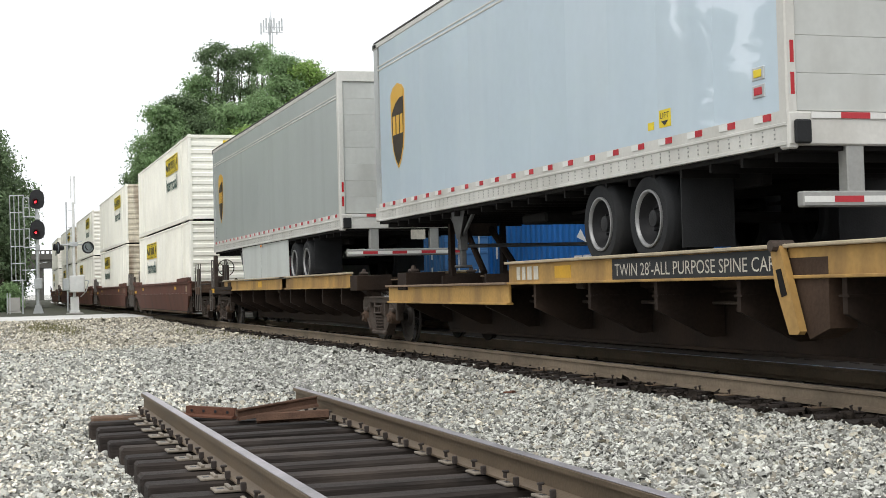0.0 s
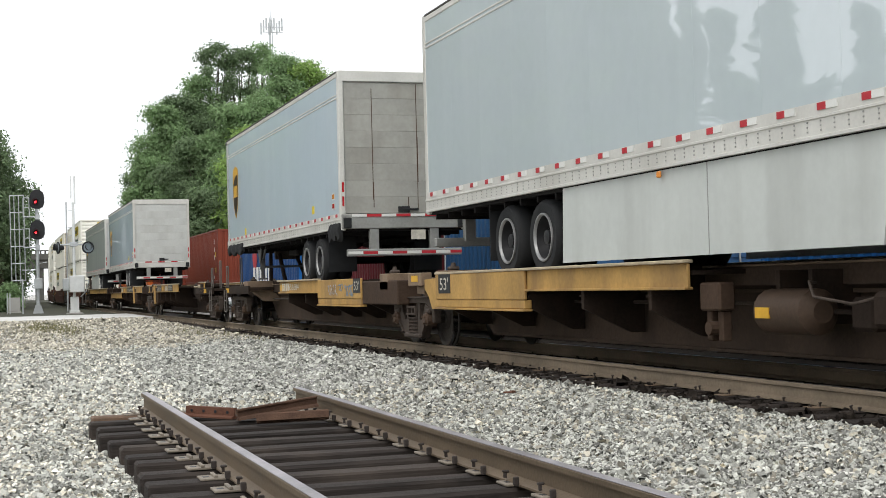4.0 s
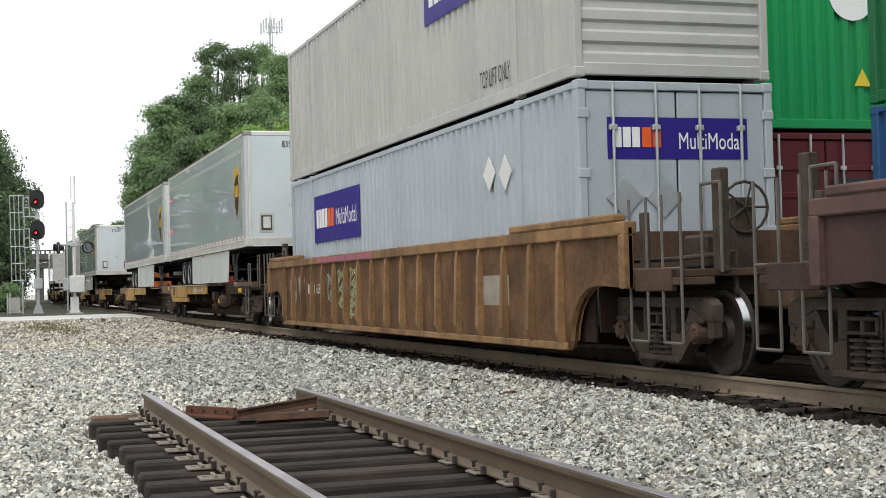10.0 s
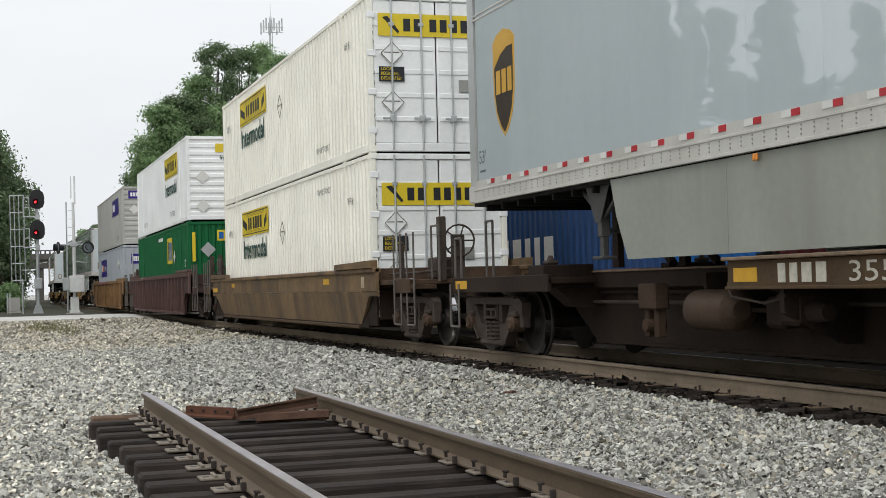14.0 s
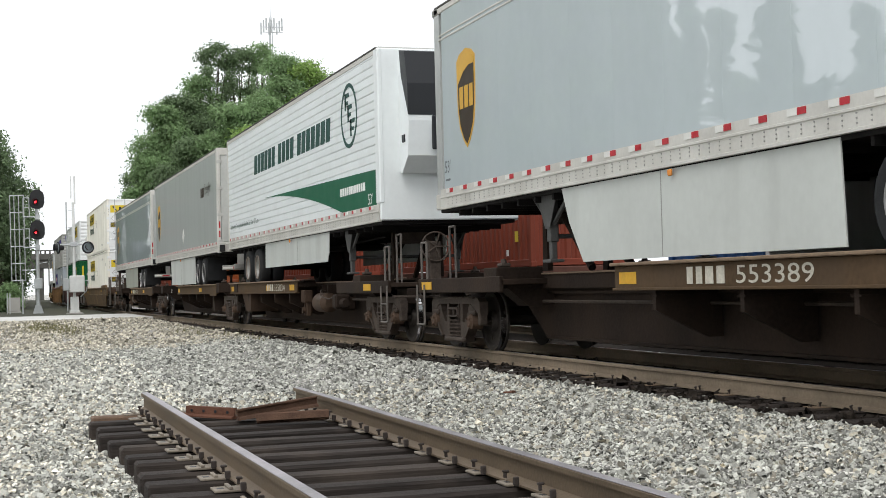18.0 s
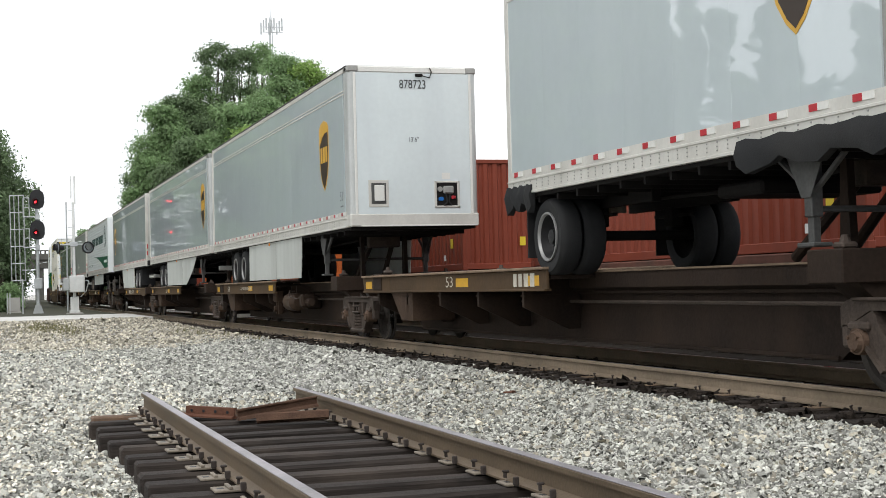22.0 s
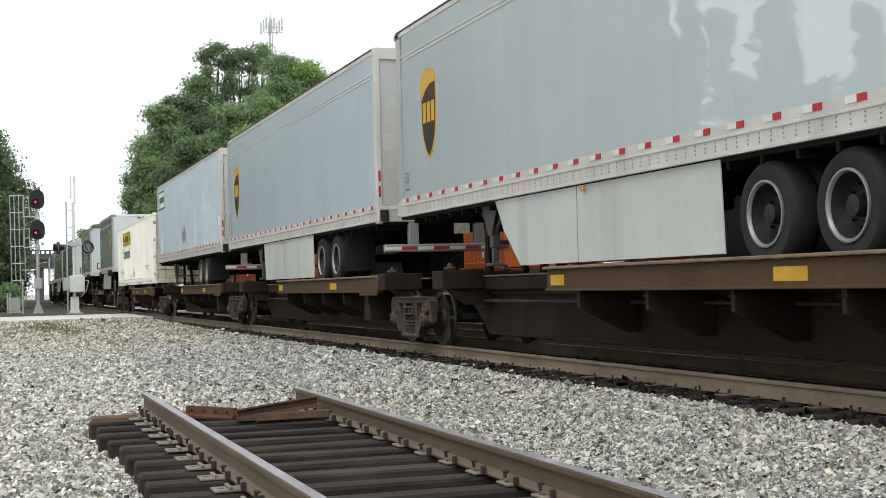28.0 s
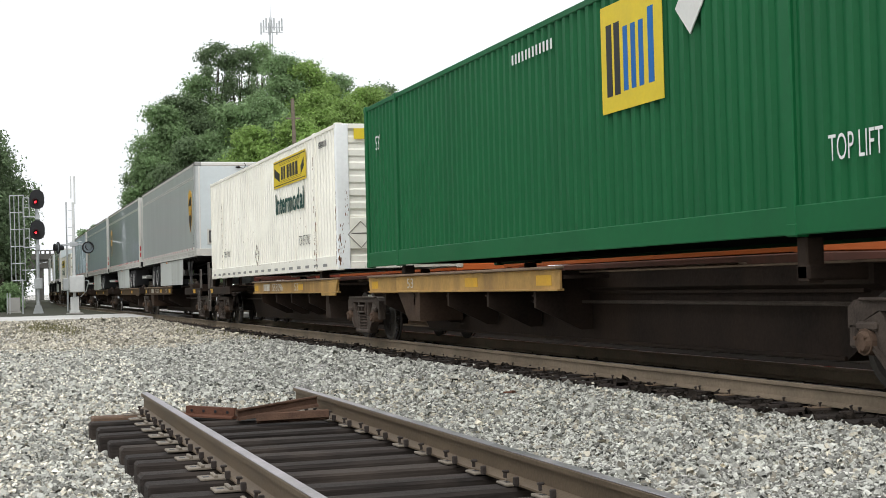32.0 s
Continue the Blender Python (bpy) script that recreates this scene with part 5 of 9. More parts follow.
            part("wire", Build().tube([(0.2, yN - 0.03, z1 - 0.18), (0.34, yN - 0.03, z1 - 0.22), (0.38, yN - 0.03, z1 - 0.1), (0.34, yN - 0.03, z1 - 0.02)], 0.009), M_DARK, tr)
    MOVES.append((tr, mid))
    return tr, U, L


# ---- containers ----
def wave_wall(y0, y1, z0, z1, x, depth, pitch, sx=-1, frac=0.5):
    """A corrugated sheet in the plane x, its folds standing upright."""
    n = max(1, round((y1 - y0) / pitch))
    p = (y1 - y0) / n
    prof = []
    for i in range(n):
        y = y0 + i * p
        s = p * 0.13
        prof += [(y, 0), (y + p * frac - s, 0), (y + p * frac, -depth), (y + p - s, -depth)]
    prof.append((y1, 0))
    vs, fs = [], []
    for y, q in prof:
        vs += [(x - sx * -q, y, z0), (x - sx * -q, y, z1)]
    for i in range(len(prof) - 1):
        fs.append((2 * i, 2 * i + 2, 2 * i + 3, 2 * i + 1))
    return Build().add(vs, fs)


def wave_end(x0, x1, z0, z1, y, depth, pitch, horizontal=False):
    prof = []
    a0, a1 = (z0, z1) if horizontal else (x0, x1)
    n = max(1, round((a1 - a0) / pitch))
    p = (a1 - a0) / n
    for i in range(n):
        a = a0 + i * p
        s = p * 0.14
        prof += [(a, 0), (a + p * 0.55 - s, 0), (a + p * 0.55, depth), (a + p - s, depth)]
    prof.append((a1, 0))
    vs, fs = [], []
    for a, q in prof:
        vs += [(x0, y + q, a), (x1, y + q, a)] if horizontal else [(a, y + q, z0), (a, y + q, z1)]
    for i in range(len(prof) - 1):
        fs.append((2 * i, 2 * i + 2, 2 * i + 3, 2 * i + 1))
    return Build().add(vs, fs)


def container(y_far, y_near, z0, z1, paint, label, hw=HW, long=True, end="ribs", end_paint=None, pitch=0.27, depth=0.045, cx=TRACK_X, moves=None, group="containers on the near train", posts=None, rail_h=0.17):
    L, mid = y_far - y_near, (y_far + y_near) / 2
    co = thing("container", label, "container", group)
    h = L / 2
    end_paint = end_paint or paint
    posts = posts if posts is not None else ((-6.1, 6.1) if long else ())
    cuts = [-h + 0.10] + [p for p in posts] + [h - 0.10]
    for i in range(len(cuts) - 1):
        a, b = cuts[i] + (0.06 if i else 0), cuts[i + 1] - (0.06 if i < len(cuts) - 2 else 0)
        part("side_wall", wave_wall(a, b, z0 + rail_h, z1 - 0.09, -hw + 0.012, depth, pitch, -1), paint, co, "corrugated steel side")
    part("far_wall", Build().box(hw - 0.03, hw, -h + 0.05, h - 0.05, z0 + rail_h, z1 - 0.09), paint, co)
    for y in (-h, h) if not posts else (-h, *posts, h):
        for sx in (-1, 1):
            e = 0.075
            yy = min(max(y, -h + e), h - e)
            part("post", Build().box(sx * (hw + 0.006), sx * (hw - 0.10), yy - e, yy + e, z0 + 0.02, z1 - 0.02, 0.012), paint, co)
            for z in (z0, z1 - 0.12):
                part("corner_casting", Build().box(sx * (hw + 0.012), sx * (hw - 0.13), yy - e - 0.012, yy + e + 0.012, z, z + 0.12, 0.015), paint, co)
    for sx in (-1, 1):
        part("bottom_rail", Build().box(sx * hw, sx * (hw - 0.06), -h + 0.1, h - 0.1, z0 + 0.015, z0 + rail_h, 0.01), paint, co)
        part("top_rail", Build().box(sx * hw, sx * (hw - 0.05), -h + 0.1, h - 0.1, z1 - 0.095, z1 - 0.015, 0.01), paint, co)
    part("roof", Build().box(-hw + 0.03, hw - 0.03, -h + 0.05, h - 0.05, z1 - 0.05, z1 - 0.015), paint, co)
    part("floor", Build().box(-hw + 0.04, hw - 0.04, -h + 0.05, h - 0.05, z0 + 0.06, z0 + 0.14), M_DARK, co)
    part("far_end", Build().box(-hw + 0.06, hw - 0.06, h - 0.07, h - 0.03, z0 + 0.05, z1 - 0.05), paint, co)
    part("end_sill", Build().box(-hw + 0.1, hw - 0.1, -h, -h + 0.08, z0 + 0.02, z0 + 0.17, 0.012), end_paint, co)
    part("end_header", Build().box(-hw + 0.1, hw - 0.1, -h, -h + 0.08, z1 - 0.12, z1 - 0.015, 0.012), end_paint, co)
    if end == "ribs":
        part("end_wall", wave_end(-hw + 0.1, hw - 0.1, z0 + 0.17, z1 - 0.12, -h + 0.03, 0.035, 0.27, True), end_paint, co, "end wall with level ribs")
    elif end == "upright":
        part("end_wall", wave_end(-hw + 0.1, hw - 0.1, z0 + 0.17, z1 - 0.12, -h + 0.02, 0.045, 0.25), end_paint, co, "corrugated end wall")
    else:
        for sx in (-1, 1):
            dr = part("door", Build().box(sx * 0.012, sx * (hw - 0.105), -h + 0.03, -h + 0.07, z0 + 0.18, z1 - 0.13, 0.012), end_paint, co, "steel end door")
            for k in range(1, 6 if end == "doors" else 2):
                zz = z0 + 0.18 + k * (z1 - z0 - 0.31) / 6
                part("door_rib", Build().box(sx * 0.05, sx * (hw - 0.13), -h + 0.012, -h + 0.035, zz - 0.045, zz + 0.045, 0.012), end_paint, dr)
            for q in (0.30, 0.88):
                part("lock_rod", Build().cyl((sx * q * 0.97, -h - 0.012, z0 + 0.05), (sx * q * 0.97, -h - 0.012, z1 - 0.04), 0.02, n=8), M_GALV, dr)
                part("rod_guide", Build().box(sx * q * 0.97 - 0.05, sx * q * 0.97 + 0.05, -h - 0.03, -h + 0.03, z0 + 0.55, z0 + 0.62, 0.01)
                     .box(sx * q * 0.97 - 0.05, sx * q * 0.97 + 0.05, -h - 0.03, -h + 0.03, z1 - 0.6, z1 - 0.53, 0.01), M_GALV, dr)
            part("door_handle", Build().box(sx * 0.3 - 0.16, sx * 0.3 + 0.16, -h - 0.04, -h - 0.02, z0 + 0.60, z0 + 0.64, 0.005).box(sx * 0.3 - 0.05, sx * 0.3 + 0.05, -h - 0.05, -h + 0.02, z0 + 0.56, z0 + 0.68, 0.01).box(sx * 0.85 - 0.05, sx * 0.85 + 0.05, -h - 0.05, -h + 0.02, z0 + 0.56, z0 + 0.68, 0.01).box(sx * 0.85 - 0.2, sx * 0.85 + 0.06, -h - 0.04, -h - 0.02, z0 + 0.60, z0 + 0.64, 0.005), M_GALV, dr)
            for k in range(4):
                zz = z0 + 0.4 + k * (z1 - z0 - 0.8) / 3
                part("hinge", Build().box(sx * (hw - 0.14), sx * (hw + 0.016), -h - 0.012, -h + 0.03, zz - 0.06, zz + 0.06, 0.012), end_paint, dr)
    (MOVES if moves is None else moves).append((co, mid))
    return co, h


def panel(parent, material, y, w, z0, z1, x, name="sign_panel", label=""):
    return part(name, Build().box(x - 0.004, x + 0.002, y, y - w, z0, z1), material, parent, label)


def end_panel(parent, material, x0, x1, z0, z1, y, name="sign_panel", label=""):
    return part(name, Build().box(x0, x1, y - 0.004, y + 0.002, z0, z1), material, parent, label)


def diamond(parent, y, z, r, x, material=None):
    """A placard holder, standing on its corner."""
    return part("placard_holder", Build().prism([(y, z - r), (y + r, z), (y, z + r), (y - r, z)], x - 0.012, x), material or M_TAPE_WHITE, parent)


def end_diamond(parent, x, z, r, y, material=None):
    return part("placard_holder", Build().prism([(x, z - r), (x + r, z), (x, z + r), (x - r, z)], y - 0.014, y, "y"), material or M_GALV, parent)


def placard_frame(parent, side, a, z, r, off):
    """The dark worn rim of a placard holder whose inside shows the paint behind; side 'side' or 'end'."""
    b, axis, k = Build(), "x" if side == "side" else "y", r * 0.045
    ring = [(a, z - r), (a + r, z), (a, z + r), (a - r, z)]
    for i in range(4):
        (p, q), (u, v) = ring[i], ring[(i + 1) % 4]
        f = 1 - k * 1.4 / r
        b.prism([(p, q), (u, v), (a + (u - a) * f, z + (v - z) * f), (a + (p - a) * f, z + (q - z) * f)], off - 0.010, off, axis)
    b.prism([(a - r * 0.7, z + r * 0.12), (a + r * 0.55, z + r * 0.14), (a + r * 0.68, z + r * 0.04), (a - r * 0.7, z + r * 0.06)], off - 0.006, off, axis)
    return part("placard_holder", b, M_RIM, parent, "open placard holder with a worn dark rim")


def rust_flakes(parent, spots, seed, material, name="rust_patch", side="side", off=None, label="flaking rust"):
    """Many small ragged flakes in one sheet: spots of (along, z low, z high, half width, count, length)."""
    rr, b = random.Random(seed), Build()
    off = -HW - 0.007 if off is None else off
    for a, z0, z1, hw, n, length in spots:
        for k in range(n):
            c, z = a + rr.uniform(-hw, hw), z0 + (z1 - z0) * rr.random() ** 1.3
            ll = length * rr.uniform(0.2, 1.0) ** 2 * 0.75 + 0.006
            w = ll * rr.uniform(0.12, 0.30)
            pts = [(c + w * math.cos(j * 0.898) * rr.uniform(0.5, 1.0), z + ll * math.sin(j * 0.898) * rr.uniform(0.5, 1.0)) for j in range(7)]
            b.prism(pts, off - 0.0006 * (k % 5), off + 0.004, "x" if side == "side" else "y")
    return part(name, b, material, parent, label, kind="stuff")


def yellow_sign(co, h, y, z0, z1, w, hw=HW, word=True, zw=None):
    """A yellow sign with a plain black emblem and bars, and a green word below."""
    x = -hw - 0.002
    s = panel(co, M_YELLOW, y, w, z0, z1, x, label="yellow sign with plain black bars")
    hh = z1 - z0
    part("sign_edge", Build().box(x - 0.008, x - 0.003, y - 0.04, y - w + 0.04, z1 - 0.06, z1 - 0.04).box(x - 0.008, x - 0.003, y - 0.04, y - w + 0.04, z0 + 0.04, z0 + 0.06), M_BLACK, s)
    fine = Build()
    for q in (0.15, 0.20, 0.79, 0.84, 0.89):
        fine.box(x - 0.006, x - 0.0045, y - w * 0.2, y - w * 0.86, z0 + hh * q, z0 + hh * q + 0.006)
    part("sign_lines", fine, M_BLACK, s)
    yy = y - w * 0.25
    for k, wd in enumerate((0.10, 0.10, 0.12, 0.12, 0.12, 0.12)):
        part("sign_bar", Build().box(x - 0.008, x - 0.003, yy, yy - wd * w / 1.9, z0 + hh * 0.25, z0 + hh * 0.72), M_BLACK, s)
        yy -= (wd + (0.10 if k == 1 else 0.05)) * w / 1.9
    part("sign_emblem", Build().prism([(y - 0.10, z0 + hh * 0.75), (y - 0.10, z0 + hh * 0.45), (y - w * 0.2, z0 + hh * 0.2), (y - w * 0.2, z0 + hh * 0.5)], x - 0.008, x - 0.003), M_BLACK, s)
    for sx in ((y - w * 0.86, y - w * 0.95),):
        part("sign_emblem", Build().prism([(sx[1], z0 + hh * 0.75), (sx[1], z0 + hh * 0.45), (sx[0], z0 + hh * 0.2), (sx[0], z0 + hh * 0.5)], x - 0.008, x - 0.003), M_BLACK, s)
    if word:
        write("Intermodal", M_GREEN_DEEP, co, "side", y - w * 0.04, zw, 0.265 * w / 1.9, w * 0.89, off=x - 0.004, name="word")


M_GREEN_DEEP = mat("word_green", (0.012, 0.062, 0.051), 0.5, 0, 0.1, 5, 30, 0.0)


# ---- the setting: ground, tracks, crossing ----
def grid_sheet(name, xs, ys, zf, material, label):
    vs = [(x, y, zf(x, y)) for y in ys for x in xs]
    n = len(xs)
    fs = [(j * n + i, j * n + i + 1, (j + 1) * n + i + 1, (j + 1) * n + i) for j in range(len(ys) - 1) for i in range(n - 1)]
    me = bpy.data.meshes.new(name)
    me.from_pydata(vs, [], fs)
    me.materials.append(material)
    return tagged(new(name, me), label, "ground", kind="structure")


def ground_z(x, y):
    """The stone bed falls a little from the near track towards the camera and rises again to the crossing."""
    z = -0.24
    if 5.6 < x < 14.8:
        z = -0.185
    elif x <= 5.6:
        z = -0.185 - 0.135 * min(1, (5.6 - x) / 1.3)
    if y > 40 and x < 6.4:
        k = min(1, (y - 40) / 14)
        z = z * (1 - k) + k * -0.05
    if x >= 14.8:
        z = -0.35
    z += 0.02 * noise.noise(Vector((x * 0.9, y * 0.5, 0))) + 0.012 * noise.noise(Vector((x * 2.5, y * 2.5, 3)))
    return z


gx = [-3000, -900, -300, -120, -60, -30, -18, -12, -9] + [-7 + 0.35 * i for i in range(66)] + [18, 24, 40, 80, 160, 400, 1200, 3000]
gy = [-3000, -600, -100, -30, -8, 0] + [2 + 0.4 * i for i in range(80)] + [34.5, 36, 38, 40, 43, 46, 50, 54, 58, 64, 72, 80, 100, 140, 200, 320, 600, 1400, 4500]
ground = grid_sheet("ground", gx, gy, ground_z, M_GRAVEL, "pale grey crushed stone ground beside the tracks")

# the road that crosses the tracks
verge = thing("verge", "dark weedy ground beyond the crossing, shade put into its colour", "ground", kind="structure")
part("verge_surface", Build().prism([(-200, 73.2), (6.5, 73.2), (6.5, 130), (9.5, 230), (14, 300), (-200, 300)], -0.2, -0.035, "z"), M_EARTH, verge)
road = thing("road", "pale worn asphalt level crossing over both tracks", "road", kind="structure")
part("road_surface", Build().prism([(-60, 61.5), (6.9, 61.5), (6.9, 73), (-60, 73)], -0.10, -0.02, "z").prism([(15.0, 61.5), (70, 61.5), (70, 73), (15.0, 73)], -0.30, -0.02, "z"), M_ROAD, road)
part("crossing_panel", Build().box(7.30, 8.60, 61.5, 73, -0.2, -0.015, 0.01), M_CONCRETE, road)
part("crossing_panel", Build().box(8.80, 11.70, 61.5, 73, -0.2, -0.015, 0.01), M_CONCRETE, road)


def rail_profile():
    return [(-0.075, -0.178), (0.075, -0.178), (0.075, -0.166), (0.012, -0.140), (0.009, -0.046), (0.036, -0.038), (0.036, -0.010), (0.026, 0.0), (-0.026, 0.0), (-0.036, -0.010),
            (-0.036, -0.038), (-0.009, -0.046), (-0.012, -0.140), (-0.075, -0.166)]


def rail(name, cx, off, ys, side_mat, top_mat, label, parent=None, z=0.0):
    prof = rail_profile()
    n = len(prof)
    vs, fs = [], []
    for y in ys:
        m = on_track(cx, y)
        for px, pz in prof:
            q = m @ Vector((off + px, 0, pz + z))
            vs.append(tuple(q))
    for k in range(len(ys) - 1):
        for i in range(n):
            j = (i + 1) % n
            fs.append((k * n + i, k * n + j, (k + 1) * n + j, (k + 1) * n + i))
    fs.append(tuple(range(n)))
    me = bpy.data.meshes.new(name)
    me.from_pydata(vs, [], fs)
    me.materials.append(side_mat)
    me.materials.append(top_mat)
    for k in range(len(ys) - 1):
        me.polygons[k * n + 7].material_index = 1
    ob = new(name, me)
    ob.parent = parent
    if parent is None:
        tagged(ob, label, "rail", kind="structure")
    return ob


YS = [-40, 0, 10, 20, 40, 60, 90, 130] + [150 + 20 * i for i in range(20)]
for cx, nm in ((TRACK_X, "near_track"), (FAR_X, "far_track")):
    tk = thing(nm, "main line track of brown steel rails on wooden ties in grey stone", "railway track", kind="structure")
    for off in (-0.7535, 0.7535):
        rail("rail", cx, off, YS, M_RAIL_SIDE, M_RAIL_TOP, "", tk, RAIL_Z)
    tie = shared("main_tie", lambda: Build().box(-1.29, 1.29, -0.115, 0.115, -0.37, -0.185, 0.012))
    for i in range(110 if cx == TRACK_X else 40):
        o = part("tie", tie, M_TIE, tk)
        o.location = (cx + 0.03 * math.sin(i * 2.3), 6 + i * 0.55, 0.048 - 0.004 * (i % 3))
    if cx == TRACK_X:
        an = shared("rail_spike", lambda: Build().box(-0.008, 0.008, -0.008, 0.008, -0.2, -0.152, 0.002).box(-0.014, 0.018, -0.012, 0.012, -0.156, -0.143, 0.004))
        pt = shared("rail_plate", lambda: Build().box(-0.21, 0.1, -0.09, 0.09, -0.187, -0.1785, 0.002))
        ra = random.Random(21)
        for i in range(110):
            y = 6 + i * 0.55
            o = part("tie_plate", pt, M_LIP_DARK if i % 3 == 0 else M_SPIKE, tk)
            o.location = (cx - 0.7535 + ra.uniform(-0.02, 0.01), y, 0.05)
            for k in range(ra.choice((1, 1, 2))):
                o = part("spike", an, M_SPIKE, tk)
                o.matrix_basis = pose(cx - 0.7535 - 0.10 - 0.07 * k, y + ra.uniform(-0.07, 0.07), RAIL_Z + ra.uniform(-0.015, 0.012), ra.uniform(-12, 12), ra.uniform(-15, 5), ra.uniform(-20, 20))


# ---- the loose track panel in the foreground ----
PX, PZ, PEND = 2.28, 0.03, 14.45
panel_track = thing("track_panel", "loose section of old track, brown rails spiked to dark creosoted ties", "track panel")


def panel_rail(off):
    prof = [(px, pz + PZ) for px, pz in rail_profile()]
    return Build().prism([(PX + off + a, b) for a, b in prof], -2.0, PEND + (0.03 if off < 0 else -0.22), "y")


for off in (-0.7535, 0.7535):
    r = part("rail", panel_rail(off), M_RAIL_OLD, panel_track, "weathered brown rail")
    part("rail_head", Build().box(PX + off - 0.034, PX + off + 0.034, -2.0, PEND + (0.026 if off < 0 else -0.224), PZ - 0.004, PZ + 0.002, 0.002), M_RAIL_OLD_TOP, r, "dull steel running surface")
rng = random.Random(5)
TIE_TOP = PZ - 0.188
tie_mesh = [shared(("panel_tie", k), lambda: Build().box(-1.30, 1.30, -0.115, 0.115, -0.20, 0.0, 0.014 + 0.004 * k)) for k in range(3)]
plate_mesh = shared("tie_plate", lambda: Build().box(-0.19, 0.19, -0.09, 0.09, 0.0, 0.016, 0.004).box(-0.105, -0.08, -0.09, 0.09, 0.014, 0.034, 0.004).box(0.08, 0.105, -0.09, 0.09, 0.014, 0.034, 0.004))
hole_mesh = shared("plate_hole", lambda: Build().box(-0.165, -0.125, -0.022, 0.022, 0.0155, 0.0175))
spike_mesh = shared("spike", lambda: Build().box(-0.009, 0.009, -0.009, 0.009, 0.0, 0.04, 0.002).box(-0.016, 0.024, -0.014, 0.014, 0.03, 0.046, 0.005))
clip_mesh = shared("anchor_clip", lambda: Build().box(-0.105, -0.07, -0.012, 0.012, -0.022, 0.026, 0.005).box(-0.10, 0.06, -0.010, 0.010, -0.03, -0.015, 0.003))
for i in range(29):
    y = 14.10 - i * 0.565
    dx, ang = rng.uniform(-0.05, 0.05), rng.uniform(-0.6, 0.6)
    t = part("tie", tie_mesh[i % 3], M_TIE if i else M_TIE_END, panel_track)
    t.matrix_basis = pose(PX - 0.02 + dx, y, TIE_TOP + rng.uniform(-0.008, 0.0), 0, rng.uniform(-0.3, 0.3), ang)
    for off in (-0.7535, 0.7535):
        pl = part("tie_plate", plate_mesh, M_PLATE, panel_track, "rusty steel tie plate")
        pl.location = (PX + off - (0.06 if off < 0 else -0.06), y, TIE_TOP + 0.002)
        part("spike_hole", hole_mesh, M_BLACK, pl)
        for s, dy in ((-1, 0.05), (1, -0.05)):
            sp = part("spike", spike_mesh, M_SPIKE, panel_track)
            sp.matrix_basis = pose(PX + off + s * 0.085, y + dy, TIE_TOP + 0.015 + rng.uniform(0, 0.03), rng.uniform(-6, 6), rng.uniform(-8, 8), 0 if s < 0 else 180)
        ac = part("rail_anchor", clip_mesh, M_SPIKE, panel_track)
        ac.matrix_basis = pose(PX + off, y - 0.14, TIE_TOP + 0.04, 0, 0, 0)
        ac = part("rail_anchor", clip_mesh, M_SPIKE, panel_track)
        ac.matrix_basis = pose(PX + off, y + 0.14, TIE_TOP + 0.04, 0, 0, 180)


def joint_bar(m, length, material, label, tip=0.0):
    ob = thing("joint_bar", label, "joint bar", "loose joint bars", at=m @ pose(0, 0, 0, tip))
    part("bar", Build().prism([(-0.045, 0.0), (0.045, 0.0), (0.04, 0.02), (0.012, 0.032), (0.012, 0.07), (0.038, 0.088), (0.038, 0.10), (-0.018, 0.10), (-0.018, 0.03), (-0.045, 0.015)], -length / 2, length / 2, "y"), material, ob)
    b = Build()
    for k in range(4):
        y = (k - 1.5) * length / 4
        b.cyl((-0.022, y, 0.06), (-0.016, y, 0.06), 0.015, n=8)
    part("bolt_hole", b, M_BLACK, ob)
    return ob


joint_bar(pose(2.0, 13.25, TIE_TOP + 0.012, 0, 0, 43), 0.56, M_RUST, "orange-rusted steel joint bar lying on the ties", 1.5)
joint_bar(pose(2.57, 12.9, TIE_TOP + 0.05, 0, 0, -82), 0.78, M_RUST_BROWN, "brown steel joint bar lying on the ties, one end raised", 6.0)
joint_bar(pose(2.60, 12.38, TIE_TOP + 0.06, 0, 75, -97), 0.64, M_RUST_BROWN, "brown steel joint bar on its side against another bar", 6.0)


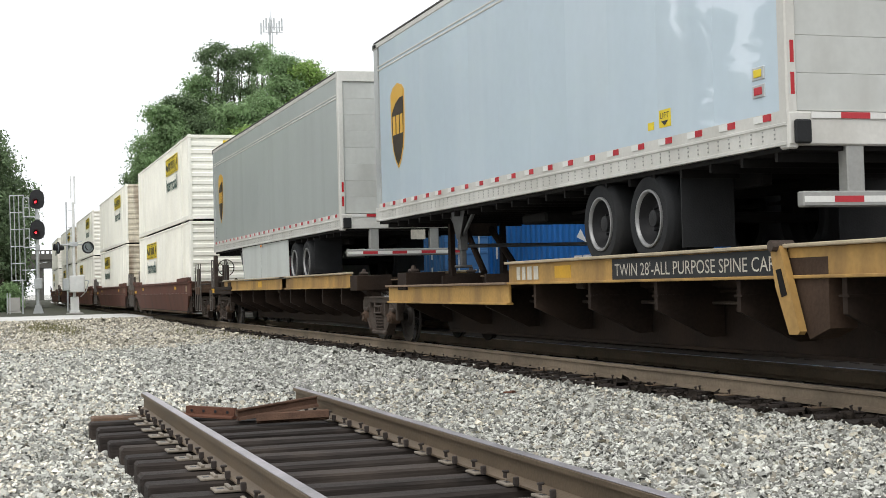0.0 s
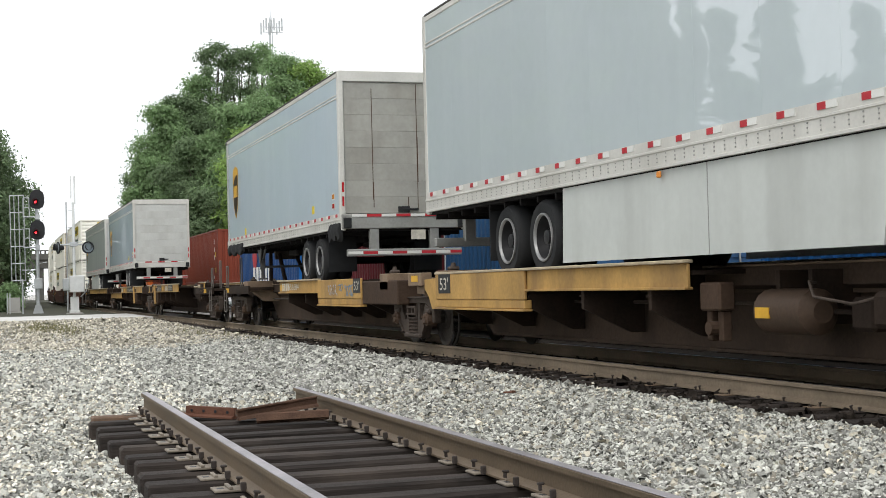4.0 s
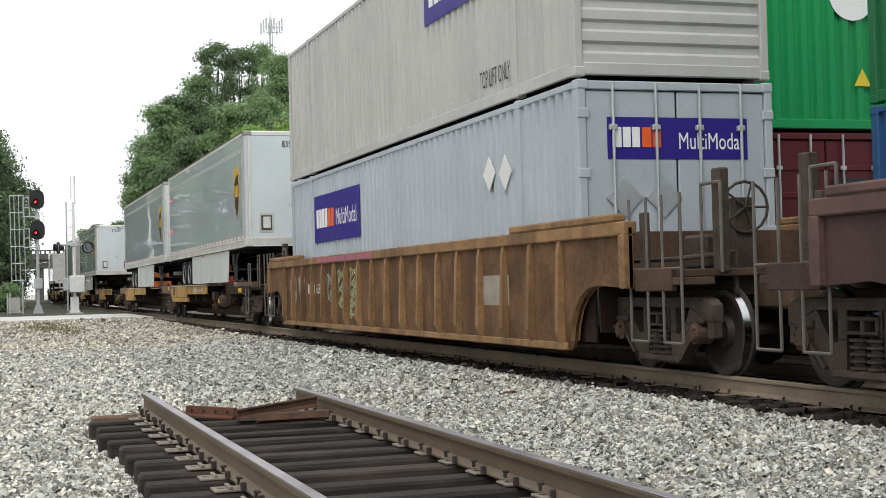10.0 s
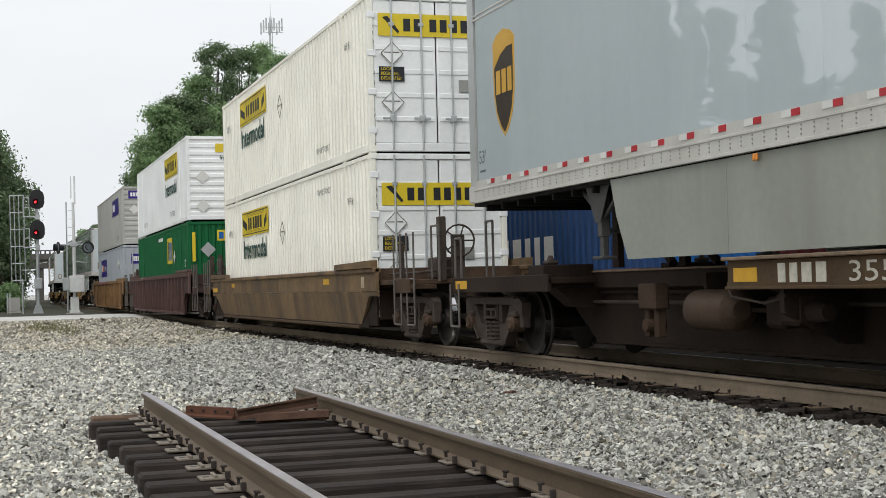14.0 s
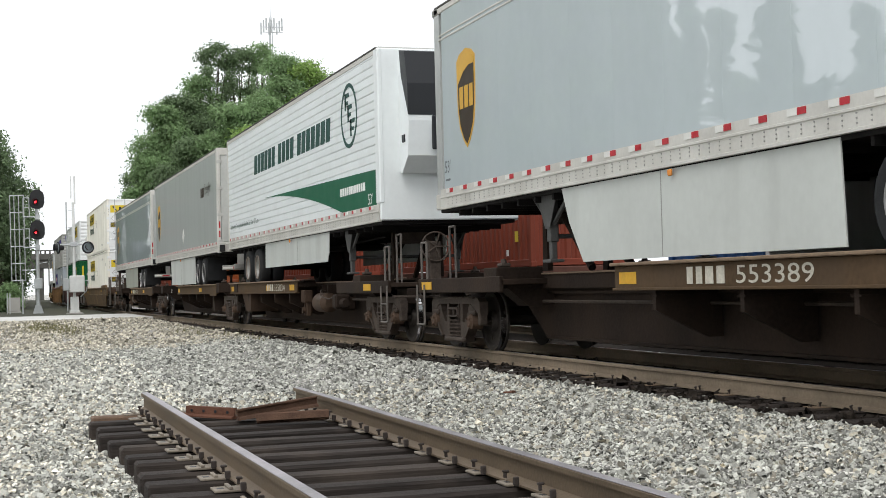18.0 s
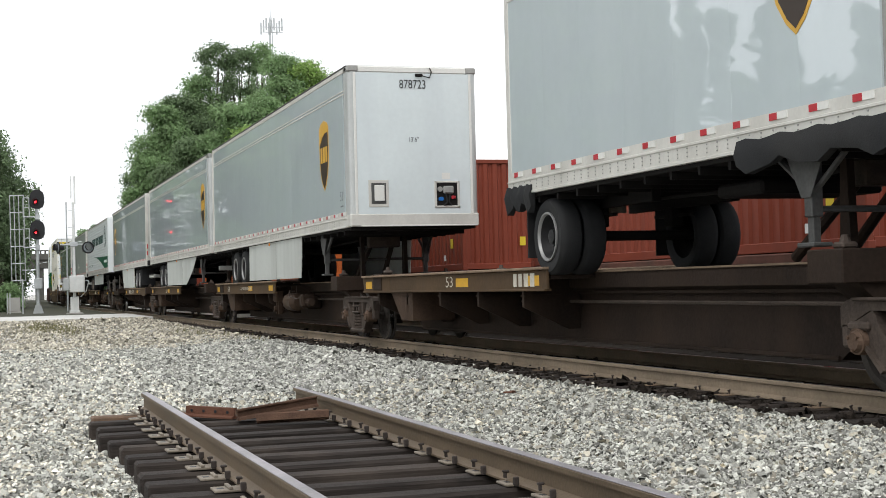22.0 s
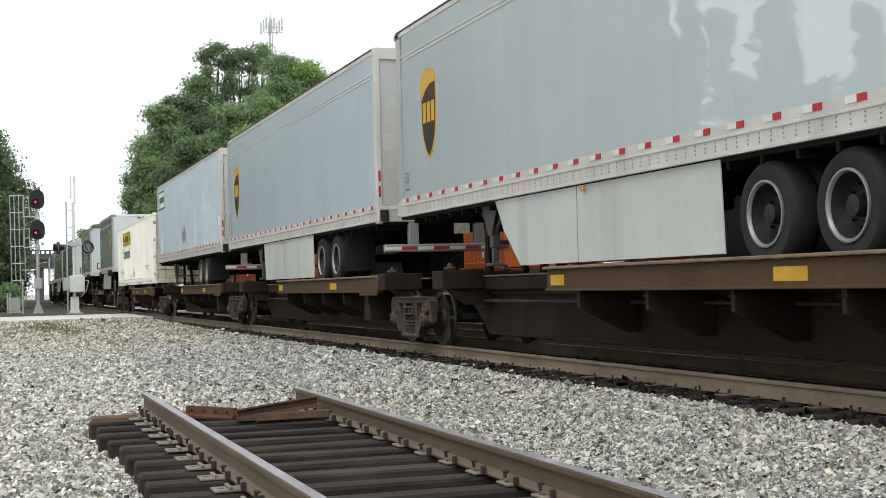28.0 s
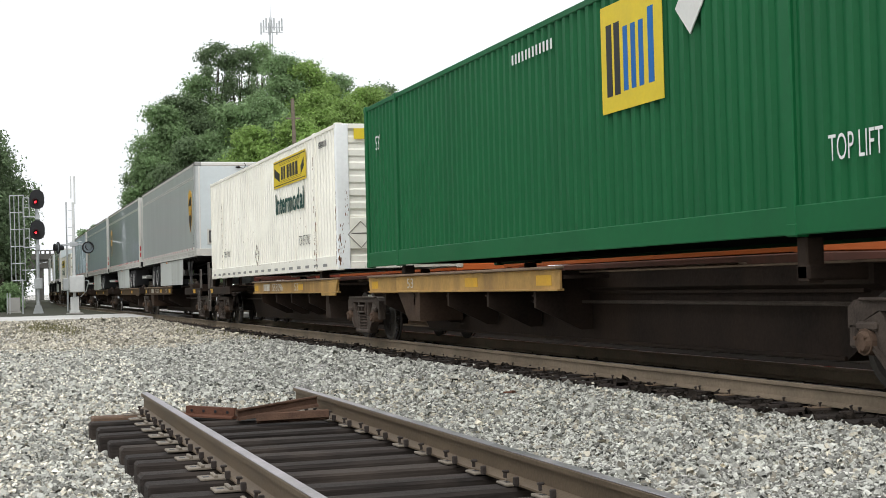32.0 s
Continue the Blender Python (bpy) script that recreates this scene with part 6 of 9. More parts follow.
# ---- loose stones ----
def stones(name, count, area, size, seed, label, material=None, lift=0.0):
    """Many angular stones as one heap; area: a function that gives a place for two random numbers."""
    r = np.random.RandomState(seed)
    base = np.array([(-1, -1, -0.8), (1, -1, -0.8), (1, 1, -0.8), (-1, 1, -0.8), (-0.7, -0.7, 0.8), (0.7, -0.7, 0.8), (0.7, 0.7, 0.8), (-0.7, 0.7, 0.8)]) * 0.6
    face = np.array([(0, 1, 5, 4), (1, 2, 6, 5), (2, 3, 7, 6), (3, 0, 4, 7), (4, 5, 6, 7)])
    xy = area(r, count)
    n = len(xy)
    v = np.repeat(base[None], n, 0) + r.uniform(-0.28, 0.28, (n, 8, 3))
    s = size * r.lognormal(0, 0.35, (n, 1, 1)) * r.uniform(0.75, 1.25, (n, 1, 3)) * np.array([1.15, 0.95, 1.0])
    v = v * s
    a = r.uniform(0, 2 * np.pi, n)
    tx, ty = r.normal(0, 0.8, n), r.normal(0, 0.8, n)
    ca, sa = np.cos(a), np.sin(a)
    x, y, z = v[..., 0].copy(), v[..., 1].copy(), v[..., 2].copy()
    z, y = z * np.cos(tx)[:, None] - y * np.sin(tx)[:, None], z * np.sin(tx)[:, None] + y * np.cos(tx)[:, None]
    z, x = z * np.cos(ty)[:, None] - x * np.sin(ty)[:, None], z * np.sin(ty)[:, None] + x * np.cos(ty)[:, None]
    x, y = x * ca[:, None] - y * sa[:, None], x * sa[:, None] + y * ca[:, None]
    gz = np.array([ground_z(p, q) for p, q in xy])
    v = np.stack([x + xy[:, :1], y + xy[:, 1:2], z + gz[:, None] + lift + r.uniform(-0.006, 0.02, (n, 1))], -1).reshape(-1, 3)
    f = (face[None] + 8 * np.arange(n)[:, None, None]).reshape(-1, 4).tolist()
    me = bpy.data.meshes.new(name)
    me.from_pydata(v.tolist(), [], f)
    me.materials.append(material or M_STONE)
    return tagged(new(name, me), label, "gravel", kind="stuff")


def field(y0, y1, skip):
    def f(r, n):
        y = r.uniform(y0, y1, n)
        lo = np.maximum(-0.06 * y - 0.3, -3)
        x = lo + (6.78 + 0.10 * np.sin(y * 1.7) + 0.06 * np.sin(y * 5.1) - lo) * r.uniform(0, 1, n)
        keep = np.ones(n, bool)
        if skip:
            inside = (np.abs(x - PX) < 1.26) & (y < 14.2)
            keep &= ~(inside & (r.uniform(0, 1, n) < 0.985))
        keep &= ~((np.abs(x - (TRACK_X - 0.7535)) < 0.1))
        return np.stack([x, y], -1)[keep]
    return f


def pale(r, n):
    y = r.uniform(7, 40, n)
    lo = np.maximum(-0.06 * y - 0.3, -3)
    x = lo + (1.9 + 0.03 * y - lo) * r.uniform(0, 1, n) ** 1.3
    return np.stack([x, y], -1)[~((np.abs(x - PX) < 1.3) & (y < 14.2))]


def strip(r, n):
    y = r.uniform(6, 40, n)
    return np.stack([r.uniform(6.62, 9.6, n), y], -1)


stones("ballast", 62000, field(5.5, 15, True), 0.0172, 1, "loose grey and white crushed stone ballast")
stones("ballast", 9000, field(7.5, 18, True), 0.02, 4, "loose buff and grey crushed stone ballast", M_STONE_WARM)
stones("ballast", 17000, pale, 0.019, 6, "dusty pale crushed stone beside the loose track", M_STONE_PALE)
stones("ballast", 32000, field(15, 36, False), 0.025, 2, "loose grey crushed stone ballast along the track")
stones("ballast", 16000, field(34, 61, False), 0.036, 8, "loose pale crushed stone towards the crossing", M_STONE_WARM)
stones("track_ballast", 6000, strip, 0.034, 3, "dark grimy ballast between the rails, train shade in its colour", M_STONE_DARK, 0.025)
# bed coloured near black for the shade beneath and behind the trains
bed = thing("track_bed", "dark ballast bed under and beyond both tracks, shade put into colour", "ballast", kind="structure")
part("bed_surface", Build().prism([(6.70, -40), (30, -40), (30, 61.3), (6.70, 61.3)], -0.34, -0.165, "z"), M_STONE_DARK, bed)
leaf = thing("dead_leaf", "curled brown dead leaf on the stones", "leaf", at=pose(5.5, 14.6, -0.2))
part("blade", Build().prism([(-0.07, 0), (0, 0.05), (0.07, 0.01), (0, -0.05)], 0.03, 0.045, "z").prism([(0.03, -0.03), (0.09, 0.03), (0.05, 0.09)], 0.02, 0.05, "z"), M_RUST, leaf)


# ---- crossing signal, wayside signal, poles ----
def crossing_signal():
    m = thing("crossing_signal", "white crossing signal mast with two round lamps and a control box", "signal", at=pose(4.62, 78.0, -0.03))
    part("base", Build().prism([(-0.46, -0.1), (0.46, -0.1), (0.40, 0.06), (-0.40, 0.06)], -0.42, 0.42, "y"), M_CONCRETE, m)
    part("pedestal", Build().box(-0.22, 0.22, -0.2, 0.2, 0.06, 0.92, 0.02).box(-0.27, 0.27, -0.24, 0.24, 0.06, 0.18, 0.01), M_POLE_WHITE, m, "white mast foot")
    part("mast", Build().cyl((0, 0, 0.3), (0, 0, 6.0), 0.085, 0.075, 12).cyl((0.09, 0, 5.9), (0.09, 0, 7.4), 0.045, n=8).cyl((-0.1, 0, 6.2), (-0.1, 0, 7.4), 0.03, n=8), M_POLE_WHITE, m)
    part("control_box", Build().box(-0.28, 0.52, -0.45, -0.1, 1.15, 2.05, 0.04), M_POLE_WHITE, m, "white control box")
    part("junction_box", Build().box(-0.62, -0.3, -0.42, -0.12, 1.25, 1.9, 0.03), M_GALV, m)
    part("cross_arm", Build().cyl((-0.85, 0, 3.72), (0.85, 0, 3.72), 0.045, n=8).box(-0.2, 0.2, -0.12, 0.12, 3.62, 3.86, 0.02), M_GALV, m)
    for sx in (-1, 1):
        lamp = part("lamp", Build().cyl((sx * 0.72, -0.12, 3.55), (sx * 0.72, -0.06, 3.55), 0.33, n=20).cyl((sx * 0.72, -0.06, 3.55), (sx * 0.72, 0.2, 3.55), 0.16, 0.12, 12), M_SIGNAL_BLACK, m, "round lamp with dark backing")
        lamp.matrix_basis = Matrix.Translation((sx * 0.72, 0, 0)) @ pose(0, 0, 0, 0, 0, -78 if sx < 0 else 14) @ Matrix.Translation((-sx * 0.72, 0, 0))
        part("hood", Build().cyl((sx * 0.72, -0.32, 3.6), (sx * 0.72, -0.12, 3.58), 0.19, 0.19, 14, False), M_SIGNAL_BLACK, lamp)
        part("lens", Build().cyl((sx * 0.72, -0.15, 3.55), (sx * 0.72, -0.12, 3.55), 0.26, n=18), M_LENS, lamp)
    for k in range(4):
        part("step_peg", Build().cyl((-0.28, 0, 4.2 + k * 0.45), (0.02, 0, 4.2 + k * 0.45), 0.015, n=5), M_GALV, m)
    part("conduit", Build().tube([(0.5, -0.1, 1.8), (0.75, -0.1, 1.75), (0.6, -0.1, 1.2), (0.3, -0.1, 0.9)], 0.03), M_GALV, m)


def wayside_signal():
    m = thing("block_signal", "tall block signal, two dark heads showing red, caged ladder", "signal", at=pose(2.95, 84.0, -0.03))
    part("base", Build().prism([(-0.3, 0.0), (0.3, 0.0), (0.14, 0.5), (-0.14, 0.5)], -0.2, 0.2, "y"), M_GALV, m)
    part("mast", Build().cyl((0, 0, 0), (0, 0, 6.7), 0.11, 0.09, 12), M_GALV, m)
    part("case", Build().box(-0.2, 0.25, -0.3, 0.1, 1.4, 2.0, 0.03), M_GALV, m)
    for z in (4.62, 6.38):
        hd = part("signal_head", Build().prism([(-0.40, z - 0.1), (-0.34, z - 0.28), (-0.12, z - 0.38), (0.16, z - 0.38), (0.34, z - 0.28), (0.42, z - 0.05), (0.42, z + 0.32), (0.34, z + 0.56), (0.14, z + 0.72), (-0.1, z + 0.72), (-0.32, z + 0.55), (-0.40, z + 0.28)], -0.3, -0.22, "y")
                  .cyl((0, -0.2, z), (0, 0.25, z), 0.3, n=14), M_SIGNAL_BLACK, m, "dark oval signal head")
        part("visor", Build().cyl((-0.08, -0.62, z + 0.02), (-0.08, -0.3, z), 0.16, 0.16, 14, False), M_SIGNAL_BLACK, hd)
        part("red_light", Build().cyl((-0.08, -0.36, z), (-0.08, -0.32, z), 0.065, n=14), M_SIGNAL_RED, hd, "lit red light")
        part("bracket", Build().box(-0.1, 0.15, -0.2, 0.15, z - 1.0, z - 0.7, 0.02), M_GALV, m)
    lad = Build()
    for x in (-1.55, -1.7):
        lad.box(x - 0.03, x + 0.03, -0.05, 0.05, -0.0, 1.2)
    part("stand", lad, M_GALV, m)
    cage = Build()
    xs = (-1.43, -1.20, -0.95, -0.67)
    for x in xs:
        cage.tube([(x, 0, 1.87), (x - 0.05, 0, 6.8)], 0.03, 5)
    for k in range(6):
        z = 1.9 + k * 0.975
        sh = -0.05 * (z - 1.9) / 4.9
        cage.tube([(-1.43 + sh, 0, z), (-0.67 + sh, 0, z + 0.02)], 0.03, 5)
    part("ladder_cage", cage, M_GALV, m, "galvanised ladder cage")
    side = Build()
    for z0, z1 in ((3.8, 4.86), (5.55, 6.64)):
        side.tube([(-0.75, 0, z0), (-0.75, 0, z1), (-0.42, 0, z1), (-0.42, 0, z0), (-0.75, 0, z0)], 0.03, 5)
        side.tube([(-0.75, 0, (z0 + z1) / 2), (-0.42, 0, (z0 + z1) / 2)], 0.025, 5)
        side.tube([(-0.75, 0, z0), (0, 0, z0)], 0.035, 5)
    part("guard_frame", side, M_GALV, m)
    part("ladder_leg", Build().tube([(-0.85, 0, 0.0), (-0.85, 0, 2.0)], 0.05, 6).tube([(-0.85, 0, 2.5), (0, 0, 2.5)], 0.03, 5), M_GALV, m)


crossing_signal()
wayside_signal()
for px, py, ph in ((4.92, 90, 6.85), (4.55, 130, 6.3)):
    p = thing("thin_pole", "thin dark pole beyond the crossing", "pole", at=pose(px, py, -0.1))
    part("shaft", Build().cyl((0, 0, 0), (0, 0, ph), 0.06, 0.04, 6), M_GALV, p)
    part("arm", Build().tube([(0, 0, ph * 0.62), (0.9, 0, ph * 0.64)], 0.03, 5), M_GALV, p)
up = thing("utility_pole", "weathered wooden utility pole behind the trains", "pole", at=pose(21.8, 100.0, -0.3, 0, -1.2, 0))
part("shaft", Build().cyl((0, 0, 0), (0, 0, 15.1), 0.17, 0.13, 10), M_WOOD, up)
part("cross_arm", Build().box(-0.5, 0.5, -0.06, 0.06, 13.6, 13.72, 0.01), M_WOOD, up)
cab = thing("relay_cabinet", "small pale cabinet among weeds beyond the road", "cabinet", at=pose(1.75, 90.0, -0.05))
part("body", Build().box(-0.35, 0.35, -0.3, 0.3, 0.1, 0.95, 0.03), M_CONCRETE, cab)
part("plinth", Build().box(-0.4, 0.4, -0.35, 0.35, 0, 0.1, 0.02), M_CONCRETE, cab)


def overpass():
    m = thing("overpass", "dark concrete road bridge over the tracks with a pale railing", "bridge", kind="structure", at=pose(2.6, 296, 0))
    part("deck", Build().box(-80, 34, -4, 4, 8.0, 9.2, 0.05), M_BRIDGE, m)
    part("girder", Build().box(-80, 34, -3.6, -3.1, 6.35, 8.0, 0.03), M_BRIDGE, m)
    part("girder", Build().box(-80, 34, 3.1, 3.6, 6.35, 8.0, 0.03), M_BRIDGE, m)
    for x, hw in ((8.1, 0.75), (-1.5, 0.8), (31.0, 0.8)):
        part("pier", Build().box(x - hw, x + hw, -3, 3, -0.3, 6.4, 0.05), M_BRIDGE, m)
    for i in range(14):
        part("railing_post", Build().box(3.6 + i * 0.9, 3.92 + i * 0.9, -4.0, -3.8, 9.2, 9.75, 0.01), M_BRIDGE, m)
    part("railing", Build().box(-80, 34, -4.05, -3.75, 9.75, 9.95, 0.02), M_BRIDGE, m)


overpass()


# ---- trees ----
def leaf_cloud(pts, out, size, seed, n_each, leaf):
    """Small leaves scattered round the given centres, most of them facing outwards."""
    r = np.random.RandomState(seed)
    c = np.repeat(pts, n_each, 0)
    n = len(c)
    c = c + r.normal(0, 1, (n, 3)) * size * np.array([1.3, 1.3, 0.8])
    w = np.repeat(out, n_each, 0) + np.array([0, 0, 0.35]) + r.normal(0, 0.75, (n, 3))
    w /= np.linalg.norm(w, axis=1)[:, None]
    a = np.cross(w, r.normal(0, 1, (n, 3)))
    a /= np.linalg.norm(a, axis=1)[:, None]
    b = np.cross(w, a)
    s = leaf * r.uniform(0.5, 1.3, (n, 1))
    v = np.stack([c - a * s, c + a * s * 0.5 + b * s * 0.8, c + a * s * 0.7 - b * s * 0.7], 1).reshape(-1, 3)
    return v, np.arange(3 * n).reshape(-1, 3)


def crown_of(t, v, f, material):
    me = bpy.data.meshes.new("crown")
    me.from_pydata(v.tolist(), [], f.tolist())
    part("crown", me, material, t, kind="stuff")


def tree(x, y, h, w, material, seed, z0=-0.3, crown_from=0.25, clump=0.42, dense=1.0, leaf=0.3, each=17, name="tree", label="leafy green tree in full summer leaf", nl=13, lobe=1.0):
    r = np.random.RandomState(seed)
    t = thing(name, label, "tree", "trees", at=pose(x, y, z0))
    b = Build()
    b.cyl((0, 0, 0), (0, 0, h * 0.45), w * 0.05 + 0.12, w * 0.035 + 0.06, 8)
    b.cyl((0, 0, h * 0.45), (0.2, 0, h * 0.85), w * 0.035 + 0.06, 0.05, 7)
    lobes = []
    for i in range(nl):
        zz = h * (crown_from + (0.93 - crown_from) * (i + 0.5) / nl)
        k = math.sin(math.pi * min(0.97, max(0.12, (zz / h - crown_from + 0.12) / (1.12 - crown_from))))
        a = 2.4 * i + r.uniform(-0.7, 0.7)
        d = w * 0.33 * k * r.uniform(0.7, 1.1)
        p = Vector((d * math.cos(a), d * math.sin(a), zz))
        lobes.append((p, w * lobe * r.uniform(0.17, 0.26) * (0.5 + 0.6 * k)))
        b.cyl((0, 0, zz * 0.72), tuple(p), 0.12, 0.03, 5)
    lobes.append((Vector((0, 0, h * 0.9)), w * 0.17))
    part("trunk", b, M_BARK, t)
    pts, out = [], []
    for p, rad in lobes:
        n = int(dense * 46 * (rad / clump) ** 2 / 10) + 3
        q = r.normal(0, 1, (n, 3))
        q[:, 2] = np.abs(q[:, 2]) * np.where(r.uniform(0, 1, n) < 0.72, 1, -1)
        q /= np.linalg.norm(q, axis=1)[:, None]
        out.append(q)
        pts.append(np.array(p) + q * rad * r.uniform(0.6, 1.12, (n, 1)) ** 0.6 * np.array([1, 1, 0.85]))
    v, f = leaf_cloud(np.concatenate(pts), np.concatenate(out), clump * 0.8, seed + 1, each, leaf)
    crown_of(t, v, f, material)
    return t


def slim_tree(x, y, h, w, seed):
    """A narrow tree that runs to a point."""
    r = np.random.RandomState(seed)
    t = thing("tree", "tall narrow leafy tree across from the tracks", "tree", "trees", at=pose(x, y, -0.3))
    part("trunk", Build().cyl((0, 0, 0), (0, 0, h * 0.9), 0.22, 0.04, 7), M_BARK, t)
    n = int(34 * h)
    u = r.uniform(0.03, 1.0, n) ** 1.15
    a = r.uniform(0, 2 * np.pi, n)
    rad = 0.5 * w * (1 - u) ** 0.75 * (0.75 + 0.35 * np.sin(u * 19 + seed)) * np.sqrt(r.uniform(0.05, 1, n)) + 0.05
    d = np.stack([np.cos(a), np.sin(a), np.full(n, 0.25)], -1)
    c = np.stack([rad * d[:, 0], rad * d[:, 1], u * h], -1)
    v, f = leaf_cloud(c, d, 0.16, seed + 1, 3, 0.42)
    crown_of(t, v, f, M_LEAF_DARK)


# x, y, height, width, leaves
WOOD = ((20.4, 186, 18.5, 7, 0), (22.0, 190, 21, 9, 1), (23.1, 188, 27, 10, 0), (26.3, 192, 29, 11, 1), (28.6, 194, 32.5, 11, 0), (31.3, 196, 38, 11, 1), (34.6, 197, 37.5, 11, 1),
        (38.0, 198, 38.5, 10, 0), (37.8, 180, 33, 12, 0), (40.5, 178, 32, 11, 2), (42.5, 184, 30, 11, 0), (28.8, 166, 24, 11, 0), (24.0, 170, 20, 10, 1), (33.0, 168, 25, 11, 0),
        (28.0, 150, 19, 9, 2), (32.5, 148, 20, 9, 2), (37.3, 160, 25, 10, 2), (41.5, 162, 24, 10, 2), (46.3, 186, 31.5, 11, 0), (47.0, 172, 27.5, 11, 2), (51.0, 185, 30, 11, 0),
        (54.5, 191, 31, 10, 1), (58.0, 191, 30, 10, 0), (62.0, 196, 31, 11, 0), (22.5, 152, 12, 8, 1), (52.5, 165, 23, 11, 2), (21.5, 172, 14, 7, 0))
SPARSE = (4, 5, 6, 7, 21)     # open crowns with sky between the boughs
for k, (x, y, hh, ww, c) in enumerate(WOOD):
    tree(x, y, hh, ww, (M_LEAF, M_LEAF_DARK, M_LEAF_LIGHT)[c], 11 + k, clump=0.5, leaf=0.205, each=24, dense=1.0 if k not in SPARSE else 0.8, nl=13 if k not in SPARSE else 24, lobe=1.0 if k not in SPARSE else 0.52)
# beyond the crossing
tree(0.2, 116, 15, 7, M_LEAF_DARK, 51, crown_from=0.05, leaf=0.15, each=24)
tree(1.2, 117, 13.8, 4.4, M_LEAF_DARK, 52, crown_from=0.25, leaf=0.13, clump=0.36, each=26)
tree(-5.5, 112, 19, 11, M_LEAF, 53, crown_from=0.1, leaf=0.2)
tree(2.5, 120, 10.2, 3.2, M_LEAF_DARK, 54, crown_from=0.5, leaf=0.13, clump=0.36, each=26)
tree(1.3, 121, 8.0, 5.0, M_LEAF_DARK, 57, crown_from=0.02, leaf=0.15, each=24)
tree(-0.8, 128, 9, 7, M_LEAF_DARK, 55, crown_from=0.02, leaf=0.2)
tree(1.5, 95, 2.0, 1.5, M_LEAF, 35, crown_from=0.1, clump=0.2, leaf=0.1, name="shrub", label="low yellow-green shrub beside the cabinet")
# bank trees added to keep sky light off the far cars
for k, (x, y, hh, ww) in enumerate(((0.4, 140, 11, 5), (0.7, 156, 12, 5.5), (1.1, 172, 12, 5.5), (1.4, 190, 13, 6), (2.0, 212, 13, 6), (2.7, 236, 13, 6))):
    tree(x, y, hh, ww, M_LEAF_DARK, 300 + k, crown_from=0.05, leaf=0.26, clump=0.5, label="leafy tree added on the bank to shade the bend")
tree(21.6, 330, 16.6, 4.2, M_LEAF, 36)
for k, (x, hh) in enumerate(((26.0, 17.6), (30.5, 18.4), (35.5, 18.8), (41.0, 19.0))):
    tree(x, 338, hh, 8.5, M_LEAF_DARK, 37 + k, crown_from=0.1, label="leafy tree far beyond the bridge")
# the wood's edge across from the train, mirrored in the trailers' sides
rt = random.Random(77)
for k in range(17):
    y = 34 + k * 3.4 + rt.uniform(-0.6, 0.6)
    tree(-30 + rt.uniform(-1.5, 1.0), y, rt.uniform(6.0, 8.0) + max(0, y - 76) * 0.7, 5.6, M_LEAF_DARK, 200 + k, crown_from=0.04, clump=0.6, leaf=0.55, dense=1.5, label="bushy tree at the wood's edge across from the tracks")
for k in range(34):
    y = 46 + k * 1.42 + rt.uniform(-0.5, 0.5)
    slim_tree(-28 + rt.uniform(-1.0, 1.0), y, rt.choice((9, 11, 13, 14.5, 16)) + max(0, y - 60) * 0.16, rt.uniform(1.0, 2.3), 260 + k)
for k in range(20):
    tree(-30 + rt.uniform(-3, 2), 94 + k * 6.5 + rt.uniform(-1.0, 1.0), rt.uniform(24, 30) + k * 0.6, rt.uniform(9, 11), M_LEAF_DARK, 320 + k, crown_from=0.06, clump=0.9, leaf=0.8, dense=1.7,
         label="tall leafy tree at the wood's edge across from the tracks")
# behind the far track, seen through the gaps
tree(38, 62, 8, 7, M_LEAF, 41)
tree(46, 66, 9, 8, M_LEAF_LIGHT, 42)
tree(54, 70, 9, 9, M_LEAF, 43)


def cell_tower():
    t = thing("antenna_mast", "slender antenna tower rising behind the trees", "tower", at=pose(44.0, 220, -0.3))
    b = Build()
    for dx, dy in ((-0.35, -0.2), (0.35, -0.2), (0, 0.4)):
        b.cyl((dx, dy, 0), (dx * 0.6, dy * 0.6, 44.5), 0.08, 0.06, 6)
    for k in range(29):
        z = k * 1.5
        b.tube([(-0.32, -0.2, z), (0.32, -0.2, z + 0.75), (-0.32, -0.2, z + 1.5)], 0.03, 4)
    part("lattice", b, M_GALV, t)
    part("whip", Build().cyl((0, 0, 44.0), (0, 0, 47.4), 0.05, 0.02, 6), M_GALV, t)
    for i in range(9):
        x = -1.7 + i * 0.42
        part("antenna", Build().box(x - 0.11, x + 0.11, -0.9, -0.75, 41.6 + (i % 3) * 0.35, 43.5 + (i % 3) * 0.4, 0.02), M_GALV, t)
    part("ring", Build().tube([(-1.9, -0.7, 42.8), (1.9, -0.7, 42.8)], 0.05, 5).tube([(-1.9, -0.7, 42.0), (1.9, -0.7, 42.0)], 0.05, 5), M_GALV, t)


cell_tower()

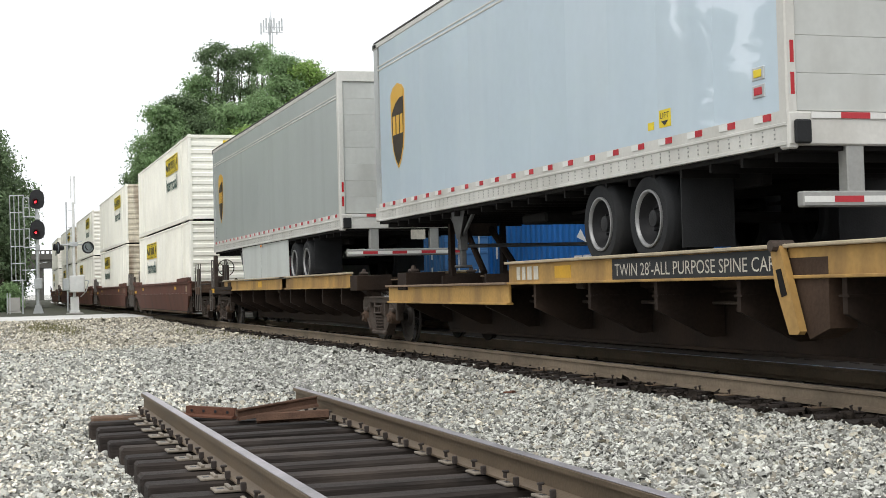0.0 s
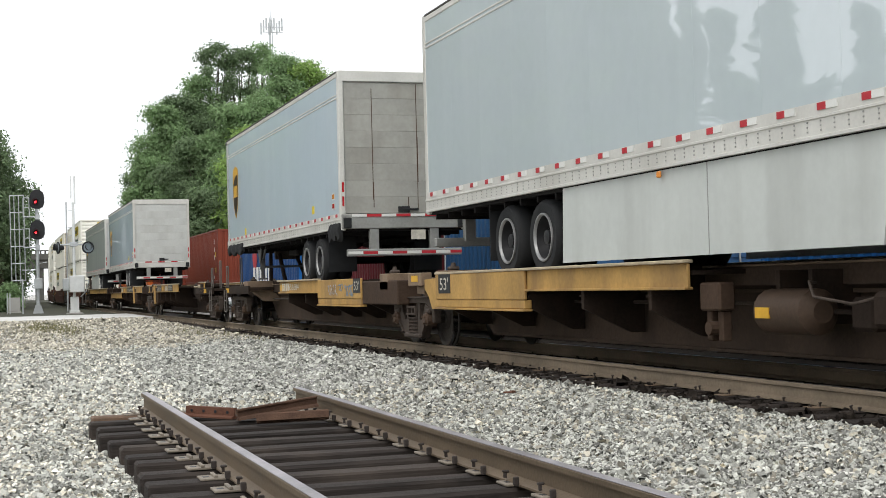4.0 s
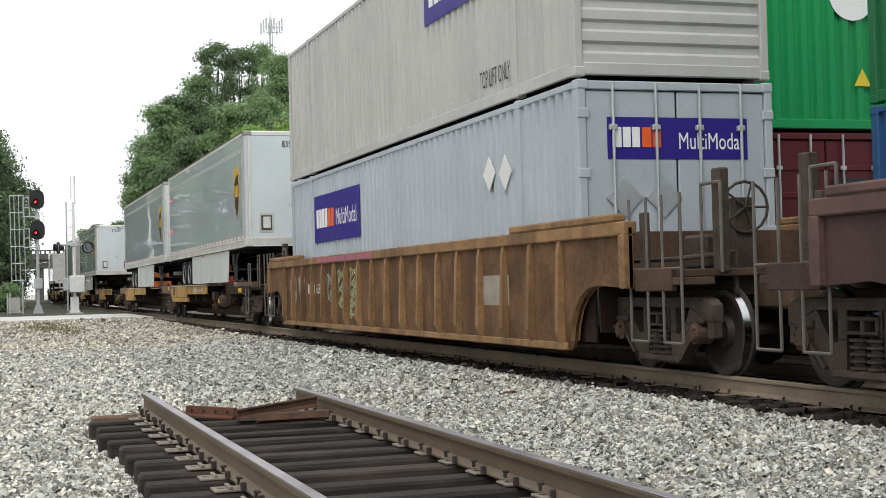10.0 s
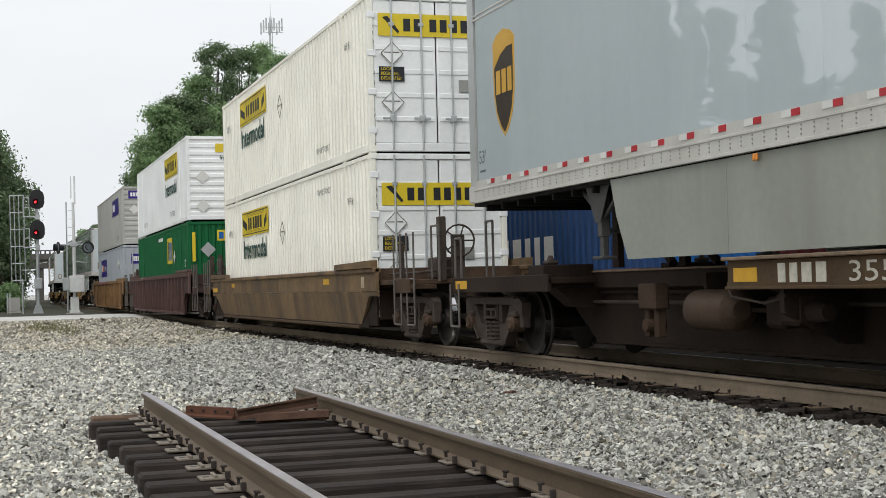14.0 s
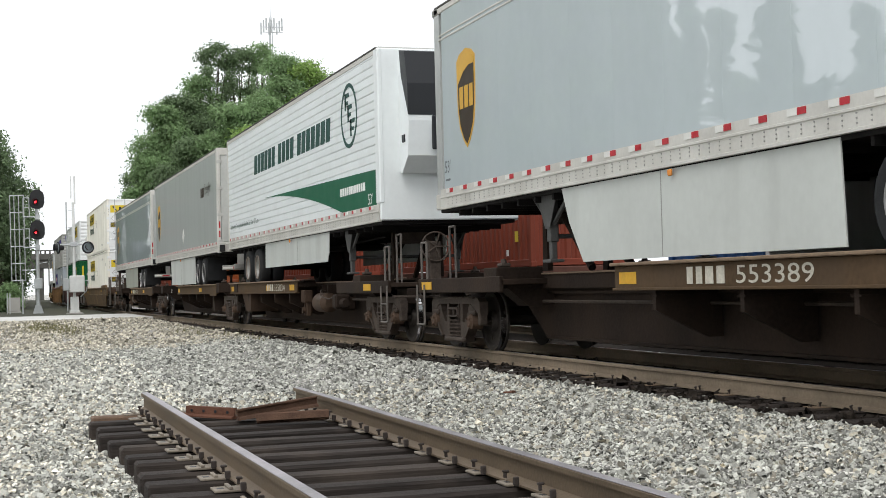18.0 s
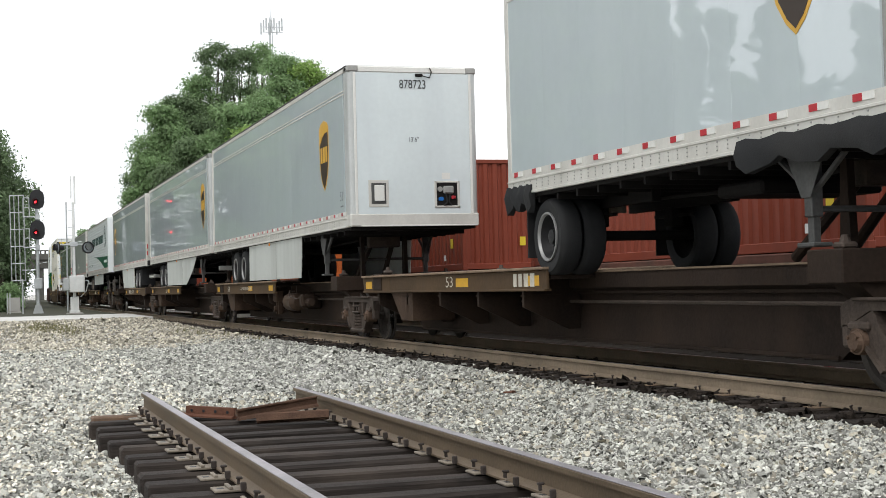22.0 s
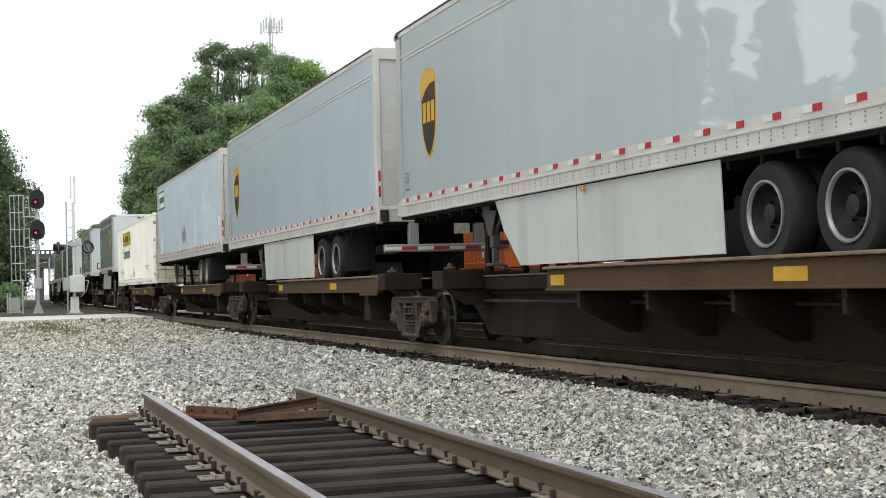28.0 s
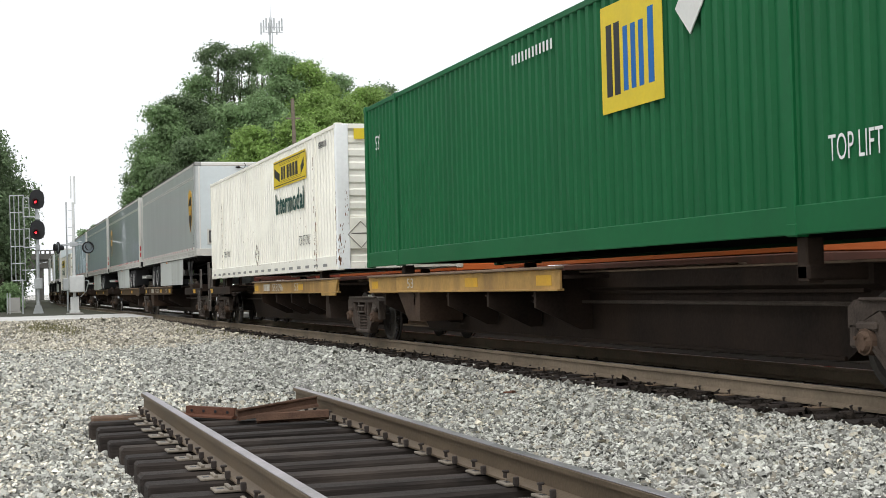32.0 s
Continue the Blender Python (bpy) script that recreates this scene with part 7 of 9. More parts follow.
# weeds along the edge of the stones
def weeds():
    r = np.random.RandomState(9)
    pts = []
    for cx, cy, sx, sy, n in ((2.0, 50, 0.5, 2.2, 520), (2.6, 47, 0.3, 1.4, 120), (6.2, 36, 0.15, 1.6, 40), (6.0, 45, 0.2, 1.5, 40), (5.6, 41, 0.25, 1.0, 40)):
        pts.append(np.stack([r.normal(cx, sx, n), r.normal(cy, sy, n)], -1))
    xy = np.concatenate(pts)
    n = len(xy)
    h = r.uniform(0.05, 0.16, n)
    a = r.uniform(0, np.pi, n)
    w = 0.02
    dx, dy = np.cos(a) * w, np.sin(a) * w
    z = np.array([ground_z(p, q) for p, q in xy])
    lean = r.normal(0, 0.06, (n, 2))
    v = np.stack([np.stack([xy[:, 0] - dx, xy[:, 1] - dy, z], -1), np.stack([xy[:, 0] + dx, xy[:, 1] + dy, z], -1), np.stack([xy[:, 0] + lean[:, 0], xy[:, 1] + lean[:, 1], z + h], -1)], 1).reshape(-1, 3)
    me = bpy.data.meshes.new("weeds")
    me.from_pydata(v.tolist(), [], np.arange(3 * n).reshape(-1, 3).tolist())
    me.materials.append(M_GRASS)
    tagged(new("weeds", me), "dry yellowish weeds at the edge of the stones", "weeds", kind="stuff")


weeds()


# ---- the near train, from its head ----
for k, ya in enumerate((151.0, 129.0, 106.8, 84.6, 62.4)):
    yb = ya - 16.15
    well_car(ya + 1.95, yb - 1.85, M_WELL_RED, "smooth", "red-brown double-stack well car with grimy sides")
    for z0, z1 in ((0.5, 3.42), (3.46, 6.36)):
        co, h = container(ya, yb, z0, z1, C_WHITE, "cream-white corrugated container with yellow sign, double-stacked", end="ribs", end_paint=C_RUSTY if k % 2 else C_WHITE)
        yellow_sign(co, h, 5.1 if z0 < 1 else -1.9, z0 + 1.92, z0 + 2.56, 3.4, zw=z0 + 1.32)
        s = end_panel(co, M_YELLOW, -0.1, 1.0, z1 - 0.62, z1 - 0.2, -h + 0.02, label="yellow end sign with plain bars")

spine_unit(40.7, 23.2, ("N2", "F"), M_TTX, True, False, 38.9, lift=0.09, patch=2.2, label="yellow spine car platform with two wheel decks under a trailer")
spine_unit(23.2, 4.5, (("low", 21.9, 16.02), ("N", 16.0, 5.75)), M_TTX, False, False, 20.8, owner=1.84, stand=-4.6, lift=0.09, patch=0.55, marks=(("TWIN 28'-ALL PURPOSE SPINE CAR", -1.2, 1.0, 0.14, 3.35, True, True),))
empty = spine_unit(4.5, -13.3, (("F", 3.25, -6.13), ("e", -11.75, -12.6)), M_TTX, False, True, None, owner=1.95, stand=5.2, lift=0.09, patch=3.0, marks=(("2-28/1-57", 4.55, 1.0, 0.15, 1.3, True, True), ("370999", 1.0, 0.99, 0.18, 1.2, True, True)),
                   label="empty yellow spine car platform showing its narrow centre sill")
for sx in (-1, 1):
    part("worn_beam", Build().box(sx * 0.63, sx * 0.69, -2.8, -5.6, 1.15, 1.245, 0.01), M_LIP, empty, "rubbed pale edge of the sill")
    part("top_edge", Build().box(sx * 0.63, sx * 0.67, -0.6, -2.78, 1.165, 1.215, 0.008), M_LIP, empty)
    part("end_gusset", Build().prism([(-0.3, 1.09), (-2.85, 1.10), (-2.85, 0.66), (-2.5, 0.68)], sx * 0.45, sx * 0.62), M_SPINE, empty, "sloping plate under the deck end")
trailer(41.07, 25.1, "far", M_SIDE_WARM, skirt=(5.2, 11.25, 0.2), label="grey van trailer with a shield emblem and closed rear door")
tr, U, L = trailer(22.5, 9.0, "far", M_SIDE_BLUE, wheels_u=(2.85, 4.08), axle_z=1.69, height=5.35, label="long pale blue-grey van trailer with a rear roll-up door", mark53=False)
panel(tr, M_YELLOW, -4.33, 0.25, 2.60, 2.78, -HW - 0.002, "sticker", "yellow lift sticker")
write("LIFT", M_BLACK, tr, "side", -4.36, 2.69, 0.06, 0.19, off=-HW - 0.008)
part("sticker_arrow", Build().prism([(-4.38, 2.665), (-4.53, 2.665), (-4.455, 2.615)], -HW - 0.010, -HW - 0.007), M_BLACK, tr)
panel(tr, M_YELLOW, -4.07, 0.13, 2.60, 2.68, -HW - 0.002, "sticker", "small yellow sticker")
for zz, paint in ((2.81, M_YELLOW), (2.65, M_TAPE_RED)):
    lamp = part("marker_lamp", Build().box(-HW - 0.012, -HW + 0.01, -6.40, -6.19, zz, zz + 0.12, 0.006), M_GALV, tr, "side marker lamp in a metal frame")
    part("lens", Build().box(-HW - 0.020, -HW - 0.010, -6.36, -6.23, zz + 0.025, zz + 0.095, 0.004), paint, lamp)

worded = spine_unit(-18.1, -35.0, ("N",), M_TTX, True, False, -19.6, kind=1, owner=1.5, marks=(("556684", 0.8, 1.0, 0.15, 1.1), ("53'", -5.45, 0.98, 0.17, 0.36, True, True, -1.319)), label="yellow spine car platform with worn lettering, carrying a trailer")
spine_unit(-35.0, -52.5, ("F",), M_TTX, False, False, -50.3, tank=-46.5, kind=1, marks=(("53'", 6.5, 0.96, 0.19, 0.40, True, True, -1.319),))
spine_unit(-52.5, -69.6, ("F",), M_TTX, False, False, None, tank=-64.5, kind=1, marks=(("53'", 6.3, 0.96, 0.19, 0.40, True, True, -1.319),), label="empty yellow and brown spine car platform with a round air tank")
spine_unit(-69.6, -87.5, ("F",), M_TTX, False, False, -85.6, kind=1, marks=(("53'", 6.7, 0.96, 0.19, 0.40, True, True, -1.319),))
spine_unit(-87.5, -104.2, ("F",), M_TTX, False, True, -102.8, tank=-99.4, kind=1, owner=1.17, marks=(("53'", 6.1, 0.96, 0.19, 0.40, True, True, -1.319), ("556684", 0.05, 0.99, 0.16, 1.15)))
tr, U, L = trailer(-17.56, -31.0, "far", M_SIDE_BLUE, wheels_u=(2.15, 3.4), label="pale blue-grey van trailer with a stained grey rear door", mark53=False, cover=True, door=M_REAR_OLD)
for u, z in ((2.5, 2.6), (10.6, 2.5)):
    panel(tr, M_YELLOW, U(u), 0.2, z, z + 0.17, -HW - 0.001, "warning_label")
for z, m in ((2.60, M_LAMP_RED), (2.79, M_AMBER)):
    lm = panel(tr, M_ALU, U(0.68), 0.22, z - 0.01, z + 0.13, -HW - 0.004, "lamp_frame")
    panel(tr, m, U(0.65), 0.16, z + 0.015, z + 0.105, -HW - 0.009, "side_lamp")
for xx, z, hgt in ((-0.62, 2.75, 2.2), (-0.61, 2.6, 0.5), (0.30, 2.55, 2.5), (0.31, 3.1, 0.9), (0.1, 2.45, 0.35)):
    end_panel(tr, M_RUST_BROWN, xx - 0.006, xx + 0.006, z, z + hgt, -L / 2 + 0.028, "rust_streak")
trailer(-36.6, -52.06, "near", M_SIDE, skirt=(5.4, 11.9, 0.15), number="876452", label="pale grey van trailer with white rounded nose facing backwards")
trailer(-71.15, -87.3, "near", M_SIDE, skirt=(5.8, 12.1, 0.15), number=None, label="grey van trailer with shield emblem, side skirt and rounded nose")
trailer(-88.95, -105.0, "near", M_SIDE, skirt=(5.65, 13.1, 0.25), number="839163", label="grey van trailer with streaky reflections and rounded nose")

# spray paint on two of the sills
M_SPRAY = mat("spray_white", (0.42, 0.41, 0.40), 0.7, 0, 0.4, 8, 40, 0.0)
M_SPRAY_BLUE = mat("spray_blue", (0.16, 0.26, 0.36), 0.7, 0, 0.4, 8, 40, 0.0)


def spray(car, y, z, w, h, material, x, turns=26, seed=1):
    """A looping line of spray paint, w long and h high."""
    r = random.Random(seed)
    b, last = Build(), None
    for k in range(46):
        q = k / 45
        pt = (y - w * q + 0.06 * math.cos(q * turns * 1.3 + seed), z + h * (0.5 + 0.42 * math.sin(q * turns + r.uniform(-0.5, 0.5))))
        if last:
            b.prism([last, pt, (pt[0] - 0.016, pt[1] + 0.016), (last[0] - 0.016, last[1] + 0.016)], x - 0.004, x)
        last = pt
    return part("spray_paint", b, material, car, "looping line of faded spray paint", "stuff")


spray(worded, -3.3, 0.86, 0.75, 0.24, M_SPRAY, -1.316, 24, 3)
spray(worded, -4.75, 0.84, 0.6, 0.26, M_SPRAY_BLUE, -1.316, 30, 5)
spray(worded, -4.2, 0.95, 0.3, 0.16, M_SPRAY_BLUE, -1.316, 14, 6)

# double stacks
fx_well = well_car(-109.2, -128.6, M_WELL_TAN, "ribbed", "rusty tan ribbed well car with scrawled paint", marks=(("658747", 4.92, 0.92, 0.2, 0.74, True, False, -1.463),))
co, h = container(-110.95, -127.1, 0.5, 3.42, C_GREY_COOL, "cool grey corrugated container with purple sign, in tan well car", end="smooth")
panel(co, M_PURPLE, 5.8, 3.75, 1.98, 2.95, -HW - 0.001, label="purple sign")
bars(co, M_WHITE, 5.6, 2.28, 0.38, (0.2, 0.2, 0.2, 0.2), 0.05, -HW - 0.004, label="white plain bars")
bars(co, M_ORANGE_PRINT, 4.6, 2.28, 0.36, (0.24, 0.2), 0.06, -HW - 0.004, label="orange plain bars")
write("MultiModal", M_WHITE, co, "side", 3.9, 2.28, 0.32, 1.6, off=-HW - 0.008, name="word")
for y, z in ((-5.0, 2.55), (-5.62, 2.52)):
    diamond(co, y, z, 0.24, -HW)
end_panel(co, M_PURPLE, -0.92, 0.95, 2.48, 2.98, -h + 0.026, label="purple sign on the doors")
for x0, x1 in ((-0.82, -0.74), (-0.72, -0.62), (-0.60, -0.50)):
    part("lettering_bar", Build().box(x0, x1, -h + 0.015, -h + 0.022, 2.62, 2.86), M_WHITE, co)
for x0, x1 in ((-0.47, -0.35), (-0.33, -0.22)):
    part("lettering_bar", Build().box(x0, x1, -h + 0.015, -h + 0.022, 2.62, 2.86), M_ORANGE_PRINT, co)
write("MultiModal", M_WHITE, co, "end", 0.02, 2.60, 0.2, 0.85, off=-h + 0.018, name="word")
for x in (-0.72, -0.2):
    end_diamond(co, x, 2.02, 0.24, -h + 0.02)
co, h = container(-110.9, -127.05, 3.46, 6.36, C_GREY, "warm grey corrugated container with purple sign, upper tier", end="ribs")
panel(co, M_PURPLE, -2.25, 3.55, 5.1, 5.95, -HW - 0.001, label="purple sign")
bars(co, M_WHITE, -2.5, 5.35, 0.36, (0.2, 0.2, 0.2, 0.2, 0.2), 0.06, -HW - 0.004)
write("TOP LIFT ONLY", M_BLACK, co, "side", -4.75, 3.75, 0.24, 1.2, off=-HW - 0.003)
end_panel(co, M_PURPLE, -1.0, 1.0, 5.75, 6.15, -h + 0.018, label="purple sign on the end wall")
for i in range(5):
    part("lettering_bar", Build().box(-0.9 + i * 0.13, -0.8 + i * 0.13, -h + 0.006, -h + 0.013, 5.86, 6.05), M_WHITE, co)
write("MultiModal", M_WHITE, co, "end", -0.15, 5.84, 0.17, 0.9, off=-h + 0.008, name="word")
for x in (-0.72, -0.15):
    end_diamond(co, x, 5.2, 0.25, -h + 0.01, M_TAPE_WHITE)

# scrawls between the ribs and a pink stretch of the top chord
rs = random.Random(21)
M_SCRAWL = mat("scrawl_paint", (0.45, 0.56, 0.27), 0.6, 0, 0.15)
M_SCRAWL_PALE = mat("scrawl_pale", (0.42, 0.52, 0.45), 0.6, 0, 0.15)
for yc, zc, hh, rows, mt in ((3.68, 0.78, 0.62, 2, M_SCRAWL_PALE), (2.78, 0.70, 0.75, 3, M_SCRAWL), (1.86, 0.50, 0.95, 5, M_SCRAWL), (6.35, 1.0, 0.4, 1, M_SCRAWL_PALE), (7.2, 0.8, 0.6, 1, M_SCRAWL_PALE)):
    b = Build()
    for line in range(rows):
        lh = hh / rows
        z0 = zc + hh - (line + 0.75) * lh
        pts = []
        for k in range(40):
            q = k / 39
            amp = lh * (0.38 + 0.2 * math.sin(q * 9 + line * 2))
            pts.append((yc + 0.31 - 0.62 * q + 0.05 * math.cos(q * 46 + line), z0 + amp * math.sin(q * (38 + 3 * line) + rs.uniform(-0.25, 0.25))))
        for (y0, a0), (y1, a1) in zip(pts, pts[1:]):
            b.prism([(y0, a0), (y1, a1), (y1 - 0.012, a1 + 0.012), (y0 - 0.012, a0 + 0.012)], -1.464, -1.4615)
    part("scrawl", b, mt, fx_well, "pale green scrawled spray paint", "stuff")
bars(fx_well, M_STENCIL, 5.72, 0.92, 0.2, (0.12, 0.1, 0.1, 0.12), 0.06, -1.461)
part("faded_stretch", Build().box(-1.524, -1.521, 4.6, 0.4, 1.545, 1.645), mat("chord_pink", (0.36, 0.12, 0.15), 0.7, 0, 0.3, 3, 20, 0.1), fx_well, "faded pink paint on the chord")
part("faded_block", Build().box(-1.4635, -1.461, -4.9, -6.2, 0.75, 1.15), mat("faded_grey", (0.30, 0.26, 0.21), 0.7, 0, 0.3, 3, 20, 0.1), fx_well, "faded pale block with bars")

well_car(-132.3, -152.0, M_WELL_MAROON, "ribbed", "dull maroon ribbed well car", marks=(("52772", 4.6, 1.55, 0.09, 0.5, True, False, -1.523),))
co, h = container(-134.35, -150.5, 0.5, 3.42, C_GREEN, "dark green corrugated container with yellow square, in maroon well car", end="upright", pitch=0.23)
panel(co, M_YELLOW, -2.34, 1.44, 2.08, 3.04, -HW - 0.001, label="yellow square with plain bars")
bars(co, M_BLACK, -2.48, 2.2, 0.72, (0.14, 0.14), 0.06, -HW - 0.004)
bars(co, C_BLUE, -2.92, 2.2, 0.66, (0.13, 0.11, 0.13), 0.07, -HW - 0.004)
bars(co, C_BLUE, -3.5, 2.2, 0.66, (0.15,), 0.1, -HW - 0.004)
write("53'", M_WHITE, co, "side", h - 0.9, 0.9, 0.26, 0.36, off=-HW - 0.003)
diamond(co, -4.4, 2.29, 0.24, -HW)
bars(co, M_WHITE, 0.4, 3.0, 0.13, (0.12, 0.12, 0.12, 0.12, 0.12, 0.12, 0.12, 0.12), 0.06, -HW - 0.002, label="small white plain bars")
write("53'", M_WHITE, co, "side", -7.1, 1.88, 0.26, 0.36, off=-HW - 0.003)
end_panel(co, M_YELLOW, -0.3, 0.35, 2.75, 3.12, -h + 0.018, label="yellow emblem with plain bars")
for x0, x1 in ((-0.24, -0.08), (-0.03, 0.12), (0.16, 0.27)):
    part("lettering_bar", Build().box(x0, x1, -h + 0.006, -h + 0.012, 2.82, 3.05), C_BLUE, co)
end_diamond(co, -0.62, 2.45, 0.26, -h + 0.01)
for x in (-1.16, 1.04):
    end_panel(co, M_YELLOW, x, x + 0.11, 2.05, 3.05, -h - 0.004, "caution_strip", "yellow caution strip with bars")
for k in range(8):
    part("lettering_bar", Build().box(0.72, 0.84, -h + 0.006, -h + 0.012, 1.7 + k * 0.18, 1.82 + k * 0.18), M_WHITE, co)
co, h = container(-134.3, -150.45, 3.46, 6.36, C_WHITE_COOL, "clean white container with yellow sign, stacked on a green one", end="ribs", depth=0.012)
yellow_sign(co, h, -2.0, 5.28, 6.05, 3.6, zw=4.62)
write("TOP LIFT ONLY", M_GREY_PRINT, co, "side", h - 2.6, 3.8, 0.2, 1.3, off=-HW - 0.003)
write("TOP LIFT ONLY", M_GREY_PRINT, co, "side", -h + 4.6, 3.8, 0.2, 1.3, off=-HW - 0.003)
end_panel(co, M_YELLOW, -0.3, 1.0, 5.8, 6.1, -h + 0.018, label="yellow end sign with plain bars")
write("Intermodal", M_GREEN_DEEP, co, "end", -0.15, 5.55, 0.14, 0.9, off=-h + 0.01, name="word")
for x, z in ((-0.75, 4.95), (-0.75, 3.95)):
    end_diamond(co, x, z, 0.24, -h + 0.01, M_TAPE_WHITE)
end_panel(co, M_YELLOW, 0.0, 0.1, 3.95, 4.08, -h + 0.01, "small_label")
end_panel(co, M_ALU_DARK, 0.35, 0.55, 3.85, 4.08, -h + 0.01, "small_label")

well_car(-155.8, -176.1, M_WELL_BROWN, "smooth", "brown-yellow smooth-sided well car stained with grime", marks=())
for z0 in (0.5, 3.46):
    co, h = container(-158.25, -174.4, z0, z0 + (2.955 if z0 < 1 else 2.9), C_WHITE, "cream-white corrugated container with yellow sign and barred doors", end="doors", end_paint=C_WHITE_COOL)
    yellow_sign(co, h, 5.2, z0 + 1.95, z0 + 2.6, 3.6, zw=z0 + 1.35)
    placard_frame(co, "side", -0.1, z0 + 1.85, 0.27, -HW)
    write("TOP LIFT ONLY", M_BLACK, co, "side", -h + 4.3, z0 + 2.45 if z0 < 1 else z0 + 0.35, 0.12, 1.2, off=-HW - 0.003)
    write("WP 8", M_BLACK, co, "side", h - 0.7, z0 + 2.0, 0.2, 0.55, off=-HW - 0.003)
    write("WP 8", M_BLACK, co, "side", -h + 1.75, z0 + 2.1, 0.14, 0.4, off=-HW - 0.003)
    zs = z0 + (2.12 if z0 > 1 else 2.0)
    s = end_panel(co, M_YELLOW, -1.10, 1.10, zs, zs + 0.41, -h + 0.008, label="yellow sign with plain black bars")
    for i in range(7):
        part("sign_bar", Build().box(-0.62 + i * 0.2 + (0.1 if i > 1 else 0), -0.49 + i * 0.2 + (0.1 if i > 1 else 0), -h - 0.002, -h + 0.004, zs + 0.09, zs + 0.32), M_BLACK, s)
    part("sign_emblem", Build().prism([(-1.02, zs + 0.34), (-0.92, zs + 0.36), (-0.70, zs + 0.09), (-0.73, zs + 0.05)], -h - 0.002, -h + 0.004, "y"), M_BLACK, s)
    for q in (0.32, 1.21):
        end_diamond(co, -0.85, zs - q, 0.215, -h + 0.01, C_WHITE_COOL)
        placard_frame(co, "end", -0.85, zs - q, 0.215, -h - 0.005)
    e = end_panel(co, M_BLACK, -1.10, -0.62, zs - 0.83, zs - 0.56, -h + 0.006, label="black notice")
    for i, s2 in enumerate(("LOCAL", "REGIONAL", "DEDICATED")):
        write(s2, M_YELLOW, co, "end", -1.06, zs - 0.63 - i * 0.085, 0.058, (0.24, 0.34, 0.38)[i], off=-h - 0.001)
    end_panel(co, M_ALU_DARK, 0.42, 0.64, zs - 1.0, zs - 0.78, -h + 0.006, "data_plate")
    rust_flakes(co, [(-HW + 0.10, z0 + 0.15, z0 + 2.6, 0.008, 40, 0.05)], 17, M_RIM, "hinge_grime", off=-h - 0.004, side="end", label="dark grime down the hinge line")

# third spine car
spine_unit(-180.0, -197.3, ("N",), None, True, False, -182.9, tank=-186.2, marks=(("355034", -0.33, 0.99, 0.17, 1.3),), owner=0.75)
spine_unit(-197.3, -214.4, ("N",), None, False, False, -199.8, marks=(("53", 3.6, 1.0, 0.14, 0.28),))
spine_unit(-214.4, -231.0, ("F",), None, False, True, -229.7, tank=-225.8, owner=1.64, marks=(("355034", 0.75, 0.99, 0.16, 1.25),))
trailer(-179.75, -196.2, "far", M_SIDE, skirt=(6.0, 11.75, 0.4), skirt_paint=M_SKIRT_DULL, label="grey van trailer with streaky reflections, shield emblem and skirt")
tr, U, L = trailer(-197.62, -213.72, "far", M_SIDE_WARM, skirt=(5.1, 11.4, 0.2), label="warm grey van trailer with a dark word, hinged rear doors", rear="swing", mark53=False, top_band=False)
bars(tr, M_SHIELD, U(3.35), 4.0, 0.30, (0.2, 0.2, 0.2), 0.06, -HW - 0.001)
write("Freight", M_SHIELD, tr, "side", U(2.45), 3.97, 0.42, 1.15, off=-HW - 0.004, name="word")
diamond(tr, U(7.6), 2.95, 0.25, -HW - 0.0)


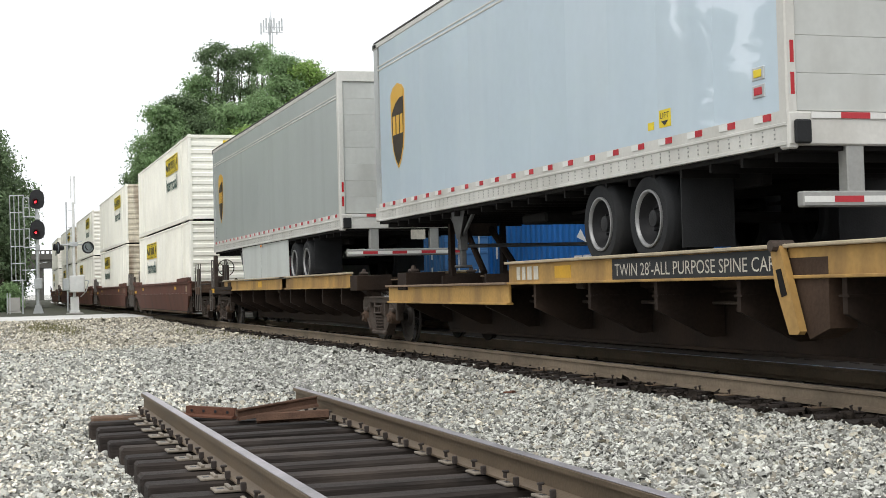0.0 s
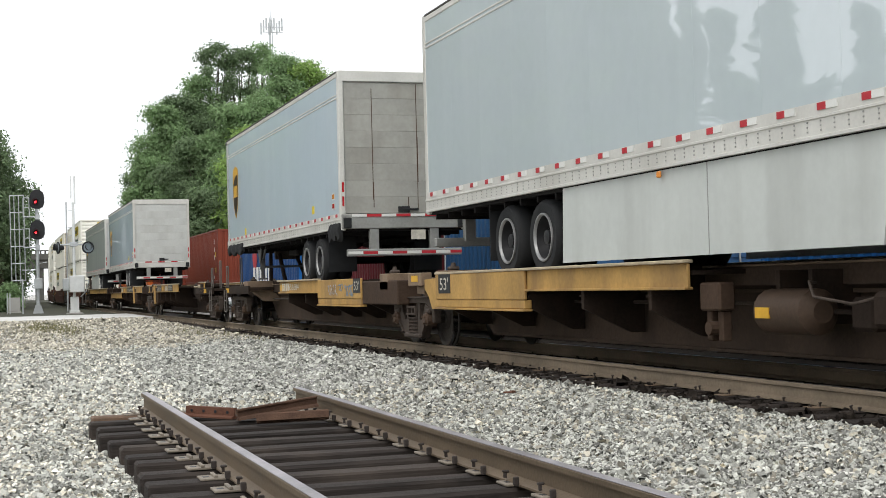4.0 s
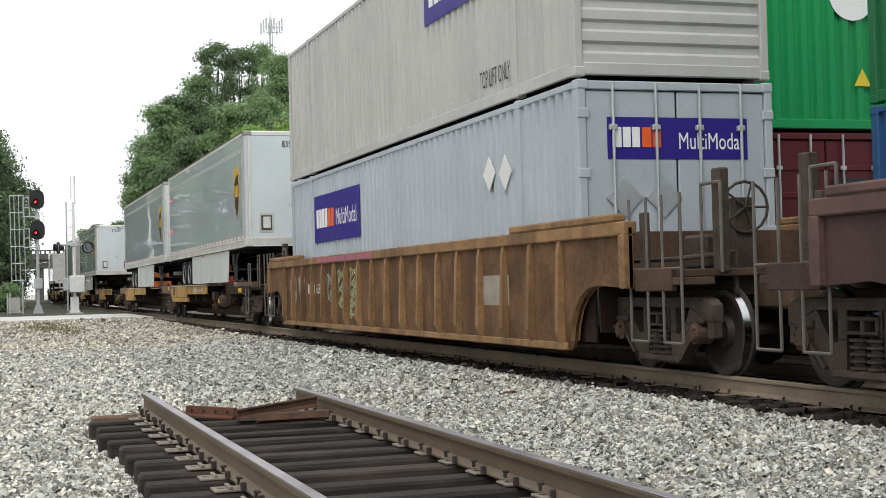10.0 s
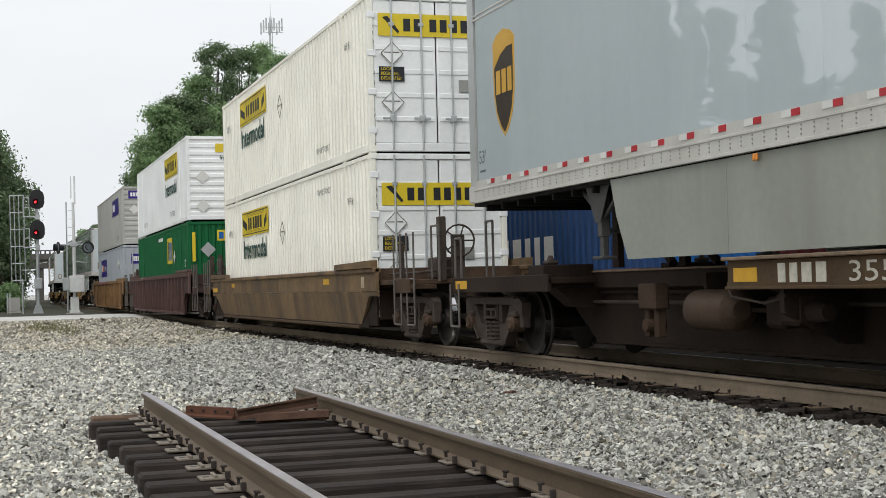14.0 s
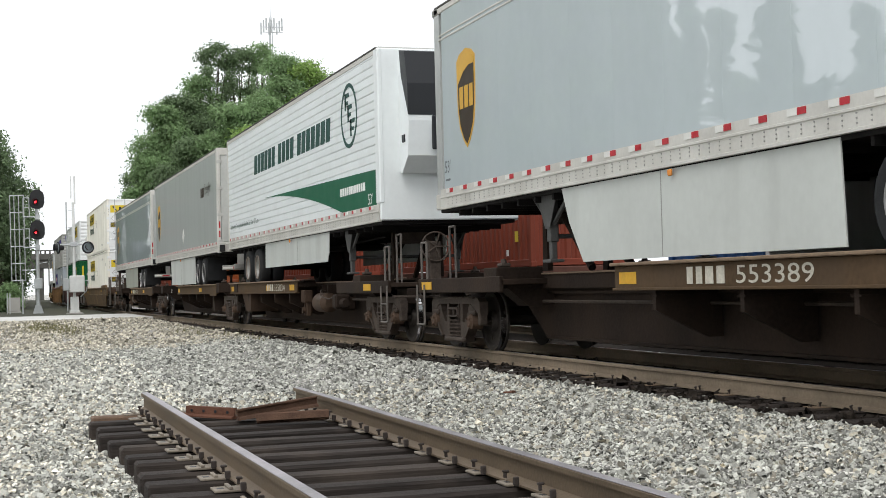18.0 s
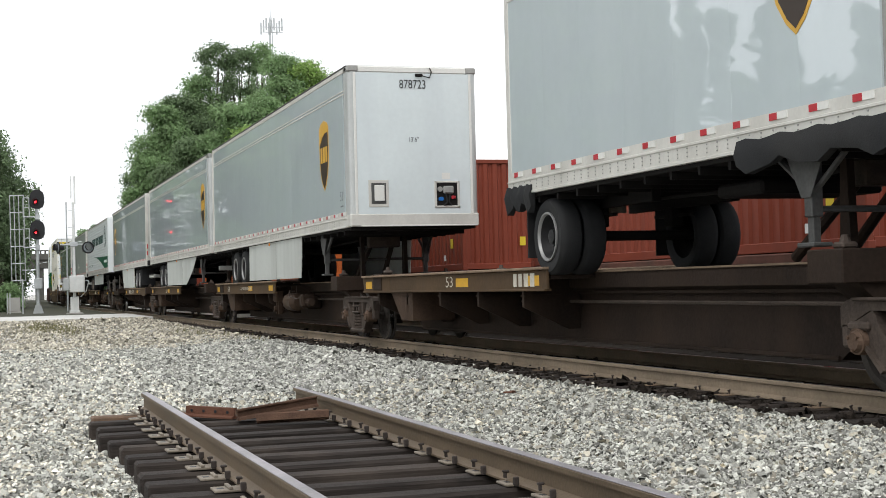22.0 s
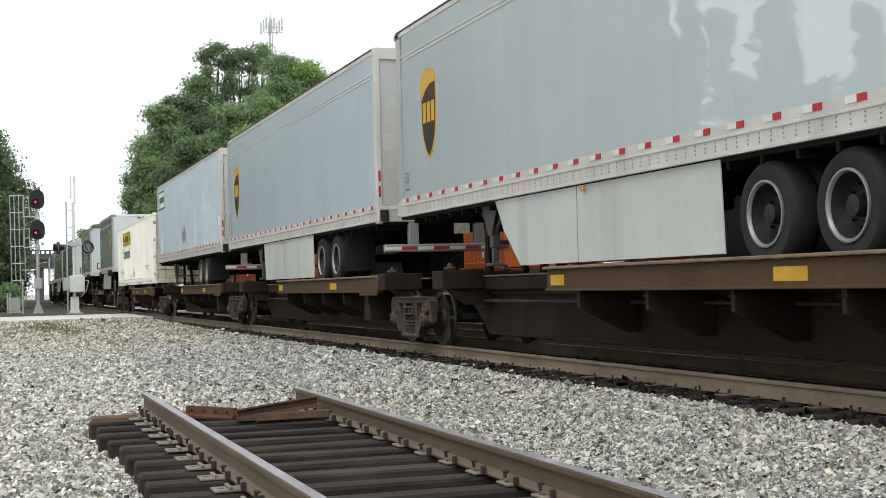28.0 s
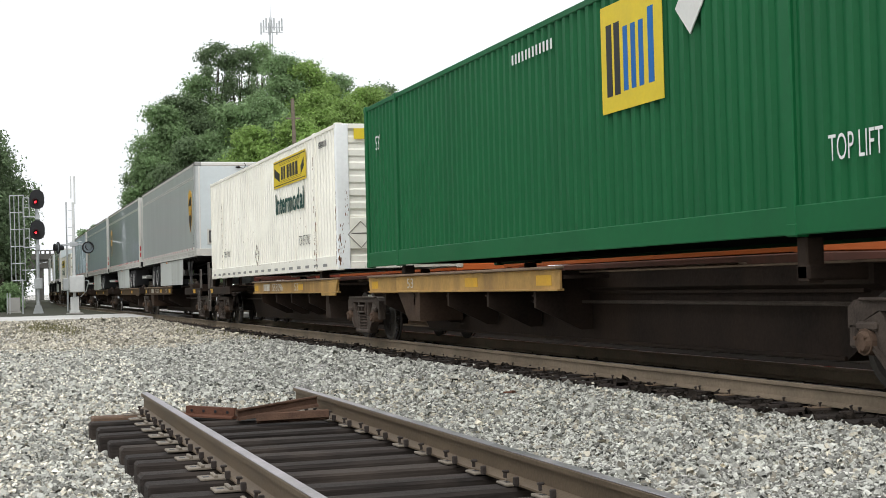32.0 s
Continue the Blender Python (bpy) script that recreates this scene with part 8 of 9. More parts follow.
def reefer():
    tr, U, L = trailer(-215.7, -231.8, "near", M_WHITE_TRAILER, skirt=(5.25, 12.05, 0.2), skirt_low=1.57, wheels_u=(2.6, 3.95), bright=True, emblem=False, mark53=False, top_band=False, style="ribbed",
                       label="white refrigerated trailer with a green sweep and dark lettering", height=5.27)
    x = -HW - 0.001
    # the green sweep widens towards the nose
    pts, low = [], []
    for i in range(15):
        u = 5.5 + 10.35 * i / 14
        pts.append((U(u), 3.30 - 0.18 * i / 14))
        low.append((U(u), max(2.42, 3.29 - 0.0105 * (u - 5.5) ** 2 - 0.02 * (u - 5.5))))
    part("green_sweep", Build().prism(pts + low[::-1], x - 0.004, x + 0.002), M_GREEN_PRINT, tr, "dark green sweep")
    # the name as slanted plain bars
    u = 4.1
    for word in (6, 4, 7):
        for _ in range(word):
            ya, yb = U(u), U(u + 0.36)
            part("lettering_bar", Build().prism([(ya, 3.98), (yb, 3.98), (yb + 0.09 * -1, 4.45), (ya + 0.09 * -1, 4.45)], x - 0.004, x + 0.002), M_GREEN_DEEP, tr, "dark green slanted plain bar")
            u += 0.46
        u += 0.30
    ring = Build()
    yc, zc = U(14.0), 4.3
    for i in range(32):
        a0, a1 = 2 * math.pi * i / 32, 2 * math.pi * (i + 1) / 32
        ring.prism([(yc + 0.62 * math.cos(a0), zc + 0.62 * math.sin(a0)), (yc + 0.62 * math.cos(a1), zc + 0.62 * math.sin(a1)), (yc + 0.54 * math.cos(a1), zc + 0.54 * math.sin(a1)), (yc + 0.54 * math.cos(a0), zc + 0.54 * math.sin(a0))], x - 0.004, x + 0.002)
    for dz, dy in ((0.22, 0.3), (-0.02, 0.1), (-0.3, -0.08)):
        ring.box(x - 0.004, x + 0.002, yc + dy, yc + dy - 0.1, zc + dz - 0.1, zc + dz + 0.22)
        ring.box(x - 0.004, x + 0.002, yc + dy, yc + dy - 0.34, zc + dz + 0.14, zc + dz + 0.22)
        ring.box(x - 0.004, x + 0.002, yc + dy, yc + dy - 0.26, zc + dz + 0.0, zc + dz + 0.07)
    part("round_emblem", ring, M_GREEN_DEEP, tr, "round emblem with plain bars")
    write("Refrigerated Transportation Solutions for Over 65 Years", M_GREEN_DEEP, tr, "side", U(0.35), 2.70, 0.17, 4.2, off=x - 0.005, name="word")
    bars(tr, M_WHITE, U(13.2), 2.80, 0.15, (0.14, 0.14, 0.14, 0.09, 0.09, 0.12, 0.09, 0.13, 0.12, 0.12, 0.12, 0.15), 0.04, x - 0.003)
    write("53'", M_WHITE, tr, "side", U(15.3), 2.52, 0.2, 0.3, off=x - 0.008, name="length_mark")
    part("nose_post", Build().box(-HW - 0.014, -HW + 0.08, U(15.85), U(16.11), 2.50, 5.25, 0.02), M_WHITE_TRAILER, tr)
    # cooling unit on the nose
    yN = U(L)
    un = part("cooling_unit", Build().prism([(yN, 3.05), (yN - 0.12, 3.02), (yN - 0.5, 3.3), (yN - 0.58, 3.9), (yN - 0.56, 4.55), (yN - 0.42, 5.12), (yN, 5.2)], -0.92, 1.0), M_WHITE_TRAILER, tr, "white cooling unit with black vents")
    part("vent_panel", Build().prism([(yN - 0.2, 4.72), (yN - 0.585, 4.0), (yN - 0.575, 4.55), (yN - 0.43, 5.13), (yN - 0.1, 5.2)], -0.93, 1.01), M_BLACK, un)
    part("service_door", Build().box(-0.5, 0.6, yN - 0.60, yN - 0.55, 3.4, 4.0, 0.02), M_BLACK, un)
    part("gauge", Build().box(-0.94, -0.92, yN - 0.35, yN - 0.2, 3.55, 3.68), M_BLACK, un)


reefer()

# fourth spine car
spine_unit(-235.1, -251.6, ("N",), None, True, False, -237.4, owner=0.35, marks=(("553389", -0.62, 0.99, 0.17, 1.3), ("53", -4.2, 1.0, 0.14, 0.28)))
spine_unit(-251.6, -268.9, ("F",), None, False, False, -267.4, marks=(("53", 2.63, 0.99, 0.17, 0.34),))
spine_unit(-268.9, -286.2, ("F",), None, False, False, -284.3, tank=-279.6, marks=(("ALL PURPOSE SPINE CAR", 3.3, 1.03, 0.08, 1.6), ("53", 5.4, 0.99, 0.15, 0.3)))
spine_unit(-286.2, -303.5, ("F",), None, False, False, -301.6, owner=-0.3, marks=(("53", 2.58, 1.0, 0.16, 0.34),))
spine_unit(-303.5, -320.3, ("F",), None, False, True, -319.1, tank=-315.0, owner=1.9, marks=(("553389", 0.8, 0.99, 0.17, 1.4), ("53", 4.6, 1.0, 0.14, 0.3)))
trailer(-235.0, -251.2, "far", M_SIDE, skirt=(5.5, 11.35, 0.6), label="grey van trailer with shield emblem and closed sectional rear door")
trailer(-252.8, -269.1, "near", M_SIDE, skirt=(5.4, 13.15, 2.5), number=None, label="grey van trailer with streaked side, cut-away skirt and rounded nose")
trailer(-270.0, -286.65, "near", M_SIDE, skirt=(5.7, 12.15, 0.15), number="878723", emblem_u=2.05, label="grey van trailer with a white numbered nose")
trailer(-295.15, -303.75, "near", M_SIDE, number="397936", axles=1, label="short grey trailer with one axle and a wide pale nose", mark53=False, cover=True)
trailer(-312.08, -320.6, "near", M_SIDE, skirt=(2.0, 6.9, 0.3), axles=1, label="short darker grey trailer with one axle and a white skirt", mark53=False, cover=True)

# fifth spine car
spine_unit(-324.3, -340.9, ("N",), None, True, False, None, tank=-329.9, box_at=-331.89, marks=(("53268", 0.2, 0.99, 0.12, 0.9),))
spine_unit(-340.9, -358.1, ("N",), None, False, False, -342.9)
spine_unit(-358.1, -375.6, ("N",), None, False, False, -360.6)
spine_unit(-375.6, -392.5, ("N",), None, False, False, -377.9)
spine_unit(-392.5, -409.2, ("F",), M_TTX_DULL, False, True, -407.7, owner=4.77, marks=(("653269", 3.4, 0.99, 0.16, 1.3), ("53", -0.05, 1.0, 0.14, 0.3)))
co, h = container(-323.83, -339.95, 1.38, 4.30, C_WHITE, "white corrugated container with rust stains and barred doors", end="doors", end_paint=C_RUSTY, rail_h=0.30)
yellow_sign(co, h, 5.2, 3.32, 3.97, 3.62, zw=2.70)
write("TOP LIFT ONLY", M_BLACK, co, "side", 5.90, 1.95, 0.2, 1.1, off=-HW - 0.003)
write("TOP LIFT ONLY", M_BLACK, co, "side", -4.65, 1.98, 0.22, 1.2, off=-HW - 0.003)
placard_frame(co, "side", 0.09, 1.96, 0.27, -HW)
bars(co, M_ALU_DARK, h - 0.4, 1.47, 0.06, [0.35] * 18, 0.5, -HW - 0.002, "fork_slots")
end_panel(co, M_YELLOW, -1.05, 1.0, 3.45, 3.85, -h + 0.008, label="yellow sign with plain bars")
end_diamond(co, -0.85, 2.35, 0.27, -h + 0.01, C_RUSTY)
rust_flakes(co, [(6.19, 1.45, 2.2, 0.02, 26, 0.10), (6.02, 1.45, 4.2, 0.015, 40, 0.09), (6.18, 2.6, 4.2, 0.012, 16, 0.06), (-6.02, 1.45, 3.8, 0.015, 26, 0.08)], 5, M_FLAKE)
rust_flakes(co, [(4.2 - 1.7 * k, 1.645, 1.67, 0.8, 20, 0.03) for k in range(5)] + [(3.9, 1.41, 1.46, 0.9, 22, 0.05), (2.4, 1.41, 1.45, 0.5, 10, 0.04), (-2.4, 1.41, 1.45, 0.8, 14, 0.05)], 8, M_FLAKE, "rail_rust", label="rust along the lower rail")
rust_flakes(co, [(2.1 - 0.26 * k, 1.74, 1.9, 0.03, 5, 0.10) for k in range(8)] + [(5.6, 2.2, 2.3, 0.02, 2, 0.06), (0.3, 2.5, 2.55, 0.2, 4, 0.04), (3.4, 1.7, 2.2, 1.2, 12, 0.05)], 31, M_STAIN, "scuff_mark", off=-HW - 0.001, label="brown scuffs low on the side")
tr, U, L = trailer(-341.35, -357.2, "far", M_SIDE_PALE, emblem=False, bright=True, label="pale blue-white van trailer with a framed green sign", rear="swing", top_band=False, height=5.22)
s = panel(tr, M_WHITE, U(L - 0.75), 1.75, 4.25, 4.95, -HW - 0.001, label="white sign with dark frame and plain green bars")
part("sign_frame", Build().box(-HW - 0.011, -HW - 0.005, U(L - 0.75), U(L - 0.80), 4.25, 4.95).box(-HW - 0.011, -HW - 0.005, U(L - 2.45), U(L - 2.5), 4.25, 4.95)
     .box(-HW - 0.011, -HW - 0.005, U(L - 0.75), U(L - 2.5), 4.25, 4.30).box(-HW - 0.011, -HW - 0.005, U(L - 0.75), U(L - 2.5), 4.90, 4.95), M_GREEN_DEEP, s)
bars(tr, M_GREEN_PRINT, U(L - 0.95), 4.5, 0.22, (0.2, 0.14, 0.14, 0.2, 0.1, 0.14, 0.12), 0.05, -HW - 0.006)
for q in (8.3, 7.75):
    diamond(tr, U(q), 3.0, 0.33, -HW, M_ALU_DARK)
trailer(-358.5, -374.45, "far", M_SIDE_BLUE, skirt=(5.3, 10.8, 0.2), label="pale blue-grey van trailer with shield emblem and tape-striped bumper")
trailer(-375.75, -391.8, "far", M_SIDE, emblem_u=1.85, wheels_u=(3.18, 4.46), skirt=(5.2, 11.4, 0.9), label="grey van trailer with streaked side and shield emblem")
trailer(-393.4, -409.6, "near", M_SIDE_WARM, skirt=(6.0, 12.6, 0.2), label="warm grey van trailer with rounded nose facing backwards")

# sixth spine car
spine_unit(-413.4, -430.0, ("N",), M_TTX, True, False, None, box_at=-420.92, owner=0.7, marks=(("553096", -0.43, 0.99, 0.17, 1.25), ("53", -2.97, 0.99, 0.17, 0.42)))
spine_unit(-430.0, -447.0, ("F",), M_TTX, False, False, None, box_at=-439.27, marks=(("53", 4.9, 1.0, 0.16, 0.36),))
co, h = container(-412.85, -429.0, 1.38, 4.30, C_WHITE, "cream-white corrugated container with rusted corner post, on a spine car", end="ribs", end_paint=C_WHITE, rail_h=0.30)
yellow_sign(co, h, -1.83, 3.42, 4.06, 3.5, zw=2.79)
write("TOP LIFT ONLY", M_BLACK, co, "side", h - 2.3, 1.98, 0.17, 1.1, off=-HW - 0.003)
write("TOP LIFT ONLY", M_BLACK, co, "side", -4.49, 1.98, 0.22, 1.15, off=-HW - 0.003)
placard_frame(co, "side", 0.56, 1.92, 0.27, -HW)
bars(co, M_ALU_DARK, h - 0.4, 1.47, 0.06, [0.35] * 18, 0.5, -HW - 0.002, "fork_slots")
end_panel(co, M_YELLOW, -0.93, 1.0, 3.98, 4.19, -h - 0.012, label="yellow end sign")
bars(co, M_BLACK, -6.6, 3.92, 0.13, [0.03] * 9, 0.05, -HW - 0.002)
part("corner_post", Build().box(-HW - 0.010, -HW + 0.25, -h - 0.014, -h + 0.11, 1.40, 4.28, 0.014), C_WHITE_COOL, co, "wide pale corner post with rust along its edges")
part("end_sheet", Build().box(-HW + 0.25, HW - 0.1, -h - 0.008, -h + 0.03, 1.80, 2.42, 0.006), C_WHITE, co, "smooth lower sheet of the ribbed end")
placard_frame(co, "end", -0.83, 2.08, 0.27, -h - 0.008)
rust_flakes(co, [(-h + 0.10, 1.5, 2.7, 0.025, 40, 0.09), (-h + 0.09, 2.2, 3.2, 0.012, 16, 0.06), (-6.19, 1.45, 2.7, 0.012, 30, 0.09), (-6.02, 1.45, 3.9, 0.012, 30, 0.07), (6.02, 1.45, 3.6, 0.012, 20, 0.07), (5.4, 1.9, 2.7, 0.02, 5, 0.05)], 6, M_FLAKE, off=-HW - 0.011)
rust_flakes(co, [(-HW + 0.09, 1.5, 2.3, 0.07, 26, 0.06), (-HW + 0.03, 1.5, 2.1, 0.025, 30, 0.11), (-HW + 0.19, 2.3, 2.95, 0.035, 22, 0.06), (-0.35, 1.42, 1.5, 0.4, 9, 0.03)], 7, M_FLAKE, off=-h - 0.016, side="end")
rust_flakes(co, [(3.0 - 2.2 * k, 1.645, 1.665, 1.0, 16, 0.025) for k in range(4)] + [(2.6, 2.0, 3.2, 2.8, 14, 0.06), (-3.8, 2.2, 3.0, 1.5, 8, 0.04)], 12, M_STAIN, "scuff_mark", off=-HW - 0.001, label="small brown scuffs on the side")
co, h = container(-431.2, -447.35, 1.38, 4.31, C_GREEN, "dark green corrugated container with a yellow square, on a spine car", end="upright", pitch=0.23, rail_h=0.27)
panel(co, M_YELLOW, -2.3, 1.5, 2.9, 4.1, -HW - 0.001, label="yellow square with plain bars")
bars(co, M_BLACK, -2.44, 3.08, 0.8, (0.14, 0.14), 0.06, -HW - 0.004)
bars(co, C_BLUE, -2.87, 3.1, 0.7, (0.11, 0.11, 0.11), 0.08, -HW - 0.004)
bars(co, C_BLUE, -3.47, 3.1, 0.8, (0.13,), 0.1, -HW - 0.004)
write("53'", M_WHITE, co, "side", h - 0.75, 3.45, 0.26, 0.3, off=-HW - 0.003)
bars(co, M_WHITE, 0.5, 3.9, 0.13, [0.05] * 12, 0.07, -HW - 0.002)
write("TOP LIFT ONLY", M_WHITE, co, "side", -6.7, 1.98, 0.22, 1.3, off=-HW - 0.003)
diamond(co, -4.4, 3.75, 0.3, -HW)


# ---- the far train ----
def far_car(ya, yb, label, deck=0.9):
    mid, half = (ya + yb) / 2, (ya - yb) / 2
    c = thing("well_car", label, "rail car", "far train cars")
    part("frame", Build().box(-1.45, 1.45, -half + 1.0, half - 1.0, 0.3, deck + 0.35, 0.03).box(-0.5, 0.5, -half - 0.6, half + 0.6, 0.7, 1.05, 0.03), M_WELL_RED, c)
    for e in (-1, 1):
        part("end_platform", Build().box(-1.45, 1.45, e * (half - 1.1), e * (half + 0.2), 1.0, 1.12, 0.01), M_WELL_RED, c)
        truck(c, e * (half + 0.1), mid, False)
    FAR_MOVES.append((c, mid))


def far_box(ya, yb, z0, z1, paint, label, end="doors", pitch=0.30, end_paint=None):
    return container(ya, yb, z0, z1, paint, label, hw=1.22, long=False, end=end, pitch=pitch, moves=FAR_MOVES, group="containers on the far train", end_paint=end_paint)


FX = -1.22 - 0.003


def hollow(parent, y, w, z0, z1, x, stroke, material=None):
    """A plain open frame in place of a big letter."""
    b = Build()
    for ya, yb, za, zb in ((y, y - stroke, z0, z1), (y - w + stroke, y - w, z0, z1), (y - stroke, y - w + stroke, z1 - stroke, z1), (y - stroke, y - w + stroke, z0, z0 + stroke)):
        b.box(x - 0.003, x + 0.002, ya, yb, za, zb)
    return part("lettering_block", b, material or M_WHITE, parent)


for ya, yb in ((31.1, 18.9), (46.5, 34.35), (61.6, 49.4), (76.85, 64.65)):
    far_car(ya + 0.6, yb - 0.6, "red-brown well car of the far train")
for ya, lab in ((31.1, "green corrugated container with white lettering blocks, stacked on blue"), (46.5, "weathered green corrugated container with big white lettering blocks")):
    co, h = far_box(ya, ya - 12.19, 3.30, 6.18, C_GREEN_UASC, lab, "upright")
    y = 3.4
    for w in (0.8, 0.95, 0.85, 0.85):
        # plain white blocks in place of letters, each a slab
        hollow(co, y, w, 4.38, 5.22, FX, 0.2)
        y -= 2.17
    panel(co, M_WHITE, -4.6, 0.55, 4.25, 5.75, FX, label="white label with plain red bars")
    for z in (4.45, 4.85, 5.25):
        bars(co, M_TAPE_RED, -4.68, z, 0.12, (0.38,), 0.1, FX - 0.004)
    bars(co, M_WHITE, h - 4.4, 3.95, 0.16, (0.6,), 0.1, FX)
    end_panel(co, M_WHITE, -0.3, 0.3, 5.85, 5.97, -h + 0.012, "lettering_bar")
co, h = far_box(31.1, 18.9, 0.40, 3.27, C_BLUE, "bright blue corrugated container with a white emblem, lower tier", "doors")
em = Build()
for k in range(5):
    a0 = math.pi * (0.12 + 0.19 * k)
    em.prism([(0.95 * math.cos(a0), 1.70 + 0.62 * math.sin(a0)), (0.86 * math.cos(a0 + 0.3), 1.70 + 0.60 * math.sin(a0 + 0.3)), (0.72 * math.cos(a0 + 0.28), 1.69 + 0.48 * math.sin(a0 + 0.28)), (0.42 * math.cos(a0 + 0.16), 1.66 + 0.26 * math.sin(a0 + 0.16))], FX - 0.004, FX + 0.002)
part("emblem", em, M_WHITE, co, "white round emblem of plain shapes")
for k in range(5):
    hollow(co, 1.02 - 0.42 * k, 0.37, 1.14, 1.56, FX, 0.11)
bars(co, M_WHITE, 0.85, 0.82, 0.18, (0.14, 0.14, 0.08, 0.14, 0.14, 0.08, 0.14, 0.14), 0.09, FX)
for z in (1.6, 2.05, 2.5):
    bars(co, M_WHITE, h - 0.55, z, 0.28, (0.12,), 0.1, FX)
    bars(co, M_WHITE, -h + 1.15, z, 0.3, (0.1,), 0.1, FX)
    bars(co, M_WHITE, -h + 0.75, z, 0.18, (0.12,), 0.1, FX)
co, h = far_box(46.5, 34.35, 0.40, 3.27, C_BLUE_DULL, "dull blue corrugated container with barred doors, lower tier", "doors")
bars(co, M_YELLOW, h - 0.5, 2.55, 0.36, (0.3, 0.26, 0.26, 0.26, 0.26), 0.05, FX)
for z in (1.2, 1.7, 2.2, 2.7):
    bars(co, M_WHITE, -h + 1.15, z, 0.3, (0.1,), 0.1, FX)
bars(co, M_YELLOW, -h + 0.7, 1.9, 0.2, (0.2,), 0.1, FX)
part("warning_label", Build().prism([(-h + 0.8, 0.95), (-h + 0.35, 0.95), (-h + 0.58, 1.25)], FX - 0.003, FX + 0.002), M_YELLOW, co, "yellow triangle label")
part("hazard_strip", Build().box(FX - 0.003, FX + 0.002, -h + 0.75, -h + 0.1, 3.18, 3.25), M_YELLOW, co)
co, h = far_box(61.6, 49.4, 3.30, 6.15, C_GREEN_BRIGHT, "bright green corrugated container with white lettering blocks, upper tier", "upright")
for k in range(9):
    hollow(co, 2.95 - 0.68 * k, 0.54, 4.4, 5.25, FX, 0.16)
part("round_emblem", Build().cyl((0.55, -h + 0.005, 5.45), (0.55, -h + 0.012, 5.45), 0.42, n=24), M_WHITE, co, "white round emblem")
bars(co, M_WHITE, -h + 1.9, 5.6, 0.12, [0.12] * 8, 0.06, FX)
end_panel(co, M_WHITE, -0.6, 0.4, 5.85, 5.98, -h + 0.012, "lettering_bar")
part("warning_label", Build().prism([(0.55, 4.0), (0.85, 4.0), (0.7, 4.28)], -h + 0.004, -h + 0.012, "y"), M_YELLOW, co)
co, h = far_box(61.6, 49.4, 0.40, 3.27, C_BURGUNDY, "burgundy corrugated container with barred doors, lower tier", "doors")
s = panel(co, M_BLACK, h - 0.65, 1.0, 2.3, 3.0, FX, label="black sign with plain white bars")
bars(co, M_WHITE, h - 0.75, 2.38, 0.3, (0.18, 0.18, 0.18), 0.05, FX - 0.004)
bars(co, M_YELLOW, h - 1.1, 2.72, 0.2, (0.4,), 0.05, FX - 0.004)
e = end_panel(co, M_BLACK, 0.1, 0.75, 2.2, 2.55, -h + 0.004, label="black door sign with bars")
end_panel(co, M_WHITE, 0.2, 0.65, 2.27, 2.36, -h - 0.001, "lettering_bar")
co, h = far_box(76.85, 64.65, 3.30, 5.89, container_paint("box_white_rusty", (0.72, 0.72, 0.68), (0.42, 0.25, 0.15), 0.35), "white corrugated container with red bars and rust, upper tier", "upright")
bars(co, M_TAPE_RED, h - 1.4, 4.2, 0.62, (0.7, 0.2, 0.5, 0.5, 0.5, 0.25, 0.6, 0.3, 0.5, 0.5), 0.22, FX)
end_panel(co, M_TAPE_RED, 0.25, 0.75, 4.9, 5.3, -h + 0.012)
co, h = far_box(76.85, 64.65, 0.40, 3.27, C_NAVY, "navy blue corrugated container with white bars, lower tier", "upright", end_paint=C_BLUE)
bars(co, M_WHITE, h - 3.2, 1.25, 0.75, (0.5, 0.5, 0.5, 0.3, 0.3, 0.5), 0.25, FX)
part("emblem", Build().cyl((FX - 0.003, h - 3.6, 2.4), (FX + 0.002, h - 3.6, 2.4), 0.5, n=20), M_TAPE_RED, co, "red round emblem")


def far_flat(ya, yb):
    mid, half = (ya + yb) / 2, (ya - yb) / 2
    c = thing("flat_car", "low brown flat car of the far train", "rail car", "far train cars")
    part("frame", Build().box(-0.5, 0.5, -half - 0.4, half + 0.4, 0.6, 1.22, 0.03).box(-1.3, 1.3, -half + 0.8, half - 0.8, 1.16, 1.38, 0.02), M_WELL_RED, c)
    for e in (-1, 1):
        truck(c, e * (half + 0.1), mid, False)
    for q in (-0.7, 0.7):
        part("pedestal", Build().box(-1.2, -0.9, q * half - 0.2, q * half + 0.2, 1.38, 1.5, 0.02), M_RUST, c)
    FAR_MOVES.append((c, mid))


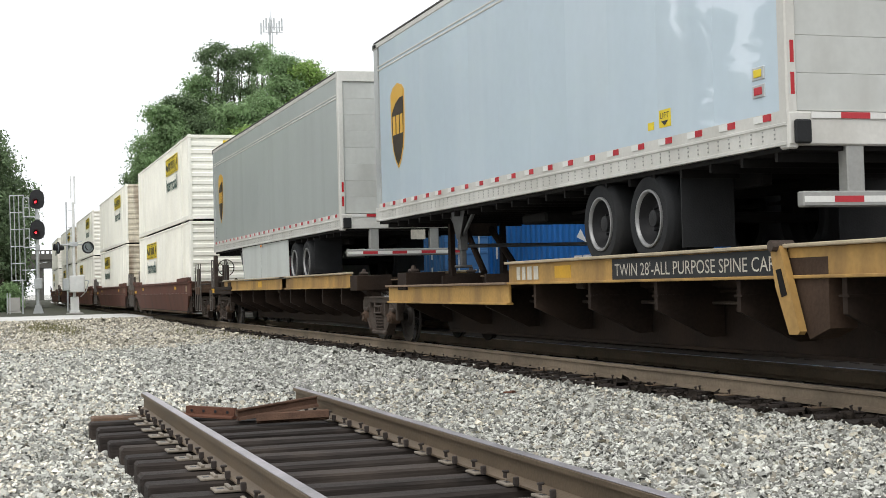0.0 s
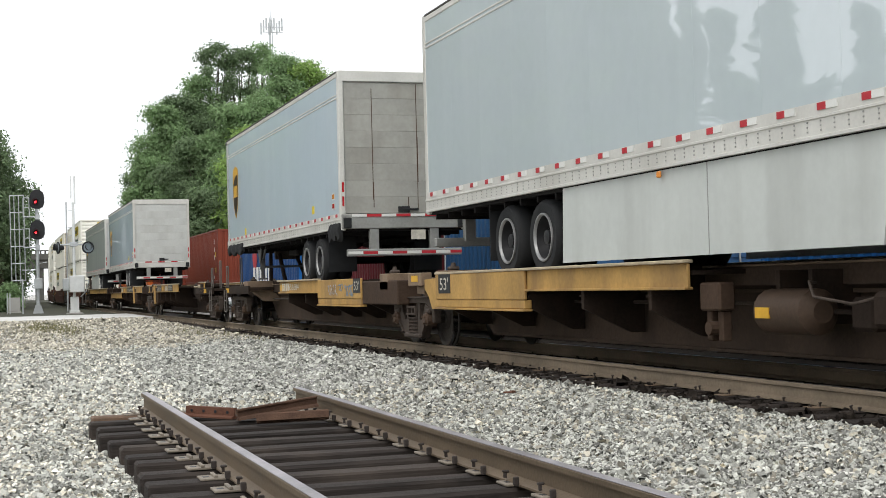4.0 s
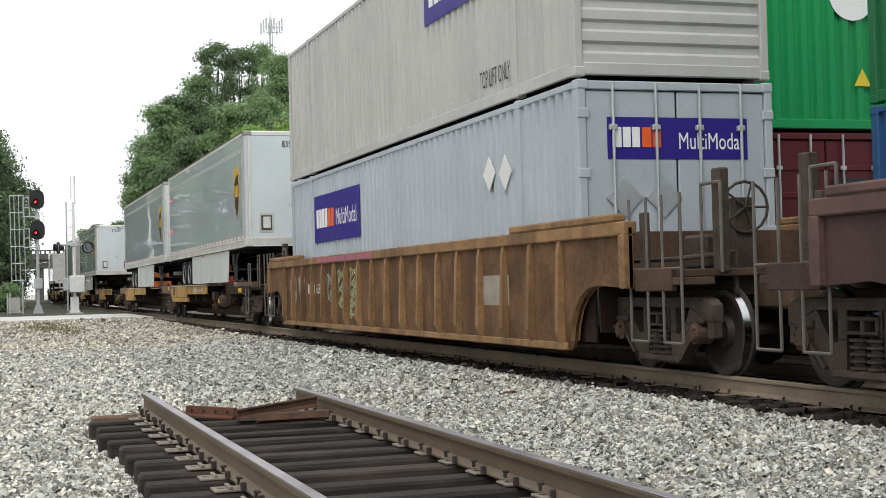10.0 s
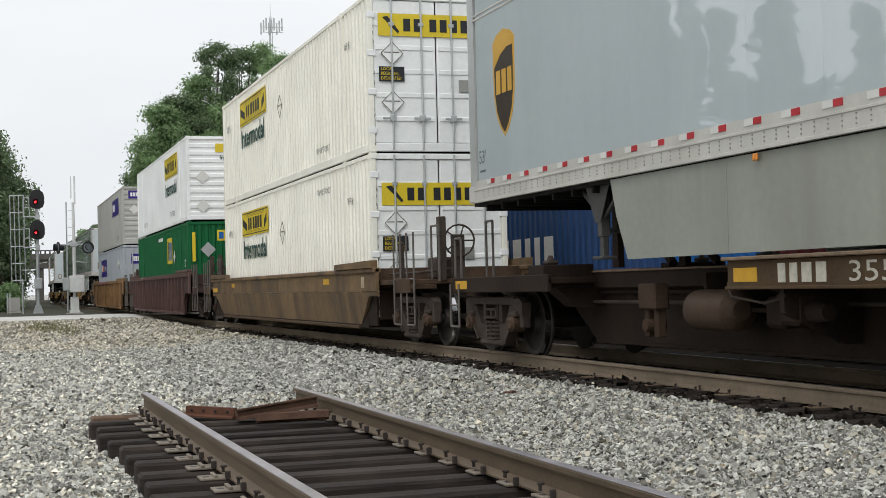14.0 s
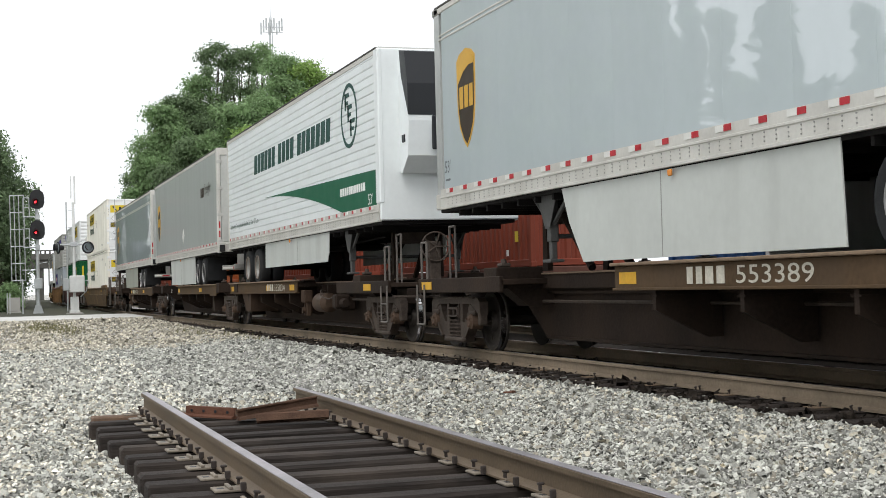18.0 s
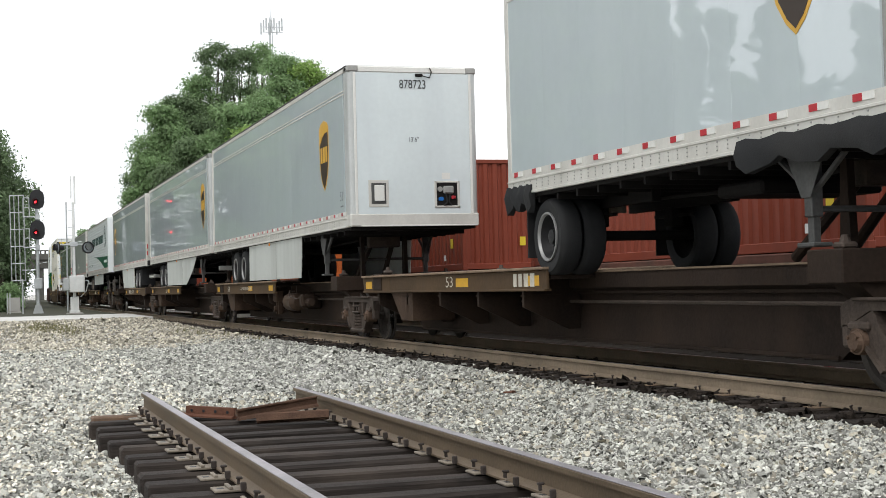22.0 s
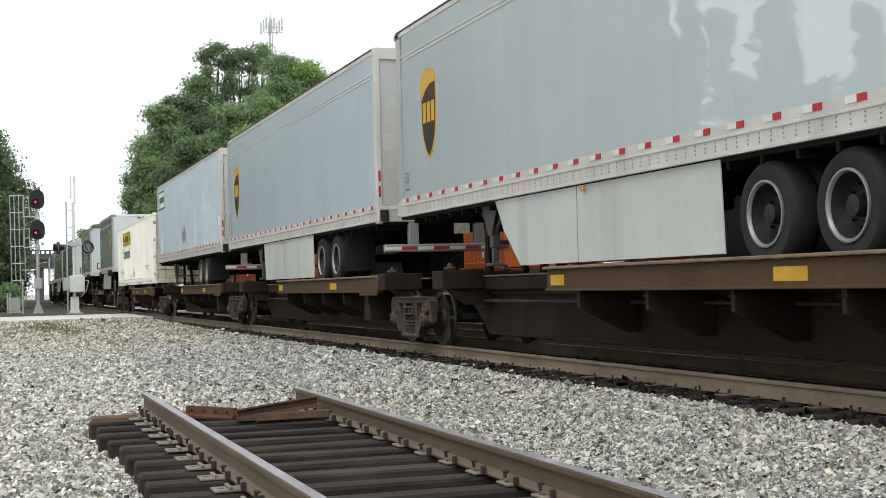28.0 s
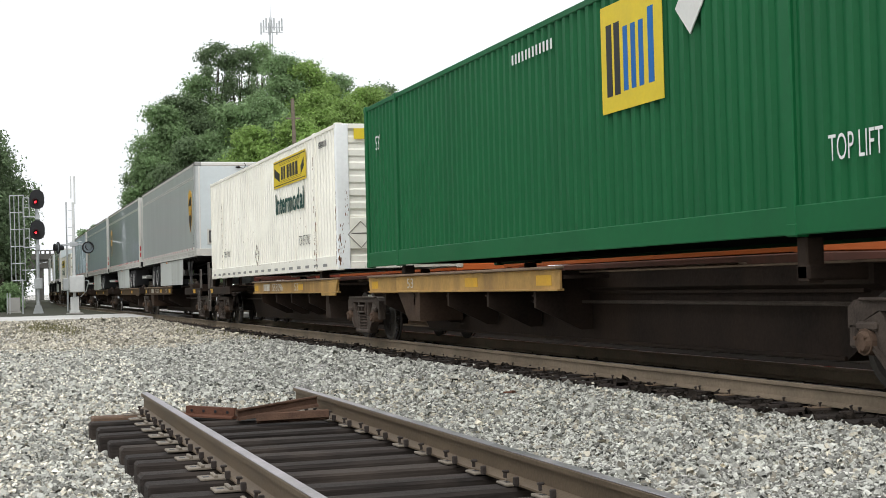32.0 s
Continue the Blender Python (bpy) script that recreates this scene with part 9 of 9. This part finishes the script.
for ya, paint, lab in ((95.45, C_RED, "red-brown corrugated container with white number bars, on a flat car"), (112.2, C_RED, "red-brown corrugated container with yellow labels, on a flat car"),
                       (127.6, C_ORANGE, "orange corrugated container on a flat car"), (143.2, C_ORANGE, "orange corrugated container on a flat car"), (159.0, C_RED, "red-brown corrugated container on a flat car")):
    far_flat(ya + 1.2, ya - 13.4)
    co, h = far_box(ya, ya - 12.19, 1.38, 4.15, paint, lab, "upright")
    for z in (2.6, 3.0, 3.4):
        bars(co, M_WHITE, -h + 1.25, z, 0.24, (0.09,), 0.1, FX)
    bars(co, M_YELLOW, -h + 0.95, 1.95, 0.24, (0.2,), 0.1, FX)
    bars(co, M_WHITE, -h + 1.5, 1.65, 0.14, (0.14,), 0.1, FX)
    part("warning_label", Build().prism([(-h + 1.0, 2.75), (-h + 0.7, 2.75), (-h + 0.85, 3.0)], FX - 0.003, FX + 0.002), M_YELLOW, co)
    end_panel(co, M_YELLOW, 0.3, 0.45, 1.98, 2.2, -h + 0.012, "small_label")
    end_panel(co, M_WHITE, 0.78, 0.84, 2.5, 2.95, -h + 0.012, "lettering_bar")

# a red booth and a white cabinet far behind the tracks
kio = thing("red_booth", "bright red metal-framed booth behind the tracks", "booth", at=pose(27.8, 42.0, -0.35))
part("body", Build().box(-0.9, 0.9, -0.8, 0.8, 0, 2.9, 0.04), M_LAMP_RED, kio)
for x in (-0.85, -0.3, 0.3, 0.85):
    part("frame_bar", Build().box(x - 0.05, x + 0.05, -0.86, -0.8, 0, 2.9, 0.01), M_TAPE_RED, kio)
van = thing("white_cabinet", "white metal cabinet behind the tracks", "cabinet", at=pose(29.4, 42.0, -0.35))
part("body", Build().box(-0.55, 0.55, -0.5, 0.5, 0.1, 2.6, 0.04), M_WHITE, van)
part("plinth", Build().box(-0.6, 0.6, -0.55, 0.55, 0, 0.1, 0.01), M_CONCRETE, van)


# ---- what moves ----
def motions():
    times = [float(i) for i in range(33)]
    for ob, y in MOVES:
        walk(ob, [(t, on_track(TRACK_X, y + run(t))) for t in times])
    for ob, y in FAR_MOVES:
        walk(ob, [(t, on_track(FAR_X, y - SLOW * t)) for t in times])
    # wheelsets turn while they pass before the camera
    for ob, place, y, local in WHEELS:
        t0 = t1 = None
        for k in range(961):
            q = place + y + run(k / 30)
            if 7.0 < q < 34.0:
                t0 = k if t0 is None else t0
                t1 = k
        if t0 is None:
            continue
        rows, ang = [], 0.0
        ks = sorted(set([0] + list(range(t0, t1 + 1)) + [960]))
        for k in ks:
            ang = -(run(k / 30) - run(t0 / 30)) / WHEEL_R if t0 <= k <= t1 else ang
            rows.append((k / 30, pose(0, local, RAIL_Z + WHEEL_R, math.degrees(ang) % 360, 0, 0)))
        walk(ob, rows)


motions()
